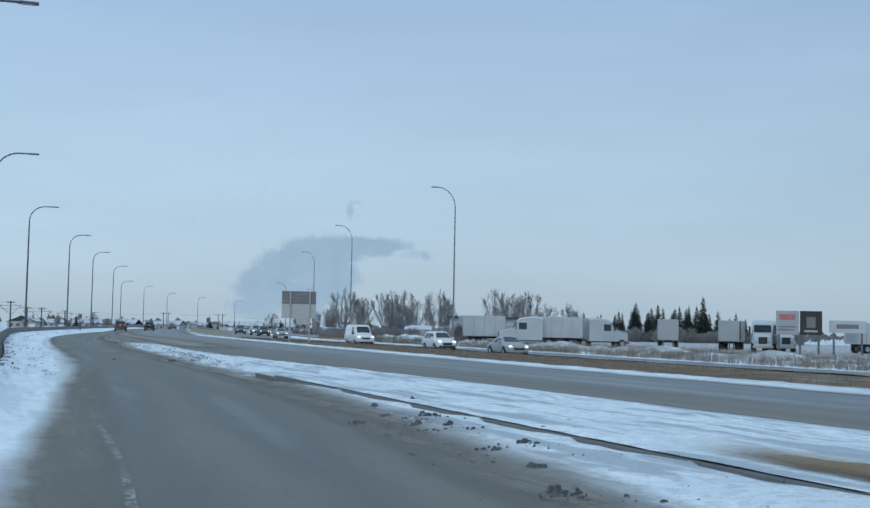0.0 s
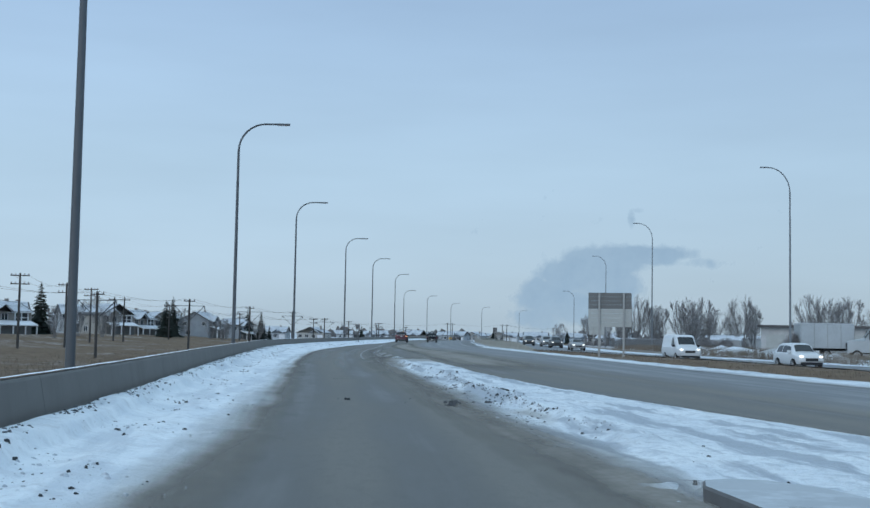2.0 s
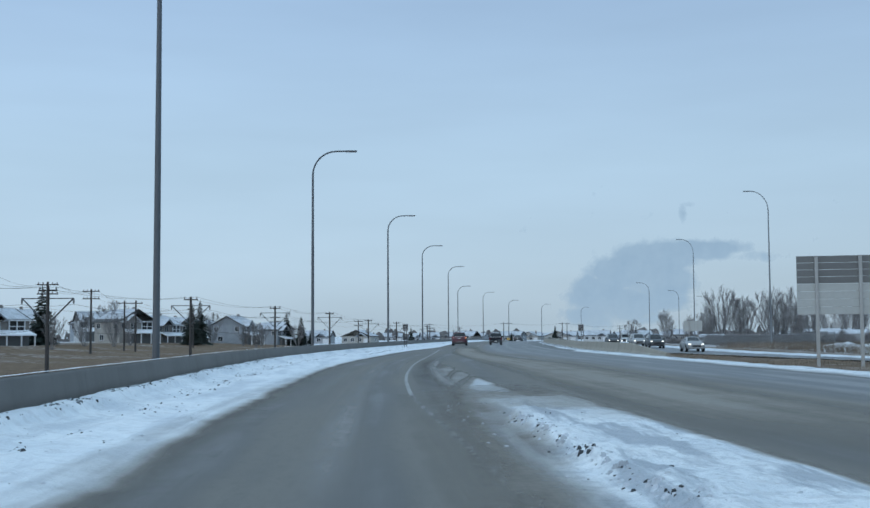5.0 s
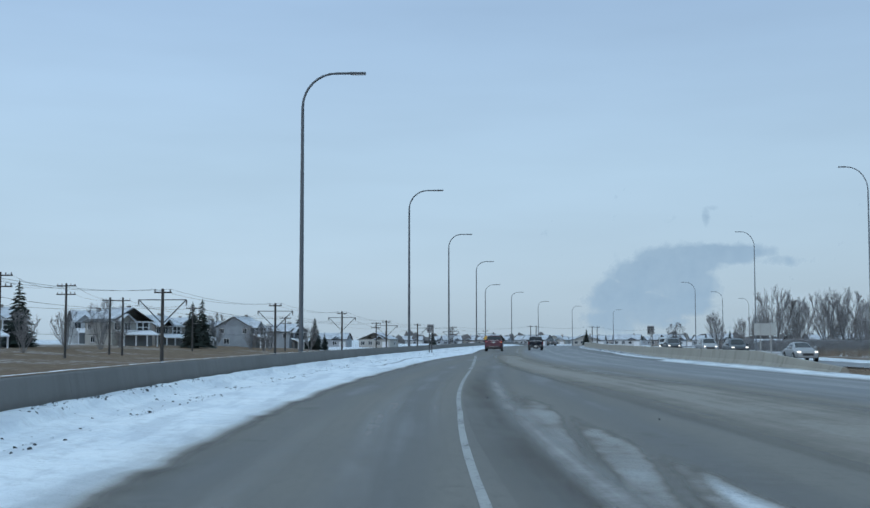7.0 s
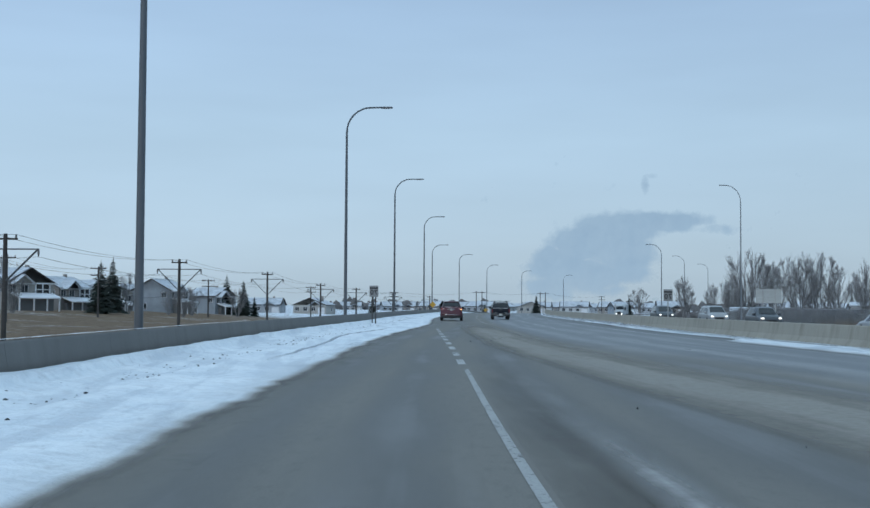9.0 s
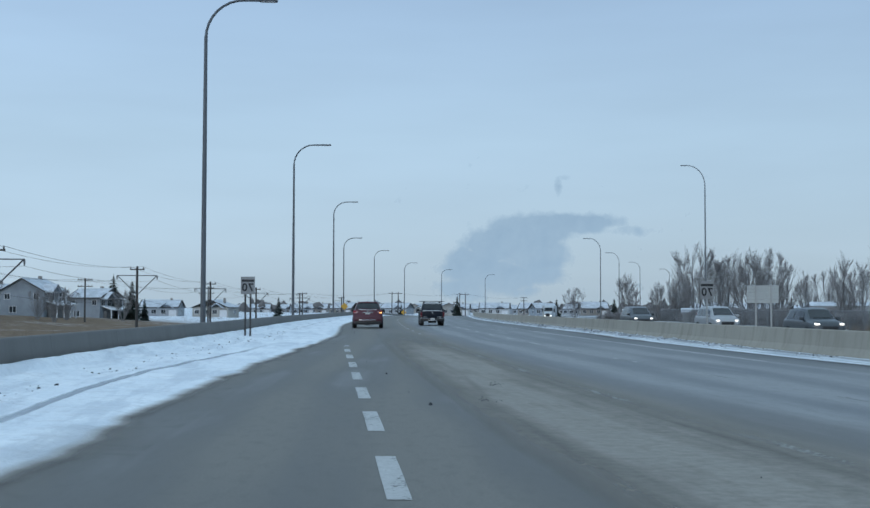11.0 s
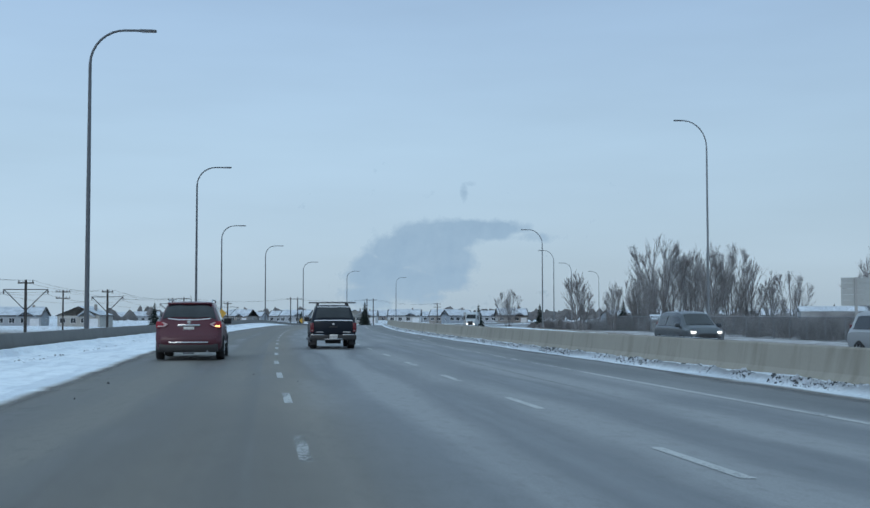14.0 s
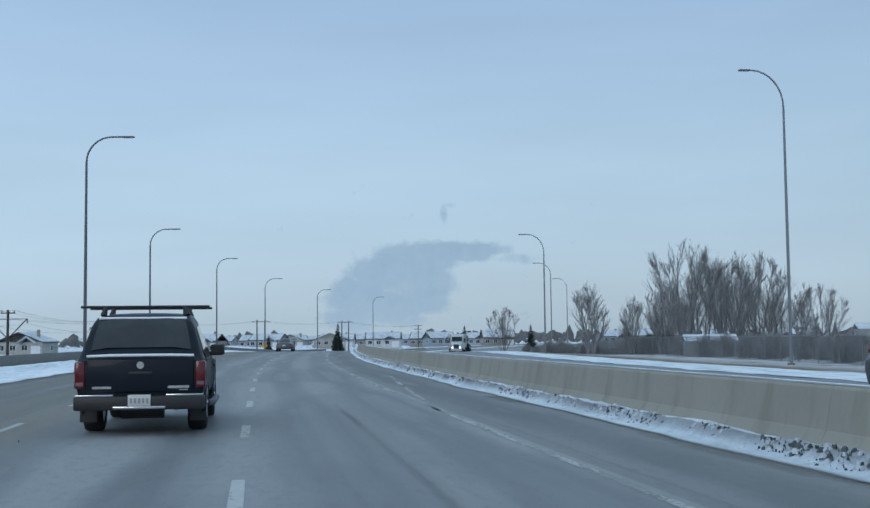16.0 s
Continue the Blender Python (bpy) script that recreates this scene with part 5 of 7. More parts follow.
def house_body(root, w, d, eave, rise, along_x, siding):
    bm = bmesh.new()
    box(bm, -w / 2, w / 2, -d / 2, d / 2, -0.4, eave)
    part("wall", bm, siding, root)
    for sg in (-1, 1):
        bm = bmesh.new()
        if along_x:
            vs = [bm.verts.new(p) for p in ((sg * w / 2, -d / 2, eave), (sg * w / 2, d / 2, eave), (sg * w / 2, 0, eave + rise))]
            bm.faces.new(vs if sg > 0 else vs[::-1])
        else:
            vs = [bm.verts.new(p) for p in ((-w / 2, sg * d / 2, eave), (w / 2, sg * d / 2, eave), (0, sg * d / 2, eave + rise))]
            bm.faces.new(vs if sg < 0 else vs[::-1])
        bmesh.ops.solidify(bm, geom=bm.faces[:], thickness=0.12)
        part("gable_wall", bm, siding, root)
    bm = bmesh.new()
    gable(bm, w, d, eave, rise, 0.45, 0.14, along_x=along_x)
    roof = part("roof", bm, M_ROOF, root, "dark shingled roof")
    bm = bmesh.new()
    gable(bm, w - 0.5, d - 0.4, eave + 0.16, rise - 0.02, 0.3, 0.1, along_x=along_x)
    part("roof_snow", bm, M_ROOFSNOW, roof, "layer of snow")
    bm = bmesh.new()
    box(bm, w * 0.22, w * 0.22 + 0.6, -0.3, 0.3, eave + rise * 0.4, eave + rise + 0.7)
    part("chimney", bm, M_SIDING[4], roof)


def two_storey(m, seed, siding, label):
    r = random.Random(seed)
    w, d = r.uniform(8.6, 10.4), r.uniform(8.0, 9.4)
    root = thing("house", m, label, "house", "houses beyond the field")
    along = r.random() < 0.5
    house_body(root, w, d, 5.1, r.uniform(1.9, 2.6), along, siding)
    y = -d / 2
    for k in range(2):
        x = -w / 2 + w * (k + 0.5) / 4
        window(root, x, 3.4, 1.4, 1.3, y)
    for turn in (90, -90, 180):
        dd, ww = (w / 2, d) if abs(turn) == 90 else (d / 2, w)
        for k in (0, 2):
            window(root, -ww / 2 + ww * (k + 0.5) / 3, 3.5, 1.1, 1.1, -dd, turn)
        window(root, -ww / 2 + ww * 0.3, 0.9, 1.4, 1.2, -dd, turn)
    # covered porch: a snowy lean-to roof on white posts, a dark box added for its shade
    bm = bmesh.new()
    lean = [(-w * 0.4, y - 2.5, 2.3), (w * 0.48, y - 2.5, 2.3), (w * 0.48, y - 0.02, 3.1), (-w * 0.4, y - 0.02, 3.1)]
    lo, hi = [bm.verts.new(p) for p in lean], [bm.verts.new((p[0], p[1], p[2] + 0.22)) for p in lean]
    bm.faces.new(lo[::-1])
    bm.faces.new(hi)
    for k in range(4):
        bm.faces.new((lo[k], lo[(k + 1) % 4], hi[(k + 1) % 4], hi[k]))
    porch = part("porch_roof", bm, M_CLEAN_SNOW, root, "snow-covered porch roof")
    for px in (-w * 0.38, -w * 0.08, w * 0.2, w * 0.46):
        bm = bmesh.new()
        box(bm, px - 0.11, px + 0.11, y - 2.4, y - 2.18, -0.4, 2.35)
        part("post", bm, M_TRIM, porch, "white porch post")
    bm = bmesh.new()
    box(bm, -w * 0.36, w * 0.44, y - 0.9, y - 0.08, -0.3, 2.2)
    part("porch_shade", bm, M_BACK, porch, "dark box for the shade under the porch")
    # upper-floor balcony with white columns: a black slab stands for the recess's shade
    bm = bmesh.new()
    box(bm, w * 0.1, w * 0.4, y - 0.14, y + 0.01, 3.25, 4.85)
    balcony = part("balcony", bm, M_BLACK, root, "black slab for the shade of a balcony")
    for px in (w * 0.1, w * 0.25, w * 0.4):
        bm = bmesh.new()
        box(bm, px - 0.1, px + 0.1, y - 0.3, y - 0.1, 3.2, 5.0)
        part("column", bm, M_TRIM, balcony, "white column")
    bm = bmesh.new()
    box(bm, w * 0.08, w * 0.42, y - 0.34, y - 0.2, 3.85, 4.0)
    part("rail", bm, M_TRIM, balcony, "white rail")
    bm = bmesh.new()
    box(bm, -w / 2 - 0.3, w / 2 + 0.3, y - 0.5, y - 0.38, 4.85, 5.12)
    part("fascia", bm, M_TRIM, root, "white fascia board")
    # front-facing gable over part of the wall
    bm = bmesh.new()
    gable(bm, w * 0.4, 2.4, 5.0, 1.4, 0.3, 0.14, yc=y - 0.2, xc=-w * 0.22, along_x=False)
    part("dormer_roof", bm, M_ROOFSNOW, root, "snowy cross gable")
    bm = bmesh.new()
    vs = [bm.verts.new(p) for p in ((-w * 0.42, y - 1.1, 5.0), (-w * 0.02, y - 1.1, 5.0), (-w * 0.22, y - 1.1, 6.4))]
    bm.faces.new(vs)
    bmesh.ops.solidify(bm, geom=bm.faces[:], thickness=0.1)
    part("dormer_wall", bm, siding, root)
    return root


def bungalow(m, seed, siding, label):
    r = random.Random(seed)
    w, d = r.uniform(10, 14), r.uniform(8, 10)
    root = thing("house", m, label, "house", "far houses")
    house_body(root, w, d, 3.0, r.uniform(2.1, 2.8), r.random() < 0.6, siding)
    y = -d / 2
    for k in range(3):
        window(root, -w / 2 + w * (k + 0.5) / 4, 1.1, 1.4, 1.2, y)
    for turn in (90, -90):
        window(root, 0.8, 1.1, 1.2, 1.1, -w / 2, turn)
    bm = bmesh.new()
    box(bm, w * 0.26, w * 0.46, y - 0.06, y + 0.02, 0.0, 2.2)
    part("door", bm, M_TRIM, root, "pale garage door")
    bm = bmesh.new()
    gable(bm, w * 0.35, 2.0, 2.9, 1.3, 0.3, 0.14, yc=y - 0.2, xc=w * 0.2, along_x=False)
    part("dormer_roof", bm, M_ROOFSNOW, root, "snowy cross gable")
    return root


def build_houses():
    r = random.Random(4)
    words = ("grey", "beige", "white", "blue-grey", "tan")
    y, i, row = 212.0, 0, []
    while y < 425:
        k = (i * 2 + i // 3) % 5
        x = -121 - 5 * math.sin(y * 0.05) - r.uniform(0, 4) + max(0, y - 330) * 0.08
        row.append(two_storey(pose(x - r.choice((0, 0, 9, 16)), y, level(x, min(y, 700)) - 0.2 - r.uniform(0, 0.8), 0, 0, r.choice((62, 48, 70, 80, 38)) + r.uniform(-10, 10)), i, M_SIDING[k], "two-storey %s house with snowy roof and white-posted porch" % words[k]))
        y += r.choice((15.0, 17.0, 21.0, 26.0))
        i += 1
    for k in range(13):
        y = 200 + 16.5 * k
        copy_thing(row[(k * 5 + 2) % len(row)], pose(-150 - 8 * (k % 3), y, 0.1 + 0.5 * (k % 2), 0, 0, (60, 35, 150, 80)[k % 4]))
    protos = [bungalow(pose(-74 + 21 * k, 650 + (k % 2) * 14, -1.9, 0, 0, (-14, 10, -3, 18, 4)[k]), 40 + k, M_SIDING[k], "low %s house with a snow-covered roof" % words[k]) for k in range(5)]
    n = 0
    for row, (yb, x0, x1, step) in enumerate(((500, -132, -95, 17), (670, 40, 120, 17), (700, -125, 130, 18), (770, -160, 190, 18), (850, -190, 240, 20))):
        x = x0
        while x < x1:
            yy = yb + r.uniform(-9, 9)
            if not (abs(x - (RL(min(yy, 740)) - 6)) < 24):
                copy_thing(protos[n % 5], pose(x, yy, -1.7 - 0.2 * row, 0, 0, r.uniform(-25, 25)))
            x += step * r.uniform(0.8, 1.2)
            n += 1


build_houses()


# ---- trees ----
def blade(bm, p, q, rad, r):
    """A fine twig: two crossed slivers."""
    d = (q - p).normalized()
    u = d.cross(Vector((r.gauss(0, 1), r.gauss(0, 1), r.gauss(0, 1)))).normalized()
    for w in (u, d.cross(u)):
        bm.faces.new((bm.verts.new(p - w * rad), bm.verts.new(p + w * rad), bm.verts.new(q)))


def bare_tree(name, seed, height, spread, label, m, group):
    """A leafless tree: stems that fan out from the foot, steep limbs and a haze of fine twigs within a rounded outline."""
    r = random.Random(seed)
    root = thing(name, m, label, "tree", group)
    trunk, limbs, twigs = bmesh.new(), bmesh.new(), bmesh.new()

    def bend(p, d, length, lift, wob, n):
        pts = [p]
        for _ in range(n):
            d = (d + Vector((r.gauss(0, wob), r.gauss(0, wob), lift))).normalized()
            pts.append(pts[-1] + d * length / n)
        return pts

    def along(pts, t):
        i = min(len(pts) - 2, int(t * (len(pts) - 1)))
        f = t * (len(pts) - 1) - i
        return pts[i].lerp(pts[i + 1], f), (pts[i + 1] - pts[i]).normalized()

    def fork(d, lean):
        az = r.uniform(0, 2 * math.pi)
        side = Vector((math.cos(az), math.sin(az), 0))
        return (d * math.cos(lean) + side * math.sin(lean) + Vector((0, 0, 0.12))).normalized()

    def spray(pts, length, count, rad):
        for _ in range(count):
            q, d = along(pts, r.uniform(0.1, 1.0))
            L = length * r.uniform(0.4, 1.0)
            e = fork(d, r.uniform(0.25, 0.6))
            blade(twigs, q, q + e * L, rad, r)
            blade(twigs, q + e * L * 0.4, q + e * L * 0.4 + fork(e, r.uniform(0.25, 0.55)) * L * 0.6, rad * 0.8, r)

    wide, low = spread * height, 0.1 * height

    def inside(p, room=1.0):
        """The crown's egg-shaped bound, fullest below its middle."""
        f = (p.z - low) / (height - low)
        return f < 0.12 or math.hypot(p.x, p.y) < room * wide * max(0.02, 1 - max(0.0, f - 0.4) ** 2 / 0.36) ** 0.5

    def cut(pts, room=1.0):
        for k in range(2, len(pts)):
            if not inside(pts[k], room):
                return pts[:k + 1]
        return pts

    stems = 7
    turn = r.uniform(0, 6.28)
    for s in range(stems):
        a = turn + 6.28 * s * 0.382 * 2 + r.uniform(-0.3, 0.3)
        tilt = (0.05 + 0.8 * (s / (stems - 1)) ** 0.8) * spread * 1.5
        H = height * r.uniform(0.93, 1.02)
        stem = cut(bend(Vector((0.3 * math.cos(a), 0.3 * math.sin(a), -0.25)), Vector((tilt * math.cos(a), tilt * math.sin(a), 1)).normalized(), H, 0.02, 0.05, 9))
        r0 = height * r.uniform(0.008, 0.0125)
        tube(trunk, stem, [max(0.01, r0 * (1 - 0.105 * k)) for k in range(len(stem))], 6, False)
        spray(stem[len(stem) // 2:], height * 0.08, 16, 0.008)
        for _ in range(11):
            t = 0.12 + 0.8 * r.random()
            q, d = along(stem, t)
            L = height * r.uniform(0.3, 0.6) * (1 - 0.45 * t)
            limb = cut(bend(q, fork(d, r.uniform(0.25, 0.6)), L, 0.03, 0.05, 7), r.uniform(0.94, 1.06))
            tube(limbs, limb, [max(0.006, r0 * 0.42 * (1 - 0.12 * k) * (1 - 0.5 * t)) for k in range(len(limb))], 4, False)
            spray(limb[1:] if len(limb) > 3 else limb, height * 0.07, 12, 0.0075)
            for _ in range(6):
                q2, d2 = along(limb, r.uniform(0.1, 0.9))
                sub = cut(bend(q2, fork(d2, r.uniform(0.25, 0.55)), L * r.uniform(0.35, 0.6), 0.03, 0.06, 4), r.uniform(0.96, 1.08))
                tube(limbs, sub, [0.013, 0.011, 0.009, 0.007, 0.005][:len(sub)], 3, False)
                spray(sub, height * 0.06, 9, 0.007)
    part("trunk", trunk, M_BARK, root)
    part("limb_work", limbs, M_BARK, root)
    part("crown", twigs, M_TWIG, root, "haze of fine bare twigs")
    return root


def conifer(name, seed, height, m, label, group):
    """A spruce: uneven tiers of drooping boughs with upturned tips and ragged sprays."""
    r = random.Random(seed)
    root = thing(name, m, label, "tree", group)
    bm = bmesh.new()
    tube(bm, [(0, 0, -0.3), (0, 0, height * 0.6), (0, 0, height)], [height * 0.02, height * 0.012, 0.02], 6)
    part("trunk", bm, M_BARK, root)
    bm = bmesh.new()

    def spray(p, d, s, L, w):
        up = Vector((0, 0, 1))
        q = [p, p + d * L * 0.45 + s * w, p + d * L + up * L * 0.08, p + d * L * 0.45 - s * w, p + d * L * 0.5 + up * w * 0.5]
        v = [bm.verts.new(c) for c in q]
        for a, b in ((0, 1), (1, 2), (2, 3), (3, 0)):
            bm.faces.new((v[a], v[b], v[4]))

    z = height * 0.06
    while z < height * 0.97:
        f = 1 - z / height
        rad = (height * 0.27 * f ** 0.8 + 0.12) * r.uniform(0.8, 1.1)
        n = max(5, int(6 + 6 * f))
        a0 = r.uniform(0, 6.28)
        for k in range(n):
            a = a0 + 2 * math.pi * k / n + r.uniform(-0.3, 0.3)
            L = rad * r.choice((0.55, 0.75, 0.9, 1.0, 1.12)) * r.uniform(0.9, 1.08)
            o, s = Vector((math.cos(a), math.sin(a), 0)), Vector((-math.sin(a), math.cos(a), 0))
            drop = r.uniform(0.15, 0.4)
            base = Vector((0, 0, z + r.uniform(-0.12, 0.12)))
            dirn = (o + Vector((0, 0, -drop))).normalized()
            spray(base, dirn, s, L, L * 0.2 + 0.07)
            for t in (0.35, 0.6, 0.82):
                for sg in (-1, 1):
                    d2 = (dirn * 0.75 + s * sg * 0.7 + Vector((0, 0, r.uniform(-0.25, 0.1)))).normalized()
                    spray(base + dirn * L * t, d2, Vector((0, 0, 1)).cross(d2).normalized(), L * 0.48 * (1.1 - t * 0.6), L * 0.1 + 0.05)
        z += height * r.uniform(0.02, 0.034) + 0.02
    tube(bm, [(0, 0, height * 0.9), (0.02, 0, height * 1.03)], [0.09, 0.01], 5)
    part("crown", bm, M_NEEDLE, root, "dark green needles in drooping tiers")
    return root


def build_trees():
    r = random.Random(11)
    I = pose(0, 0, 0)
    lab = "bare deciduous tree with upright limbs and fine twigs"
    spots = [(9.2, 357, 13.8), (15, 361, 11.4), (5.5, 353, 9.0), (5.0, 350, 7.6), (-4, 348, 8.0), (1.5, 351, 6.8), (25.0, 392, 15), (30, 395, 15.2), (34, 398, 12.5), 
             (40, 404, 9.6), (46, 411, 11.3), (66, 426, 12), (33.5, 321, 12.6), (37, 326, 10.5), (50, 318, 13.2), (54, 316, 12), (59, 324, 12.6), 
             (70, 322, 9.8), (75, 334, 8.6), (62, 312, 9.4), (20, 300, 9.2), (24, 306, 8.4), (-12, 372, 6), (15, 371, 11.5), (28, 400, 12), (6, 345, 6.5), (-110, 262, 6.5), (-107, 214, 7), (-104, 238, 6), (-108, 270, 6.4), (-102, 336, 5.6), (-105, 196, 7.5), (-100, 186, 6.4), (-112, 286, 6), (-111, 330, 7.5), (-106, 352, 6), (-104, 378, 6.5), (-107, 341, 5.2), (-128, 312, 9.5)]
    kinds = [bare_tree("tree", 20 + k, 10.0, (0.36, 0.4, 0.2, 0.42, 0.25)[k], lab, pose(spots[k][0], spots[k][1], level(spots[k][0], spots[k][1])), "bare trees") for k in range(5)]
    for k, (x, y, h) in enumerate(spots):
        m = pose(x, y, level(x, y) - 0.1, 0, 0, r.uniform(0, 360))
        ob = kinds[k] if k < 5 else copy_thing(kinds[(0, 1, 3)[k % 3] if h > 11 or x < 0 else (2, 4, 2, 0)[k % 4]], m)
        if k < 5:
            ob.matrix_world = m
        ob.scale = (h / 10 * r.uniform(0.9, 1.15),) * 2 + (h / 10,)
    firs = [(104.5, 312, 12.6), (88.2, 320, 11), (92, 318, 9.5), (95, 322, 10.5), (98, 316, 9.4), (100.5, 320, 10), (84, 322, 8.4), (80, 326, 7.6), (107, 318, 9), (110, 326, 8), (114, 318, 7), (118, 324, 8.6), (123, 330, 7), (96.5, 314, 8), (86, 326, 8), (90, 328, 9), (93, 326, 8.2), (97, 328, 9), (101, 327, 8.6), (103, 322, 9.5), (106, 329, 8.4), (109, 313, 8.8), (112, 331, 7.6), (82, 319, 7), (78, 320, 6.5), (116, 314, 6.6), (91, 312, 7.4), (99, 310, 7),
            (86, 316, 8.8), (90, 324, 9.2), (93.5, 326, 8.4), (97, 324, 9.8), (102.5, 318, 10.2), (82, 318, 7.4), (78, 322, 7.0), (106, 322, 10.4), (76, 330, 8), (109, 320, 8.2), (-118, 261, 11.0), (-111, 317, 9.6), (-112.5, 326, 10.6), (-116, 407, 10.2), (-110, 402, 9.0), (-108, 405, 5.2),
            (-84, 440, 7.5), (-40, 478, 6.5), (-12, 470, 6), (22, 462, 7.4), (8, 520, 6.6), (40, 500, 8), (52, 470, 7), (-60, 520, 6)]
    kinds = [conifer("fir_tree", 60 + k, 9.0, I, "dark green conifer with drooping snow-free branches", "conifers") for k in range(3)]
    for k, (x, y, h) in enumerate(firs):
        m = pose(x, y, level(x, y) - 0.15, 0, 0, r.uniform(0, 360))
        ob = kinds[k] if k < 3 else copy_thing(kinds[k % 3], m)
        if k < 3:
            ob.matrix_world = m
        w = h / 9 * r.uniform(0.85, 1.1)
        ob.scale = (w, w, h / 9)


build_trees()


def build_shrubs():
    """Leafless shrubs: a round one by the lamp, and scrub along the fence."""
    def shrub(seed, m, label, wide, high, n):
        r = random.Random(seed)
        root = thing("shrub", m, label, "shrub", "leafless shrubs")
        bm = bmesh.new()
        for _ in range(n):
            a, e = r.uniform(0, 6.28), min(1.45, abs(r.gauss(0, 0.6)))
            tip = Vector((math.cos(a) * wide * math.sin(e), math.sin(a) * wide * math.sin(e), high * math.cos(e) * r.uniform(0.6, 1.0)))
            foot = Vector((r.gauss(0, 0.3) * wide * 0.5, r.gauss(0, 0.3) * wide * 0.5, -0.2))
            mid = foot.lerp(tip, 0.5) + Vector((r.gauss(0, 0.15), r.gauss(0, 0.15), 0.1))
            blade(bm, foot, mid + (mid - foot) * 0.1, 0.02, r)
            blade(bm, mid, tip, 0.014, r)
            for _ in range(2):
                t2 = mid.lerp(tip, r.uniform(-0.2, 0.8))
                blade(bm, t2, t2 + Vector((r.gauss(0, 0.3), r.gauss(0, 0.3), r.uniform(0.1, 0.5))), 0.011, r)
        part("brush", bm, M_TWIG, root)
        return root

    x, y = 18.9, 153.5
    shrub(1, pose(x, y, level(x, y)), "dense round leafless brown shrub beside a lamp", 2.1, 2.9, 1400)
    r = random.Random(9)
    first = None
    for k in range(390):
        y = 205 + (k % 130) * 1.95 + r.uniform(-1, 1) if k < 130 else r.uniform(270, 420)
        x = RL(y) + (r.uniform(37, 43) if k < 130 else r.uniform(38, 62))
        if k >= 340:
            y = r.uniform(375, 475)
            x = RL(y) + r.uniform(27, 40)
        elif k >= 290:
            x, y = r.uniform(66, 128), r.uniform(296, 316)
        m = pose(x, y, level(x, y), 0, 0, r.uniform(0, 360))
        if first is None:
            first = shrub(2, m, "grey-brown leafless scrub along a fence", 1.6, 2.2, 360)
        else:
            ob = copy_thing(first, m)
            s = r.uniform(0.7, 1.2) * (1.7 if 290 <= k < 340 else 1.0)
            ob.scale = (s * 1.2, s * 1.2, s)


build_shrubs()


# ---- fence beyond the oncoming lanes ----
def build_fence():
    k = Mat("chain_link", 0.5, 0.6)
    k.base((0.15, 0.155, 0.16))
    chk = k.noise(40, 2, 0.5)
    k.l.new(k.span(chk, 0.44, 0.56, 0.1, 0.75), k.b.inputs["Alpha"])
    root = thing("chain_link_fence", pose(0, 0, 0), "grey chain-link fence with steel posts before leafless scrub", "fence")
    y = 205.0
    prev = None
    while y < 430:
        x = RL(y) + 35.5
        z = level(x, y)
        bm = bmesh.new()
        tube(bm, [(x, y, z - 0.3), (x, y, z + 2.0)], 0.04, 6)
        part("post", bm, M_STEEL, root)
        if prev:
            bm = bmesh.new()
            tube(bm, [(prev[0], prev[1], prev[2] + 1.96), (x, y, z + 1.96)], 0.025, 5)
            part("rail", bm, M_STEEL, root)
            bm = bmesh.new()
            vs = [bm.verts.new(p) for p in (prev, (x, y, z), (x, y, z + 1.94), (prev[0], prev[1], prev[2] + 1.94))]
            bm.faces.new(vs)
            part("mesh_panel", bm, k.m, root, "wire mesh")
        prev = (x, y, z)
        y += 3.6


build_fence()


# ---- yard with trailers and signs beyond the oncoming lanes ----
def wheel_mesh(rad, wid, sides=24):
    """Tyre and rim meshes about the x axis."""
    out = []
    for prof in (((-0.5, 0.66), (-0.5, 0.93), (-0.38, 1.0), (0.38, 1.0), (0.5, 0.93), (0.5, 0.66)), ((0.30, 0.0), (0.34, 0.2), (0.22, 0.3), (0.26, 0.6), (0.46, 0.66), (-0.46, 0.66), (-0.3, 0.0))):
        bm = bmesh.new()
        rings = [[bm.verts.new((px * wid, math.cos(2 * math.pi * k / sides) * pr * rad, math.sin(2 * math.pi * k / sides) * pr * rad)) for k in range(sides)] for px, pr in prof if pr > 0]
        for a, b in zip(rings, rings[1:]):
            for k in range(sides):
                f = bm.faces.new((a[k], b[k], b[(k + 1) % sides], a[(k + 1) % sides]))
                f.smooth = True
        if prof[0][1] == 0.0:
            bm.faces.new(rings[0])
            bm.faces.new(rings[-1][::-1])
        me = bpy.data.meshes.new("wheel")
        bm.normal_update()
        bm.to_mesh(me)
        bm.free()
        out.append(me)
    out[0].materials.append(M_TYRE)
    out[1].materials.append(M_RIM)
    return out


BIG_WHEEL = wheel_mesh(0.5, 0.55)


def add_wheels(root, spots, meshes):
    for x, y, z, turn in spots:
        w = shared("wheel", meshes[0], root, pose(x, y, z, 0, 0, turn))
        rim = shared("rim", meshes[1], w, pose(0, 0, 0))


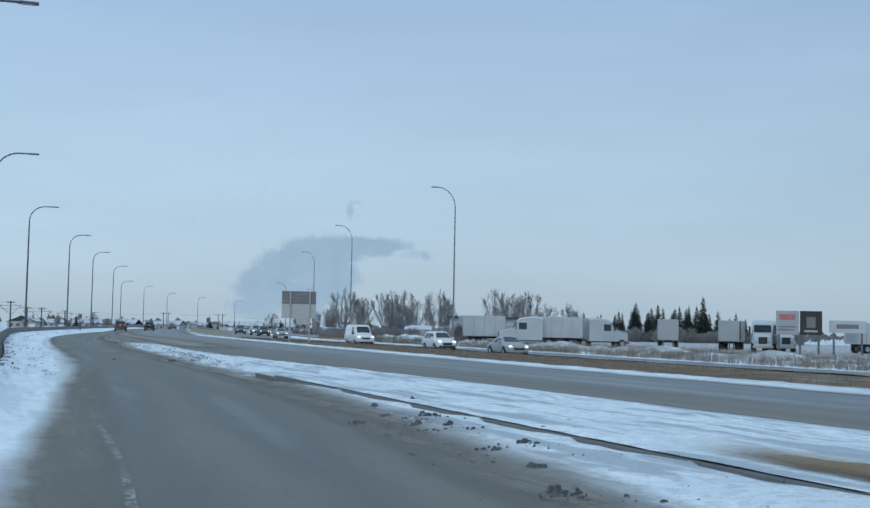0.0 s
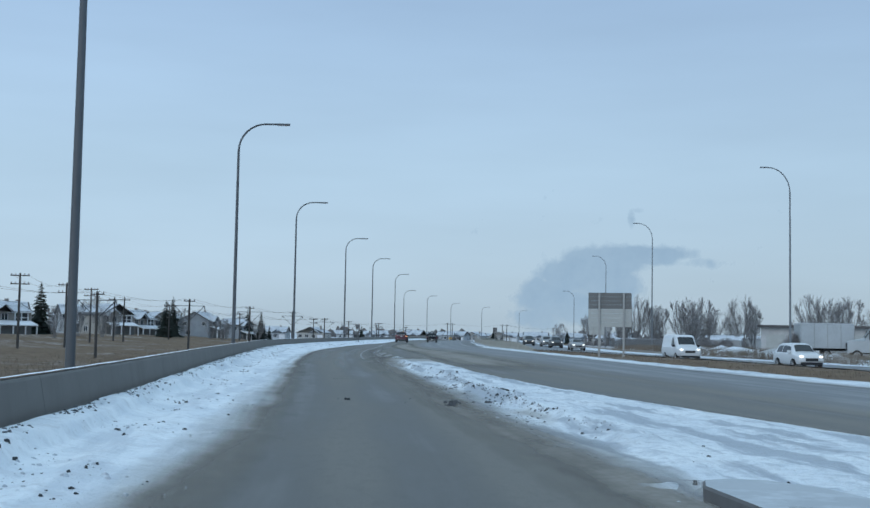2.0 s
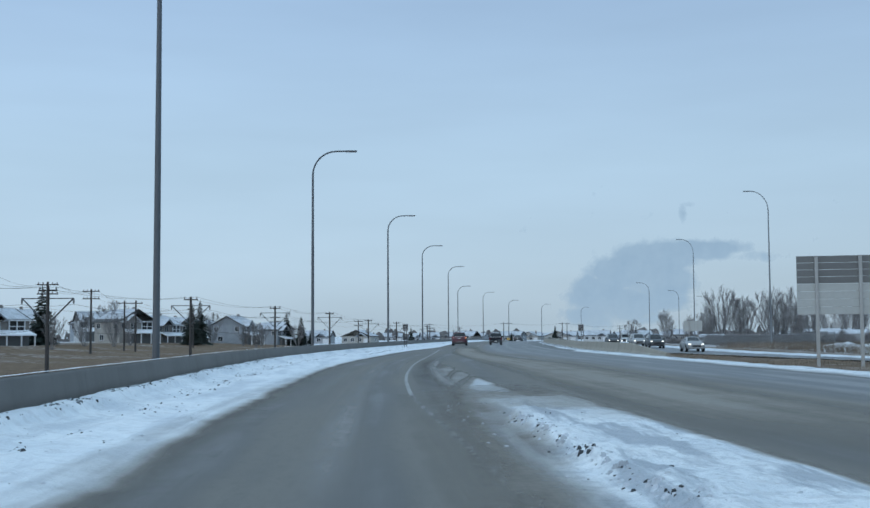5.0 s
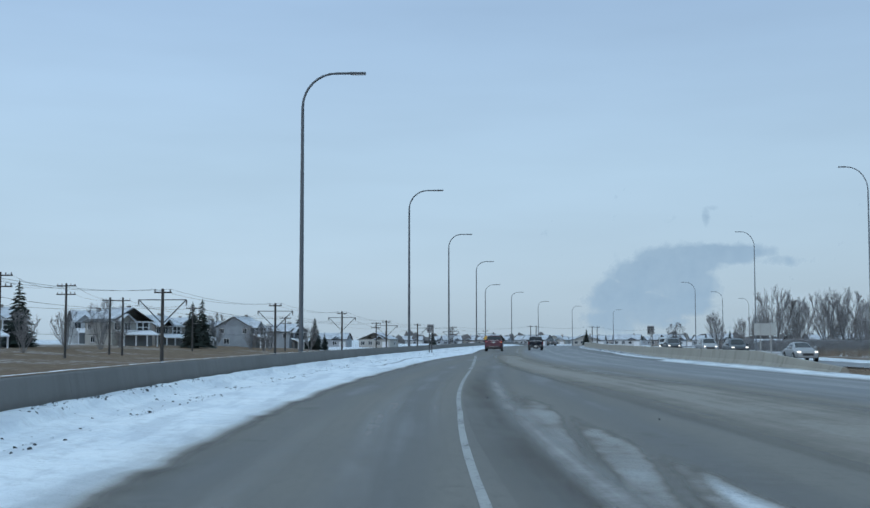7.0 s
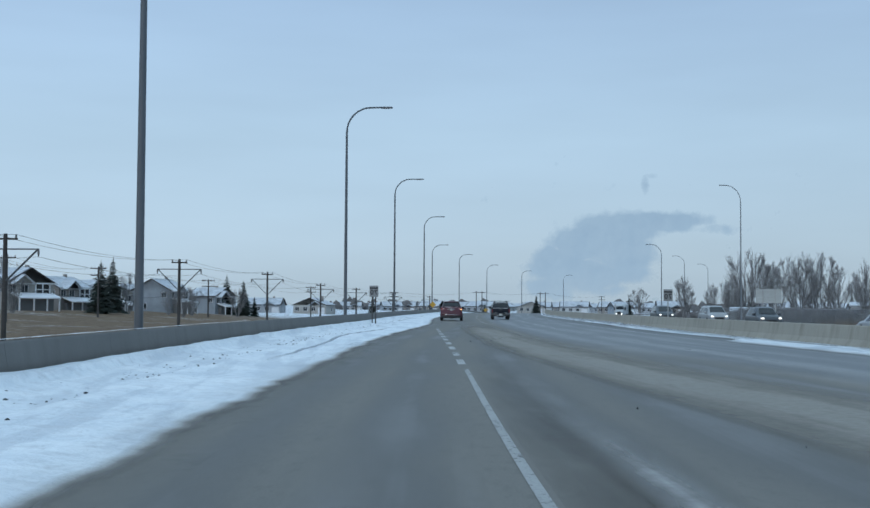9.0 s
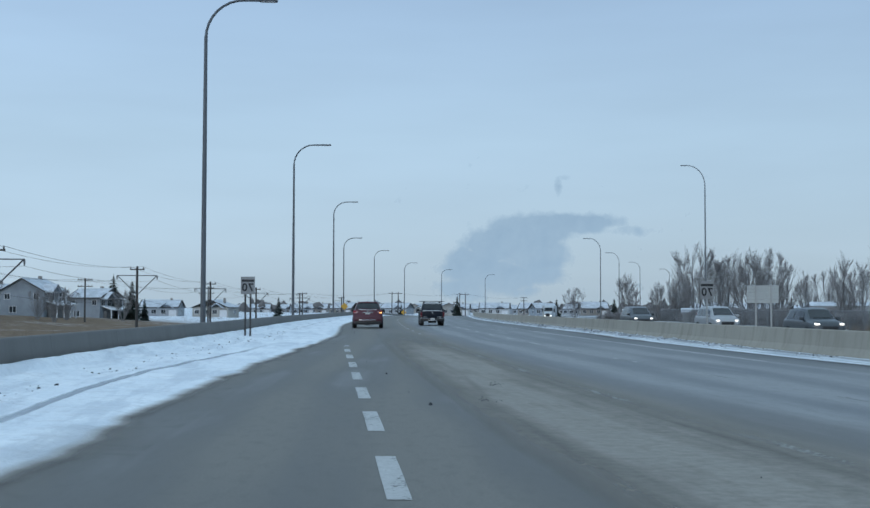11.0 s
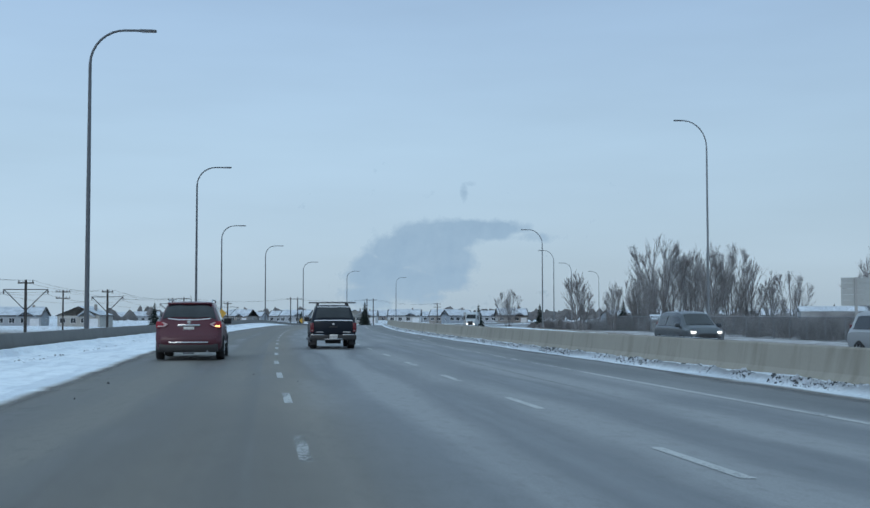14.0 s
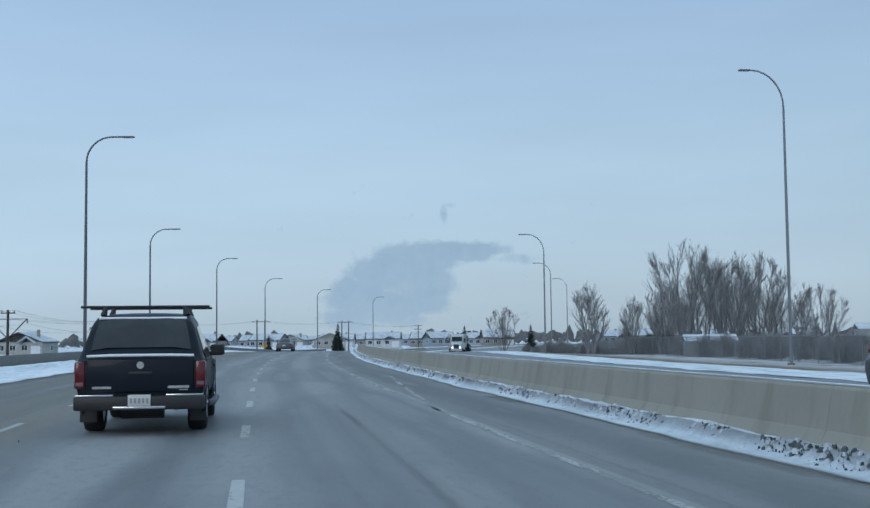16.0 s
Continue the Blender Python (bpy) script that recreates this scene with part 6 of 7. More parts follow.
def semi_trailer(m, length, label, mat, dark_end=False):
    root = thing("semi_trailer", m, label, "trailer", "parked trailers")
    bm = bmesh.new()
    box(bm, -1.28, 1.28, 0, length, 1.1, 3.75, 0.04)
    body = part("box_body", bm, mat, root)
    n = int(length / 1.2)
    for k in range(n + 1):
        for sx in (-1.3, 1.3):
            bm = bmesh.new()
            box(bm, sx - 0.015, sx + 0.015, length * k / n - 0.03, length * k / n + 0.03, 1.2, 3.7)
            part("rib", bm, M_OFFWHITE, body)
    bm = bmesh.new()
    box(bm, -1.0, 1.0, -0.012, 0.0 if not dark_end else 0.02, 1.3, 3.6)
    part("end_panel", bm, M_BLACK if dark_end else M_OFFWHITE, body)
    bm = bmesh.new()
    box(bm, -0.5, 0.5, 0.3, length - 0.5, 0.85, 1.14)
    part("chassis", bm, M_BLACK, root)
    add_wheels(root, [(sx, yy, 0.5, 0 if sx > 0 else 180) for sx in (-1.0, 1.0) for yy in (1.4, 2.7)], BIG_WHEEL)
    for sx in (-0.6, 0.6):
        bm = bmesh.new()
        box(bm, sx - 0.08, sx + 0.08, length - 2.6, length - 2.4, 0.02, 0.9)
        part("landing_leg", bm, M_STEEL, root)
    return root


def tractor(m, label, lights=False, group="parked trucks", mat=None):
    """A long-nosed lorry cab; it points along +y."""
    mat = mat or M_WHITE
    root = thing("truck", m, label, "truck", group)
    secs = [(-2.6, 1.2, 3.6, 1.15), (-1.2, 1.22, 3.75, 1.2), (0.2, 1.22, 3.55, 1.2), (0.55, 1.2, 3.2, 1.18), (1.15, 1.15, 2.25, 1.1), (2.6, 1.0, 1.95, 0.85), (2.9, 0.95, 1.8, 0.8)]
    bm = bmesh.new()
    rows = []
    for y, w, top, wt in secs:
        rows.append([(-w, y, 0.75), (-w, y, min(top, 2.0)), (-wt, y, top - 0.15), (-wt * 0.8, y, top), (wt * 0.8, y, top), (wt, y, top - 0.15), (w, y, min(top, 2.0)), (w, y, 0.75)])
    g = sheet(bm, rows)
    bm.faces.new([v for v in g[0]])
    bm.faces.new([v for v in g[-1]][::-1])
    body = part("cab", bm, mat, root, smooth=True)
    bm = bmesh.new()
    vs = [bm.verts.new(p) for p in ((-1.0, 1.2, 2.35), (1.0, 1.2, 2.35), (1.0, 0.6, 3.2), (-1.0, 0.6, 3.2))]
    bm.faces.new(vs)
    bmesh.ops.solidify(bm, geom=bm.faces[:], thickness=-0.03)
    part("windscreen", bm, M_PANE, body)
    for sx in (-1, 1):
        bm = bmesh.new()
        box(bm, sx * 1.225 - 0.01, sx * 1.225 + 0.01, -0.6, 0.4, 2.1, 2.95)
        part("side_window", bm, M_PANE, body)
        bm = bmesh.new()
        box(bm, sx * 1.5 - 0.12, sx * 1.5 + 0.12, 0.75, 0.85, 2.1, 3.0, 0.02)
        part("mirror", bm, M_BLACK, body)
        bm = bmesh.new()
        box(bm, sx * 0.72 - 0.16, sx * 0.72 + 0.16, 2.88, 2.95, 1.0, 1.3, 0.03)
        part("headlight", bm, M_HEADLIGHT if lights else M_OFFWHITE, body)
    bm = bmesh.new()
    box(bm, -0.5, 0.5, 2.88, 2.96, 0.95, 1.75, 0.03)
    part("grille", bm, M_BLACK, body)
    bm = bmesh.new()
    box(bm, -1.15, 1.15, 2.9, 3.15, 0.45, 0.8, 0.05)
    part("bumper", bm, M_OFFWHITE, root)
    bm = bmesh.new()
    box(bm, -0.45, 0.45, -5.4, 2.6, 0.6, 0.9)
    part("chassis", bm, M_BLACK, root)
    add_wheels(root, [(sx, yy, 0.5, 0 if sx > 0 else 180) for sx in (-1.0, 1.0) for yy in (2.0, -3.4, -4.7)], BIG_WHEEL)
    return root


M_HEADLIGHT = glow("lit_headlight", (1.0, 0.97, 0.9), 1.6)


def build_yard():
    def at(x, y, turn):
        return pose(x, y, level(x, y), 0, 0, turn)

    semi_trailer(at(19.2, 153.5, -84), 5.6, "white semi-trailer parked behind scrub and snow", M_WHITE)
    tractor(at(26.6, 150.5, 84), "white long-nosed lorry cab parked before a trailer")
    semi_trailer(at(34.6, 151.5, 84), 6.6, "white box trailer with a dark end panel", M_WHITE, True)
    semi_trailer(at(36.2, 155, 20), 4.0, "short off-white trailer standing end-on", M_OFFWHITE)
    tractor(at(38.0, 153, -80), "white lorry cab with its nose toward the yard")
    semi_trailer(at(45.0, 148, -17), 4.0, "off-white trailer standing with its end to the road", M_OFFWHITE)
    semi_trailer(at(52.6, 147, -20), 6.0, "grey-white trailer among parked trucks", M_OFFWHITE)
    tractor(at(53.9, 139, 160), "white lorry cab facing the road behind snow heaps")
    tractor(at(56.6, 140, 170), "pale lorry cab parked beside another cab")
    semi_trailer(at(54.2, 150, -22), 7.0, "tall off-white trailer with a dark rim", M_OFFWHITE, True)
    semi_trailer(at(66.0, 141, -75), 6.0, "white trailer near the advertising sign", M_WHITE)
    semi_trailer(at(71.0, 146, -40), 7.0, "white trailer at the edge of the yard", M_OFFWHITE)

    def hoarding(x, y, turn, panels, z0, z1, label, legs):
        g = level(x, y)
        root = thing("advertising_board", pose(x, y, g, 0, 0, turn), label, "billboard")
        for px in legs:
            bm = bmesh.new()
            box(bm, px - 0.12, px + 0.12, 0, 0.25, -0.4, z0 - g + 0.3)
            part("post", bm, M_STEEL_DK, root)
        for xa, xb, mat, marks in panels:
            bm = bmesh.new()
            box(bm, xa, xb, -0.1, 0.1, z0 - g, z1 - g, 0.02)
            p = part("panel", bm, mat, root)
            for a, b, c, d, mm in marks:
                bm = bmesh.new()
                box(bm, xa + (xb - xa) * a, xa + (xb - xa) * b, -0.115, -0.102, z0 - g + (z1 - z0) * c, z0 - g + (z1 - z0) * d)
                part("mark", bm, mm, p, "printed shape")
        return root

    red = plain("faded_red_print", (0.42, 0.16, 0.15), 0.6)
    hoarding(55.0, 130.5, -24, [(-2.6, -0.1, M_OFFWHITE, [(0.15, 0.85, 0.62, 0.86, red), (0.1, 0.9, 0.3, 0.36, M_BACK), (0.1, 0.8, 0.18, 0.24, M_BACK)]),
                                (0.0, 2.4, M_BLACK, [(0.3, 0.7, 0.3, 0.75, M_BACK), (0.2, 0.8, 0.12, 0.2, M_OFFWHITE)])], 1.6, 4.3, "two-panel advertising board, one white and one black", (-2.3, 0.0, 2.0))
    hoarding(60.4, 130, -26, [(-2.0, 2.0, M_WHITE, [(0.2, 0.8, 0.35, 0.7, M_BACK)])], 1.9, 3.3, "white sign with a row of dark bars", (-1.5, 1.5))
    # long low building behind the trees
    root = thing("warehouse", pose(46, 268, level(46, 268), 0, 0, -12), "long low pale warehouse with a dark flat roof edge", "building")
    bm = bmesh.new()
    box(bm, -15, 8, 0, 16, -0.3, 4.8)
    part("wall", bm, M_SIDING[2], root)
    bm = bmesh.new()
    box(bm, -15.6, 8.6, -1.2, 16.6, 4.81, 5.3)
    part("roof", bm, M_ROOF, root)
    for k in range(4):
        bm = bmesh.new()
        box(bm, -14 + 5.6 * k, -10.4 + 5.6 * k, -0.06, -0.003, 0.0, 3.4)
        part("loading_door", bm, M_OFFWHITE if k % 3 else M_BACK2, root)
    # small white shed and cabin near the road
    for x, y, w, h, t, lb in ((22.8, 257, 5.5, 2.6, -10, "small white cabin behind a fence"), (5.5, 330, 5.0, 2.0, -8, "low white shed behind a chain-link fence"), (60, 300, 9, 3.6, -20, "pale shed among leafless trees"), (34, 345, 14, 3.2, -12, "low dark shed behind leafless trees")):
        root = thing("shed", pose(x, y, level(x, y), 0, 0, t), lb, "shed")
        bm = bmesh.new()
        box(bm, -w / 2, w / 2, 0, 4, -0.2, h - 0.5)
        part("wall", bm, M_OFFWHITE, root)
        bm = bmesh.new()
        gable(bm, w, 4, h - 0.5, 0.6, 0.2, 0.1, yc=2)
        part("roof", bm, M_ROOFSNOW, root)
        bm = bmesh.new()
        box(bm, -w * 0.3, -w * 0.14, -0.05, 0.0, 0, min(1.9, h - 0.9))
        part("door", bm, M_BACK2, root)
    # heaps of old snow and weeds before the yard
    rows, cov = [], []
    ys = np.arange(40, 235, 1.5)
    for y in ys:
        row = []
        for j in range(9):
            x = RL(y) + 27 + j * 1.6
            e = min(j, 8 - j) / 4
            hgt = 0.5 + 0.9 * noise.noise((x * 0.25, y * 0.25, 2)) + 0.5 * noise.noise((x * 0.9, y * 0.9, 5))
            row.append((x, y, level(x, y) - 0.08 + max(0.0, hgt) * min(1, e * 1.2)))
            cov.append(0.5 + 0.4 * noise.noise((x * 0.2, y * 0.2, 9)))
        rows.append(row)
    bm = bmesh.new()
    sheet(bm, rows)
    ob = part("snow_heaps", bm, M_SNOW_GRASS)
    at_ = ob.data.attributes.new("cover", "FLOAT", "POINT")
    at_.data.foreach_set("value", cov)
    tagged(ob, "uneven heaps of old snow with weeds showing through", "snow", kind="stuff")


build_yard()


# ---- dry weeds ----
def weeds(name, count, spot, h, mat, label):
    r = random.Random(count)
    verts, faces = [], []
    for _ in range(count):
        x, y = spot(r)
        z = level(x, y)
        for _ in range(4):
            a, hh = r.uniform(0, 6.28), h * r.uniform(0.4, 1.0)
            px, py = x + r.gauss(0, 0.12), y + r.gauss(0, 0.12)
            b = len(verts)
            verts += [(px - 0.012 * math.sin(a), py + 0.012 * math.cos(a), z - 0.03), (px + 0.012 * math.sin(a), py - 0.012 * math.cos(a), z - 0.03), (px + math.cos(a) * hh * 0.4, py + math.sin(a) * hh * 0.4, z + hh)]
            faces.append((b, b + 1, b + 2))
    me = bpy.data.meshes.new(name)
    me.from_pydata(verts, [], faces)
    me.materials.append(mat)
    tagged(new(name, me), label, "grass", kind="stuff")


M_STRAW = plain("dry_straw", (0.19, 0.156, 0.124), 0.95, 0, 0.35, 0.4)


def median_weed(r):
    y = r.uniform(20, 150)
    return RL(y) + r.uniform(2.2, max(3.0, ON(y) - 1.8)), y


def field_weed(r):
    y = r.uniform(20, 300)
    return LB(y) - 0.8 - abs(r.gauss(0, 14)), y


def heap_weed(r):
    y = r.uniform(40, 230)
    return RL(y) + r.uniform(26, 40), y


weeds("grass_median", 2200, median_weed, 0.1, M_STRAW, "short dry grass on the median")
weeds("grass_field", 16000, field_weed, 0.3, M_STRAW, "dry brown grass on the field")
weeds("weeds_heaps", 14000, heap_weed, 1.05, M_STRAW, "tall dry weeds among snow heaps")


# ---- far woods on the horizon ----
def far_woods():
    r = random.Random(77)
    verts, faces = [], []
    for ring, (dist, n) in enumerate(((760, 900), (1150, 900), (1700, 800))):
        for k in range(n):
            a = radians(-75 + 150 * (k + r.random()) / n)
            d = dist * r.uniform(0.93, 1.1)
            x, y = -10 + d * math.sin(a), 60 + d * math.cos(a)
            if noise.noise((a * 9, ring * 3.0, 0)) < -0.1:
                continue
            h, w = r.uniform(3, 8.5), r.uniform(2.0, 5.5)
            z = -2.2
            b = len(verts)
            m = 7
            for j in range(m):
                t = math.pi * j / (m - 1)
                verts.append((x - math.cos(t) * w * r.uniform(0.75, 1.1), y, z + math.sin(t) * h * r.uniform(0.75, 1.15)))
            verts.append((x, y - w * 0.6, z + h * 0.5))
            faces += [(b + j, b + j + 1, b + m) for j in range(m - 1)]
    me = bpy.data.meshes.new("far_woods")
    me.from_pydata(verts, [], faces)
    me.materials.append(plain("far_bare_woods", (0.13, 0.125, 0.125), 1.0, 0, 0.25, 0.1))
    tagged(new("far_woods", me), "low belts of bare trees on the horizon", "woods", kind="stuff")


far_woods()


# ---- vehicles ----
M_RED = paint("deep_red_paint", (0.075, 0.007, 0.018), 0.34, (0.085, 0.055, 0.066), 0.55, 0.34)
M_NAVY = paint("dark_slate_paint", (0.006, 0.010, 0.018), 0.5, (0.018, 0.023, 0.032), 0.2, 0.16)
M_GREY_CAR = paint("dark_grey_paint", (0.034, 0.043, 0.052), 0.34, (0.1, 0.105, 0.112), 0.4)
M_WHITE_CAR = paint("white_paint", (0.66, 0.68, 0.7), 0.3, (0.3, 0.29, 0.28), 0.5)
M_SILVER_CAR = paint("silver_paint", (0.3, 0.315, 0.33), 0.35, (0.2, 0.2, 0.19), 0.5)
M_GLASS = glass_dark("tinted_glass")
M_CHROME = plain("dull_chrome", (0.55, 0.56, 0.57), 0.22, 0.9, 0.1, 5.0)
M_TAIL = Mat("red_lamp_glass", 0.15).base((0.11, 0.01, 0.016)).m
M_TAIL_W = plain("clear_lamp_glass", (0.55, 0.42, 0.42), 0.2)
M_LAMP_DULL = plain("grimy_lamp_glass", (0.2, 0.12, 0.12), 0.3)
M_TAIL_RED = Mat("bright_red_lamp_glass", 0.2).base((0.3, 0.022, 0.035)).m
M_AMBER = glow("lit_turn_signal", (1.0, 0.5, 0.16), 3.0)
M_PLATE = plain("pale_number_plate", (0.6, 0.6, 0.58), 0.5)
M_BARS = plain("plate_bars", (0.3, 0.3, 0.32), 0.6)
CAR_WHEEL = wheel_mesh(0.36, 0.24, 28)
TRUCK_WHEEL = wheel_mesh(0.39, 0.27, 28)


class Shell:
    """A car body lofted along y, the tail at 0. Sections: y, underside, belt and top levels, half widths at sill, belt and roof."""

    def __init__(self, secs):
        self.s = np.array(secs, float)

    def at(self, y):
        return [float(np.interp(y, self.s[:, 0], self.s[:, k])) for k in range(1, 7)]

    def ring(self, y):
        zb, zm, zt, ws, wm, wt = self.at(y)
        zm = min(zm, zt - 0.05)
        half = [(ws * 0.72, zb), (ws * 0.95, zb + 0.05), (ws, zb + 0.16), (wm * 1.0, zb + (zm - zb) * 0.62), (wm * 0.985, zm - 0.03), (wm * 0.955, zm),
                (wt + (wm * 0.955 - wt) * 0.45, zm + (zt - 0.09 - zm) * 0.55), (wt, zt - 0.09), (wt * 0.93, zt - 0.03), (wt * 0.72, zt), (wt * 0.3, zt + 0.012)]
        return half

    def mesh(self, fine=0.12):
        ys = sorted(set([float(v) for v in self.s[:, 0]] + [float(v) for v in np.arange(self.s[0, 0] + 0.4, self.s[-1, 0] - 0.4, fine * 2)]))
        bm = bmesh.new()
        rings = []
        for y in ys:
            half = self.ring(y)
            pts = [(-x, y, z) for x, z in half] + [(x, y, z) for x, z in half[::-1]]
            rings.append([bm.verts.new(p) for p in pts])
        n = len(rings[0])
        for a, b in zip(rings, rings[1:]):
            for k in range(n):
                bm.faces.new((a[k], a[(k + 1) % n], b[(k + 1) % n], b[k]))
        bm.faces.new(rings[0][::-1])
        bm.faces.new(rings[-1])
        bmesh.ops.recalc_face_normals(bm, faces=bm.faces)
        return bm

    def side(self, y, v, sx, out=0.012):
        """A place on the glasshouse's side: v from belt (0) to roof (1)."""
        half = self.ring(y)
        (xa, za), (xm, zm), (xb, zb) = half[5], half[6], half[7]
        if v < 0.55:
            t = v / 0.55
            x, z = xa + (xm - xa) * t, za + (zm - za) * t
        else:
            t = (v - 0.55) / 0.45
            x, z = xm + (xb - xm) * t, zm + (zb - zm) * t
        return Vector((sx * (x + out), y, z + out * 0.35))

    def top(self, y, u, out=0.012, sg=-1):
        zb, zm, zt, ws, wm, wt = self.at(y)
        a = abs(u) / max(wt, 1e-3)
        drop = 0.0 if a < 0.72 else (a - 0.72) / 0.28 * 0.08
        return Vector((u, y + sg * out * 0.8, zt + 0.006 + out - drop))

    def body_x(self, y, z):
        half = self.ring(y)
        zs, xs = [p[1] for p in half], [p[0] for p in half]
        return float(np.interp(z, zs[1:9], xs[1:9]))


def patch(name, place, poly, material, parent, label="", steps=5):
    """A pane over a curved surface: poly is four corners (a, b) in the surface's own measures."""
    bm = bmesh.new()
    grid = []
    (a0, b0), (a1, b1), (a2, b2), (a3, b3) = poly
    for i in range(steps + 1):
        s = i / steps
        row = []
        for j in range(steps + 1):
            t = j / steps
            a = (a0 * (1 - t) + a1 * t) * (1 - s) + (a3 * (1 - t) + a2 * t) * s
            b = (b0 * (1 - t) + b1 * t) * (1 - s) + (b3 * (1 - t) + b2 * t) * s
            row.append(bm.verts.new(place(a, b)))
        grid.append(row)
    for i in range(steps):
        for j in range(steps):
            bm.faces.new((grid[i][j], grid[i][j + 1], grid[i + 1][j + 1], grid[i + 1][j])).smooth = True
    return part(name, bm, material, parent, label)


def slab(name, x0, x1, y0, y1, z0, z1, material, parent, label="", bevel=0.012):
    bm = bmesh.new()
    box(bm, x0, x1, y0, y1, z0, z1, bevel)
    return part(name, bm, material, parent, label, True)


def prism(name, pts, y0, y1, material, parent, label=""):
    """A flat shape in x and z, given a depth along y."""
    bm = bmesh.new()
    a = [bm.verts.new((x, y0, z)) for x, z in pts]
    b = [bm.verts.new((x, y1, z)) for x, z in pts]
    bm.faces.new(a)
    bm.faces.new(b[::-1])
    for k in range(len(pts)):
        bm.faces.new((a[k], b[k], b[(k + 1) % len(pts)], a[(k + 1) % len(pts)]))
    bmesh.ops.recalc_face_normals(bm, faces=bm.faces)
    return part(name, bm, material, parent, label)


def road_wheels(root, shell, ys, rad, meshes, wid, flare, mat):
    for y in ys:
        for sx in (-1, 1):
            x = shell.body_x(y, rad + 0.1)
            # arch not cut out: a black disc stands for the shaded opening, with a lip
            bm = bmesh.new()
            n, ring = 18, []
            for k in range(n + 1):
                a = math.pi * (k / n) * 1.16 - 0.08 * math.pi
                ring.append((math.cos(a) * (rad + 0.09), math.sin(a) * (rad + 0.09)))
            va = [bm.verts.new((sx * (x + 0.012), y + c, rad + s)) for c, s in ring]
            vb = [bm.verts.new((sx * (x - 0.2), y + c, rad + s)) for c, s in ring]
            cen = bm.verts.new((sx * (x + 0.012), y, rad - 0.02))
            for k in range(n):
                bm.faces.new((va[k], va[k + 1], cen))
                bm.faces.new((va[k], vb[k], vb[k + 1], va[k + 1]))
            part("wheel_arch", bm, M_BLACK, root)
            if flare:
                bm = bmesh.new()
                tube(bm, [(sx * (x + 0.015), y + c * 1.05, rad + s * 1.05) for c, s in ring], 0.045, 6)
                part("arch_flare", bm, mat, root, smooth=True)
            w = shared("wheel", meshes[0], root, pose(sx * (x - wid * 0.5 + 0.05), y, rad, 0, 0, 0 if sx > 0 else 180))
            rim = shared("rim", meshes[1], w, pose(0, 0, 0), "dull alloy rim")
            for k in range(5):
                a = 2 * math.pi * k / 5
                bm = bmesh.new()
                tube(bm, [(wid * 0.36, 0, 0), (wid * 0.42, math.cos(a) * rad * 0.6, math.sin(a) * rad * 0.6)], [0.035, 0.03], 5)
                part("spoke", bm, M_RIM, w)


def mirrors(body, shell, y, mat):
    for sx in (-1, 1):
        z = shell.at(y)[1] + 0.06
        x = shell.body_x(y, z)
        bm = bmesh.new()
        box(bm, sx * (x + 0.12) - 0.12, sx * (x + 0.12) + 0.12, y - 0.06, y + 0.1, z - 0.02, z + 0.17, 0.035)
        mi = part("wing_mirror", bm, mat, body, smooth=True)
        slab("mirror_glass", sx * (x + 0.12) - 0.09, sx * (x + 0.12) + 0.09, y - 0.068, y - 0.061, z + 0.01, z + 0.14, M_GLASS, mi, "", 0)


def number_plate(body, x, y, z, w=0.31, h=0.155, back=True):
    d = -0.015 if back else 0.015
    p = slab("number_plate", x - w / 2, x + w / 2, min(y, y + d), max(y, y + d), z, z + h, M_PLATE, body, "pale plate with unreadable bars", 0.003)
    for k in range(5):
        xx = x - w * 0.36 + k * w * 0.18
        slab("bar", xx - 0.016, xx + 0.016, min(y + d, y + d * 1.3), max(y + d, y + d * 1.3), z + 0.035, z + 0.105, M_BARS, p, "", 0)


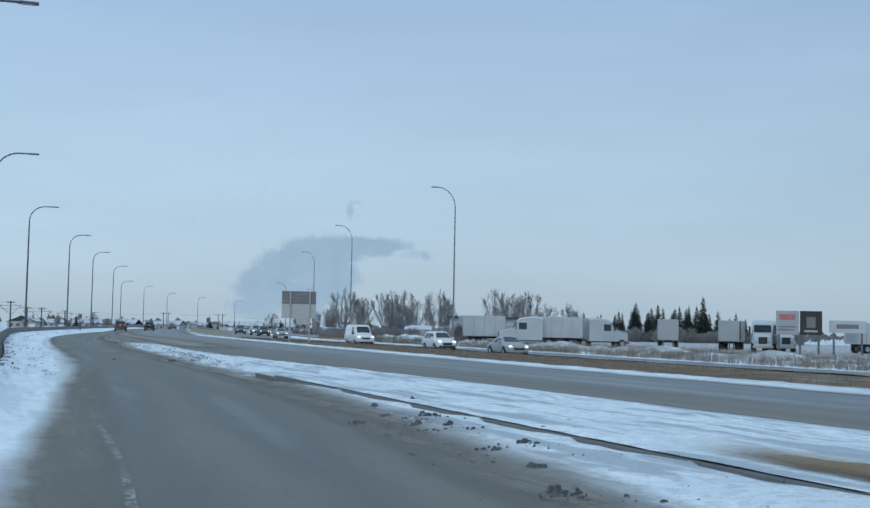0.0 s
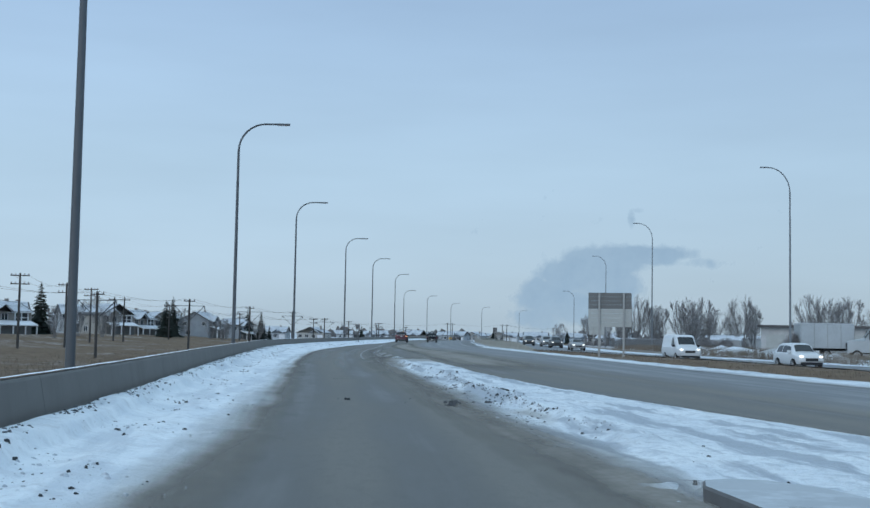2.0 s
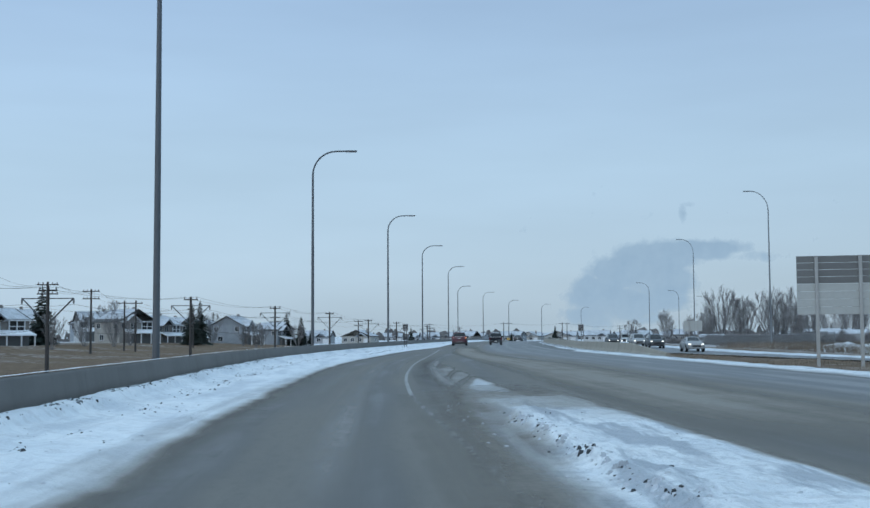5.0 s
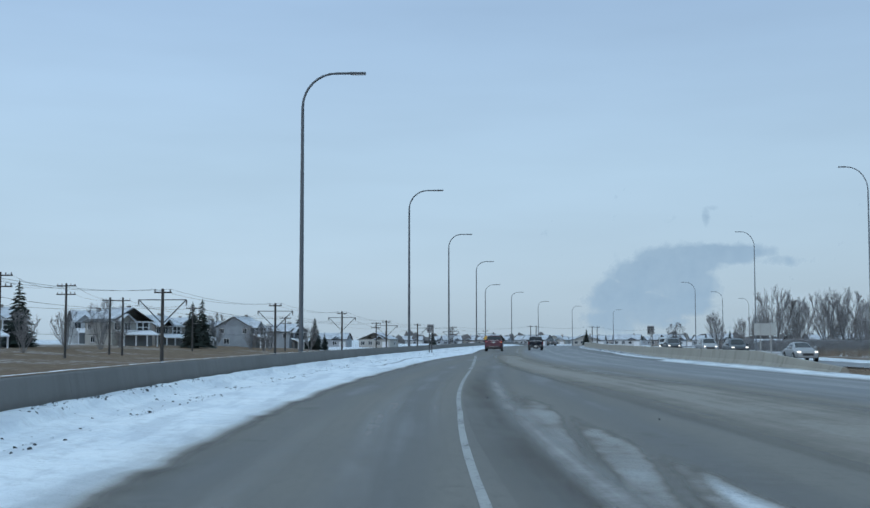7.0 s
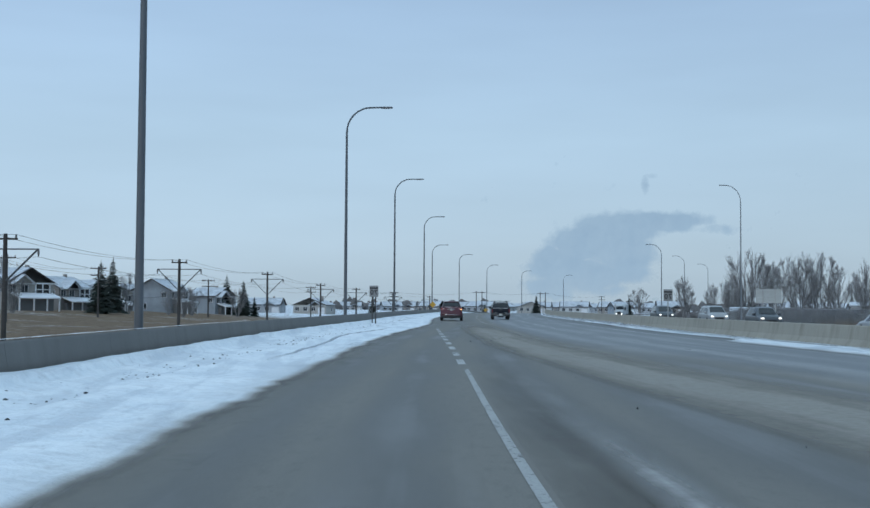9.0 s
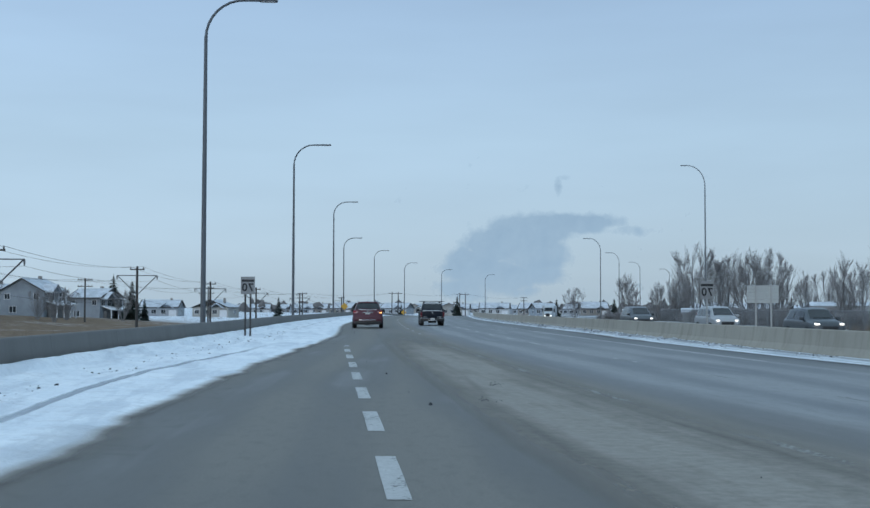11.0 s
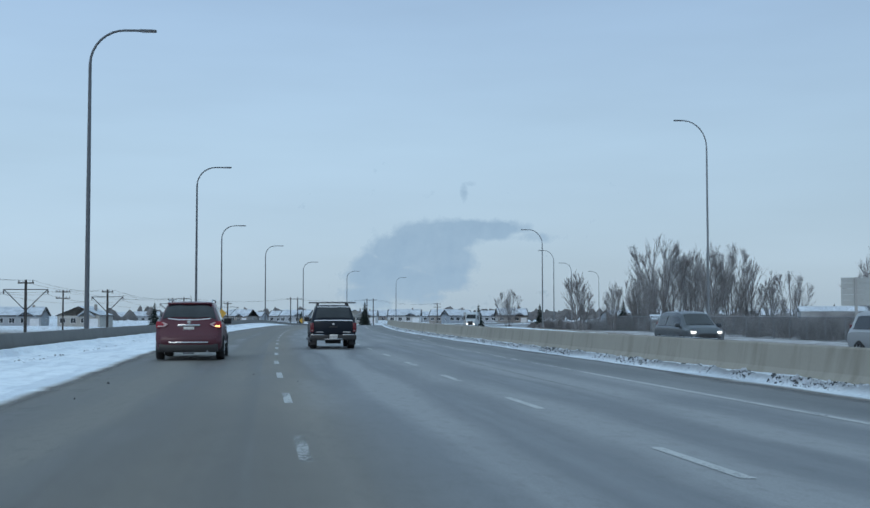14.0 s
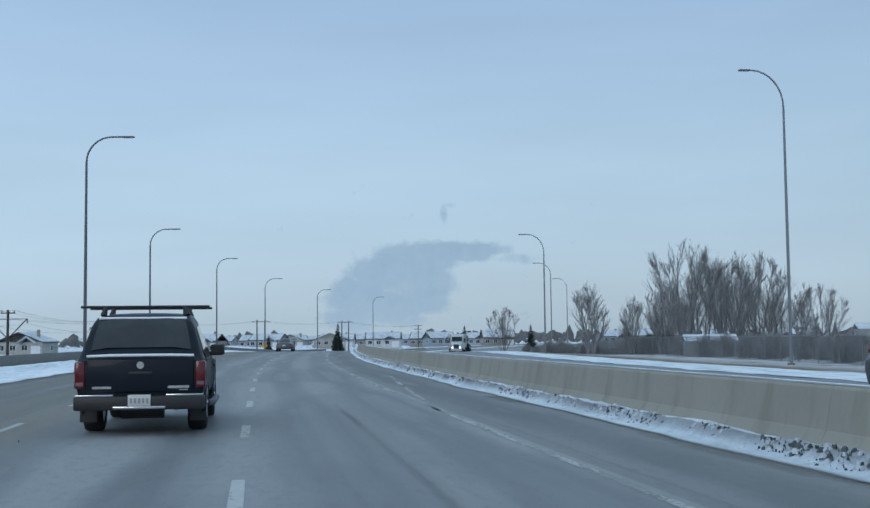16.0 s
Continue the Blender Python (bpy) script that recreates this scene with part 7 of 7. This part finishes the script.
def red_suv(m):
    root = thing("suv", m, "dusty deep red SUV with a signal lamp lit, on asphalt", "car")
    sh = Shell([(0.0, 0.40, 0.58, 0.70, 0.74, 0.80, 0.78), (0.04, 0.34, 0.62, 0.77, 0.86, 0.90, 0.86), (0.10, 0.30, 0.70, 0.86, 0.92, 0.95, 0.88), (0.16, 0.28, 0.85, 1.03, 0.945, 0.965, 0.87),
                (0.24, 0.27, 1.00, 1.22, 0.955, 0.97, 0.83), (0.40, 0.27, 1.06, 1.45, 0.96, 0.975, 0.77), (0.56, 0.27, 1.08, 1.62, 0.96, 0.975, 0.715), (0.70, 0.27, 1.09, 1.70, 0.96, 0.975, 0.70),
                (1.3, 0.27, 1.08, 1.745, 0.96, 0.975, 0.705), (2.4, 0.27, 1.05, 1.74, 0.96, 0.975, 0.70), (3.05, 0.27, 1.02, 1.67, 0.96, 0.97, 0.67), (3.85, 0.27, 1.0, 1.16, 0.95, 0.96, 0.78),
                (4.4, 0.28, 0.93, 1.06, 0.93, 0.94, 0.74), (4.75, 0.3, 0.82, 0.93, 0.86, 0.87, 0.66), (4.95, 0.36, 0.6, 0.72, 0.66, 0.66, 0.5)])
    body = part("body", sh.mesh(), M_RED, root, "", True)
    # rear glass, wiper, spoiler lip
    patch("rear_window", lambda a, b: sh.top(a, b, 0.02), ((0.262, -0.785), (0.262, 0.785), (0.555, 0.675), (0.555, -0.675)), M_GLASS, body, "dark tinted rear window", 10)
    slab("spoiler", -0.66, 0.66, 0.52, 0.74, 1.66, 1.715, M_RED, body, "", 0.02)
    slab("brake_lamp", -0.2, 0.2, 0.512, 0.522, 1.675, 1.695, M_TAIL, body, "", 0)
    bm = bmesh.new()
    tube(bm, [(-0.02, 0.235, 1.235), (0.1, 0.225, 1.255), (0.38, 0.225, 1.265)], [0.02, 0.014, 0.01], 6)
    part("wiper", bm, M_BLACK, body)
    bm = bmesh.new()
    tube(bm, [(-0.62, 0.238, 1.235), (-0.3, 0.228, 1.20), (0.3, 0.228, 1.20), (0.62, 0.238, 1.235)], 0.014, 6)
    part("snow_rim", bm, M_CLEAN_SNOW, body, "thin line of snow under the glass")
    # lamps
    for sx in (-1, 1):
        lamp = prism("tail_lamp", [(sx * 0.60, 1.07), (sx * 0.74, 1.135), (sx * 0.93, 1.16), (sx * 0.965, 1.06), (sx * 0.95, 0.965), (sx * 0.72, 0.985)], 0.125, 0.34, M_TAIL_RED, body, "red wrap-round tail lamp")
        prism("inner_lens", [(sx * 0.605, 1.068), (sx * 0.74, 1.13), (sx * 0.79, 1.115), (sx * 0.70, 1.06), (sx * 0.78, 1.0), (sx * 0.725, 0.99)], 0.116, 0.127, M_TAIL_W, lamp, "pale clear lens")
        prism("signal_lens", [(sx * 0.78, 1.03), (sx * 0.9, 1.03), (sx * 0.92, 0.985), (sx * 0.77, 0.99)], 0.116, 0.126, M_AMBER if sx > 0 else M_TAIL_W, lamp, "lit amber lens" if sx > 0 else "clear lens")
    slab("chrome_bar", -0.325, 0.325, 0.118, 0.15, 1.0, 1.065, M_CHROME, body, "dull chrome trim bar", 0.012)
    bm = bmesh.new()
    tube(bm, [(0, 0.16, 1.135), (0, 0.148, 1.135)], 0.055, 20)
    part("badge", bm, M_CHROME, body, "plain round badge")
    number_plate(body, 0.0, 0.128, 0.835)
    slab("plate_recess", -0.26, 0.26, 0.129, 0.15, 0.80, 0.995, M_RED, body, "", 0.01)
    slab("tailgate_lip", -0.74, 0.74, 0.07, 0.12, 0.715, 0.735, M_CHROME, body, "pale worn edge of the bumper", 0.006)
    slab("script_mark", 0.42, 0.68, 0.138, 0.15, 0.845, 0.865, M_CHROME, body, "chrome name bar", 0)
    slab("script_mark", -0.58, -0.48, 0.138, 0.15, 0.85, 0.9, M_CHROME, body, "small chrome mark", 0)
    slab("bumper", -0.84, 0.84, -0.02, 0.3, 0.47, 0.70, M_RED, body, "", 0.07)
    slab("chrome_strip", -0.57, 0.57, -0.032, 0.02, 0.505, 0.555, M_CHROME, body, "chrome strip on the bumper", 0.012)
    slab("valance", -0.86, 0.86, -0.005, 0.34, 0.24, 0.50, M_BLACK, body, "black lower bumper", 0.05)
    slab("tow_hitch", -0.16, 0.16, 0.02, 0.2, 0.19, 0.25, M_STEEL_DK, body, "", 0.015)
    bm = bmesh.new()
    tube(bm, [(0.55, -0.01, 0.26), (0.55, 0.4, 0.27)], 0.035, 10)
    part("exhaust", bm, M_STEEL, root)
    # side glass, pillars show between the panes
    for sx in (-1, 1):
        for nm, poly in (("quarter_window", ((0.62, 0.12), (1.28, 0.10), (1.28, 0.86), (0.86, 0.84))), ("side_window", ((1.38, 0.10), (2.28, 0.09), (2.28, 0.88), (1.38, 0.87))), ("side_window", ((2.40, 0.09), (3.42, 0.09), (2.96, 0.88), (2.40, 0.88)))):
            patch(nm, lambda a, b, s=sx: sh.side(a, b, s), poly, M_GLASS, body, "dark tinted side glass")
        bm = bmesh.new()
        x = 0.64
        tube(bm, [(sx * x, 0.8, 1.70), (sx * x, 0.92, 1.79), (sx * x, 2.6, 1.80), (sx * x, 2.75, 1.72)], 0.022, 6)
        part("roof_rail", bm, M_CHROME, body, "", True)
        slab("sill_trim", sx * 0.955 - 0.02, sx * 0.955 + 0.02, 1.35, 3.6, 0.42, 0.50, M_CHROME, body, "", 0.012)
        for y in (1.75, 2.75):
            slab("door_handle", sx * 0.985 - 0.015, sx * 0.985 + 0.015, y - 0.1, y + 0.1, 0.93, 0.97, M_CHROME, body, "", 0.01)
        for y in (1.33, 2.34, 3.5):
            x = sh.body_x(y, 0.75) + 0.004
            slab("door_seam", sx * x - 0.004, sx * x + 0.004, y - 0.006, y + 0.006, 0.42, 1.04, M_BLACK, body, "", 0)
        slab("headlight", sx * 0.66 - 0.16, sx * 0.66 + 0.16, 4.66, 4.86, 0.72, 0.88, M_TAIL_W, body, "", 0.03)
    patch("windscreen", lambda a, b: sh.top(a, b, 0.014, 1), ((3.8, -0.66), (3.8, 0.66), (3.1, 0.58), (3.1, -0.58)), M_GLASS, body)
    bm = bmesh.new()
    tube(bm, [(0.0, 1.0, 1.74), (0.0, 0.86, 1.93)], [0.012, 0.006], 5)
    part("antenna", bm, M_BLACK, body)
    mirrors(body, sh, 3.35, M_BLACK)
    road_wheels(root, sh, (1.02, 3.92), 0.36, CAR_WHEEL, 0.24, False, M_RED)
    return root


def dark_pickup(m):
    root = thing("pickup_truck", m, "dark slate pickup truck with a canopy and roof bars, on asphalt", "pickup truck")
    sh = Shell([(0.10, 0.46, 0.95, 1.075, 0.80, 0.88, 0.86), (0.13, 0.45, 1.0, 1.09, 0.86, 0.91, 0.86), (0.20, 0.44, 1.04, 1.18, 0.88, 0.92, 0.83), (0.34, 0.44, 1.06, 1.45, 0.88, 0.92, 0.77), (0.46, 0.44, 1.06, 1.63, 0.88, 0.92, 0.72),
                (0.60, 0.44, 1.06, 1.70, 0.88, 0.92, 0.70), (1.3, 0.44, 1.06, 1.735, 0.88, 0.92, 0.70), (2.05, 0.44, 1.05, 1.72, 0.88, 0.92, 0.69), (2.12, 0.44, 1.05, 1.69, 0.88, 0.92, 0.665), (3.0, 0.44, 1.04, 1.68, 0.88, 0.92, 0.65),
                (3.35, 0.44, 1.03, 1.60, 0.88, 0.92, 0.63), (4.0, 0.44, 1.02, 1.15, 0.88, 0.91, 0.74), (4.6, 0.44, 0.98, 1.09, 0.87, 0.90, 0.72), (5.0, 0.46, 0.9, 1.0, 0.82, 0.84, 0.66), (5.15, 0.5, 0.7, 0.82, 0.72, 0.72, 0.56)])
    body = part("body", sh.mesh(), M_NAVY, root, "", True)
    patch("rear_window", lambda a, b: sh.top(a, b, 0.02), ((0.215, -0.70), (0.215, 0.70), (0.475, 0.60), (0.475, -0.60)), M_GLASS, body, "dark canopy window", 6)
    slab("window_print", -0.2, 0.2, 0.232, 0.24, 1.262, 1.285, M_BARS, body, "row of unreadable pale print", 0)
    bm = bmesh.new()
    tube(bm, [(-0.74, 0.105, 1.115), (-0.4, 0.1, 1.125), (0.4, 0.1, 1.125), (0.74, 0.105, 1.115)], 0.02, 6)
    part("snow_rim", bm, M_CLEAN_SNOW, body, "line of snow along the tailgate's top")
    bm = bmesh.new()
    tube(bm, [(-0.62, 0.46, 1.655), (0.62, 0.46, 1.655)], 0.018, 6)
    part("snow_rim", bm, M_CLEAN_SNOW, body, "line of snow along the canopy's edge")
    gate = slab("tailgate", -0.74, 0.74, 0.075, 0.13, 0.60, 1.075, M_NAVY, body, "", 0.025)
    slab("gate_handle", -0.16, 0.16, 0.062, 0.08, 0.85, 0.895, M_BLACK, gate, "", 0.01)
    bm = bmesh.new()
    tube(bm, [(0, 0.08, 0.985), (0, 0.06, 0.985)], 0.052, 24)
    part("badge", bm, M_CHROME, gate, "plain round badge")
    slab("script_mark", -0.66, -0.4, 0.068, 0.078, 0.655, 0.69, M_CHROME, gate, "chrome name bar", 0)
    slab("script_mark", 0.38, 0.68, 0.068, 0.078, 0.655, 0.69, M_CHROME, gate, "chrome name bar", 0)
    slab("script_mark", 0.54, 0.66, 0.068, 0.078, 0.625, 0.64, M_CHROME, gate, "small chrome bar", 0)
    for sx in (-1, 1):
        lamp = slab("tail_lamp", sx * 0.835 - 0.075, sx * 0.835 + 0.075, 0.07, 0.26, 0.66, 1.04, M_TAIL, body, "tall red tail lamp", 0.03)
        slab("reverse_lens", sx * 0.835 - 0.05, sx * 0.835 + 0.05, 0.062, 0.07, 0.70, 0.75, M_LAMP_DULL, lamp, "", 0)
        slab("bumper_top", sx * 0.62 - 0.26, sx * 0.62 + 0.26, -0.06, 0.08, 0.55, 0.58, M_CHROME, body, "chrome bumper edge", 0.01)
    slab("bumper", -0.9, 0.9, -0.07, 0.14, 0.36, 0.555, M_BLACK, body, "black rear step bumper", 0.03)
    slab("chrome_step", -0.36, 0.36, -0.085, -0.03, 0.375, 0.415, M_CHROME, body, "worn chrome step", 0.01)
    number_plate(body, 0.0, -0.062, 0.42)
    bm = bmesh.new()
    tube(bm, [(-0.3, 0.5, 0.34), (0.3, 0.5, 0.34)], 0.13, 12)
    part("differential", bm, M_BLACK, root)
    bm = bmesh.new()
    tube(bm, [(0.5, -0.02, 0.38), (0.5, 0.6, 0.4)], 0.035, 10)
    part("exhaust", bm, M_STEEL_DK, root)
    bm = bmesh.new()
    tube(bm, [(-0.72, 1.15, 0.38), (0.72, 1.15, 0.38)], 0.06, 10)
    part("axle", bm, M_BLACK, root)
    for sx in (-1, 1):
        for nm, poly, lb in (("canopy_window", ((0.62, 0.02), (1.98, 0.02), (1.98, 0.82), (0.80, 0.82)), "dark canopy side glass"), ("side_window", ((2.2, 0.08), (2.62, 0.08), (2.62, 0.86), (2.26, 0.86)), "small rear cab window"), ("side_window", ((2.70, 0.08), (3.72, 0.08), (3.24, 0.86), (2.70, 0.86)), "cab door window")):
            patch(nm, lambda a, b, s=sx: sh.side(a, b, s), poly, M_GLASS, body, lb)
        for y in (2.08, 2.66, 3.7):
            x = sh.body_x(y, 0.8) + 0.004
            slab("door_seam", sx * x - 0.004, sx * x + 0.004, y - 0.008, y + 0.008, 0.52, 1.04, M_BLACK, body, "", 0)
        x = sh.body_x(1.3, 1.03) + 0.006
        slab("canopy_seam", sx * x - 0.006, sx * x + 0.006, 0.25, 2.06, 1.045, 1.06, M_BLACK, body, "", 0)
        slab("door_handle", sx * 0.93 - 0.015, sx * 0.93 + 0.015, 2.78, 2.98, 0.90, 0.945, M_BLACK, body, "", 0.01)
        bm = bmesh.new()
        tube(bm, [(sx * 0.86, 1.75, 0.36), (sx * 0.94, 1.9, 0.36), (sx * 0.94, 3.5, 0.36), (sx * 0.86, 3.65, 0.36)], 0.055, 8)
        part("running_board", bm, M_STEEL_DK, root, "tubular side step", True)
        slab("mud_flap", sx * 0.78 - 0.12, sx * 0.78 + 0.12, 0.62, 0.64, 0.16, 0.5, M_BLACK, root, "", 0)
        slab("headlight", sx * 0.68 - 0.15, sx * 0.68 + 0.15, 4.95, 5.08, 0.72, 0.9, M_TAIL_W, body, "", 0.03)
    patch("windscreen", lambda a, b: sh.top(a, b, 0.014, 1), ((3.95, -0.62), (3.95, 0.62), (3.38, 0.55), (3.38, -0.55)), M_GLASS, body)
    for y in (0.85, 1.85):
        bm = bmesh.new()
        tube(bm, [(-0.93, y, 1.83), (0.93, y, 1.83)], 0.02, 8)
        bar = part("roof_bar", bm, M_BLACK, root, "black roof rack bar", True)
        for sx in (-1, 1):
            bm = bmesh.new()
            tube(bm, [(sx * 0.60, y - 0.04, 1.70), (sx * 0.57, y, 1.83)], [0.055, 0.035], 6)
            part("rack_foot", bm, M_BLACK, bar)
    mirrors(body, sh, 3.62, M_BLACK)
    road_wheels(root, sh, (1.15, 4.25), 0.39, TRUCK_WHEEL, 0.27, True, M_NAVY)
    return root


SHAPES = {
    "suv": [(0.0, 0.36, 0.6, 0.75, 0.76, 0.82, 0.78), (0.1, 0.28, 0.8, 1.0, 0.88, 0.91, 0.82), (0.22, 0.27, 0.98, 1.2, 0.9, 0.93, 0.78), (0.55, 0.27, 1.02, 1.58, 0.91, 0.93, 0.68), (1.0, 0.27, 1.02, 1.67, 0.91, 0.93, 0.66),
            (2.2, 0.27, 1.0, 1.68, 0.91, 0.93, 0.66), (2.8, 0.27, 0.98, 1.6, 0.91, 0.93, 0.62), (3.5, 0.27, 0.97, 1.1, 0.9, 0.92, 0.74), (4.1, 0.28, 0.9, 1.03, 0.88, 0.9, 0.7), (4.45, 0.3, 0.78, 0.9, 0.8, 0.82, 0.62), (4.6, 0.36, 0.55, 0.68, 0.62, 0.62, 0.5)],
    "sedan": [(0.0, 0.34, 0.6, 0.75, 0.72, 0.78, 0.72), (0.1, 0.26, 0.78, 0.94, 0.84, 0.88, 0.74), (0.75, 0.25, 0.9, 1.03, 0.88, 0.9, 0.7), (1.4, 0.25, 0.92, 1.38, 0.89, 0.9, 0.58), (1.9, 0.25, 0.92, 1.44, 0.89, 0.9, 0.58), (2.5, 0.25, 0.91, 1.42, 0.89, 0.9, 0.57),
              (3.3, 0.25, 0.9, 1.02, 0.88, 0.9, 0.7), (4.1, 0.26, 0.8, 0.92, 0.86, 0.88, 0.66), (4.45, 0.28, 0.7, 0.8, 0.78, 0.8, 0.6), (4.6, 0.34, 0.5, 0.6, 0.6, 0.6, 0.48)],
    "van": [(0.0, 0.4, 0.8, 2.0, 0.86, 0.92, 0.8), (0.08, 0.36, 1.1, 2.12, 0.96, 1.0, 0.82), (0.5, 0.34, 1.15, 2.18, 0.98, 1.0, 0.82), (3.4, 0.34, 1.15, 2.16, 0.98, 1.0, 0.82), (3.8, 0.34, 1.15, 2.02, 0.98, 1.0, 0.78), (4.5, 0.34, 1.1, 1.3, 0.97, 0.99, 0.8),
            (5.2, 0.36, 1.0, 1.12, 0.95, 0.96, 0.76), (5.45, 0.4, 0.75, 0.88, 0.8, 0.8, 0.64)],
    "minivan": [(0.0, 0.36, 0.7, 0.95, 0.8, 0.86, 0.8), (0.08, 0.3, 0.95, 1.25, 0.9, 0.95, 0.8), (0.35, 0.28, 1.02, 1.66, 0.93, 0.96, 0.72), (0.7, 0.28, 1.03, 1.74, 0.93, 0.96, 0.7), (2.6, 0.28, 1.02, 1.75, 0.93, 0.96, 0.7), (3.2, 0.28, 1.0, 1.66, 0.93, 0.96, 0.66),
                (4.05, 0.28, 0.98, 1.12, 0.92, 0.95, 0.78), (4.6, 0.3, 0.88, 1.0, 0.88, 0.9, 0.7), (4.9, 0.36, 0.6, 0.75, 0.66, 0.66, 0.52)],
}


def plain_car(shape, m, mat, label, category, lit=True, group=""):
    """An everyday car; it points along +y."""
    root = thing("car" if shape != "van" else "van", m, label, category, group)
    secs = SHAPES[shape]
    sh = Shell(secs)
    L = secs[-1][0]
    body = part("body", sh.mesh(), mat, root, "", True)
    roof = [s for s in secs if s[3] > secs[-3][3] + 0.2]
    ya, yb = roof[0][0], roof[-1][0]
    nose = next(s for s in secs if s[0] > yb)
    tail = ([s for s in secs if s[0] < ya] or secs[:1])[-1]
    patch("windscreen", lambda a, b: sh.top(a, b, 0.016, 1), ((nose[0] - 0.06, -nose[6] * 0.86), (nose[0] - 0.06, nose[6] * 0.86), (yb + 0.05, roof[-1][6] * 0.86), (yb + 0.05, -roof[-1][6] * 0.86)), M_GLASS, body)
    if shape != "van":
        patch("rear_window", lambda a, b: sh.top(a, b, 0.018), ((tail[0] + 0.03, -tail[6] * 0.8), (tail[0] + 0.03, tail[6] * 0.8), (ya - 0.02, roof[0][6] * 0.8), (ya - 0.02, -roof[0][6] * 0.8)), M_GLASS, body)
    y0, y1 = ya + 0.1, nose[0] - 0.3
    spans = ((y0, y0 + (y1 - y0) * 0.36), (y0 + (y1 - y0) * 0.4, y1)) if shape != "van" else ((3.0, 3.95),)
    for sx in (-1, 1):
        for k, (a, b) in enumerate(spans):
            last = k == len(spans) - 1
            patch("side_window", lambda p, q, s=sx: sh.side(p, q, s), ((a, 0.1), (b, 0.1), (b - (0.45 if last else 0), 0.86), (a + (0.1 if k == 0 else 0), 0.86)), M_GLASS, body)
        zl = sh.at(L - 0.15)[2] - 0.12
        wl = sh.at(L - 0.15)[4] * 0.78
        lamp = slab("headlight", sx * wl - 0.11, sx * wl + 0.11, L - 0.32, L - 0.06, zl, zl + 0.1, M_HEADLIGHT if lit else M_TAIL_W, body, "lit headlight" if lit else "clear headlight", 0.03)
        tz = sh.at(0.15)[2] - 0.1
        slab("tail_lamp", sx * 0.72 - 0.12, sx * 0.72 + 0.12, 0.03, 0.2, tz - 0.16, tz, M_TAIL, body, "red tail lamp", 0.02)
    zn = sh.at(L - 0.1)[2]
    slab("grille", -0.42, 0.42, L - 0.08, L + 0.012, zn - 0.3, zn - 0.1, M_BLACK, body, "", 0.02)
    slab("front_bumper", -0.72, 0.72, L - 0.14, L + 0.03, 0.3, 0.46, M_BLACK if shape != "sedan" else mat, body, "", 0.03)
    slab("rear_bumper", -0.78, 0.78, -0.03, 0.2, 0.36, 0.56, mat if shape != "van" else M_BLACK, body, "", 0.03)
    number_plate(body, 0, -0.035, 0.6)
    mirrors(body, sh, y1 - 0.12, M_BLACK if shape == "van" else mat)
    road_wheels(root, sh, (0.95 if shape != "van" else 1.2, L - 0.95 if shape != "van" else L - 1.0), 0.34, CAR_WHEEL, 0.24, False, mat)
    return root


def heading(y):
    return math.degrees(math.atan2(RL(y - 3) - RL(y + 3), 6))


def build_traffic():
    # with the stream
    red_suv(pose(-33.38, 214.6, road_z(215) + 0.02, 0, 0, heading(217)))
    dark_pickup(pose(-29.92, 226.1, road_z(223) + 0.02, 0, 0, heading(225)))
    plain_car("sedan", pose(-39.2, 344, road_z(344) + 0.02, 0, 0, heading(346)), M_GREY_CAR, "dark grey sedan far ahead on asphalt", "car", False)
    # against the stream
    for shape, y, off, mat, label, cat in (
            ("suv", 104, 2.2, M_WHITE_CAR, "white SUV with lit headlights on the oncoming carriageway", "car"),
            ("sedan", 88, 2.2, M_SILVER_CAR, "silver sedan with lit headlights on the oncoming carriageway", "car"),
            ("van", 126, 2.4, M_WHITE_CAR, "white panel van with lit headlights", "van"),
            ("sedan", 178, 9.0, M_SILVER_CAR, "pale silver sedan behind the barrier with lit headlights", "car"),
            ("suv", 202, 9.2, M_GREY_CAR, "dark SUV with lit headlights behind the barrier", "car"),
            ("minivan", 220, 9.3, M_SILVER_CAR, "grey minivan with lit headlights behind the barrier", "car"),
            ("minivan", 236.0, 7.4, M_GREY_CAR, "dark green-grey minivan with lit headlights behind a tan barrier", "car")):
        x = RL(y) + ON(y) + off
        plain_car(shape, pose(x, y + 2, level(x, y) + 0.05, 0, 0, heading(y) + 180), mat, label, cat, True, "oncoming traffic")
    x = RL(440) + ON(440) + 8.8
    tractor(pose(x, 440, level(x, 440) + 0.05, 0, 0, heading(440) + 180), "white lorry with lit headlights far down the road", True, "oncoming traffic")
    ob = semi_trailer(pose(x - 0.35, 442.5, level(x, 442) + 0.05, 0, 0, heading(444)), 12.0, "white box trailer behind a lorry cab", M_WHITE)


build_traffic()
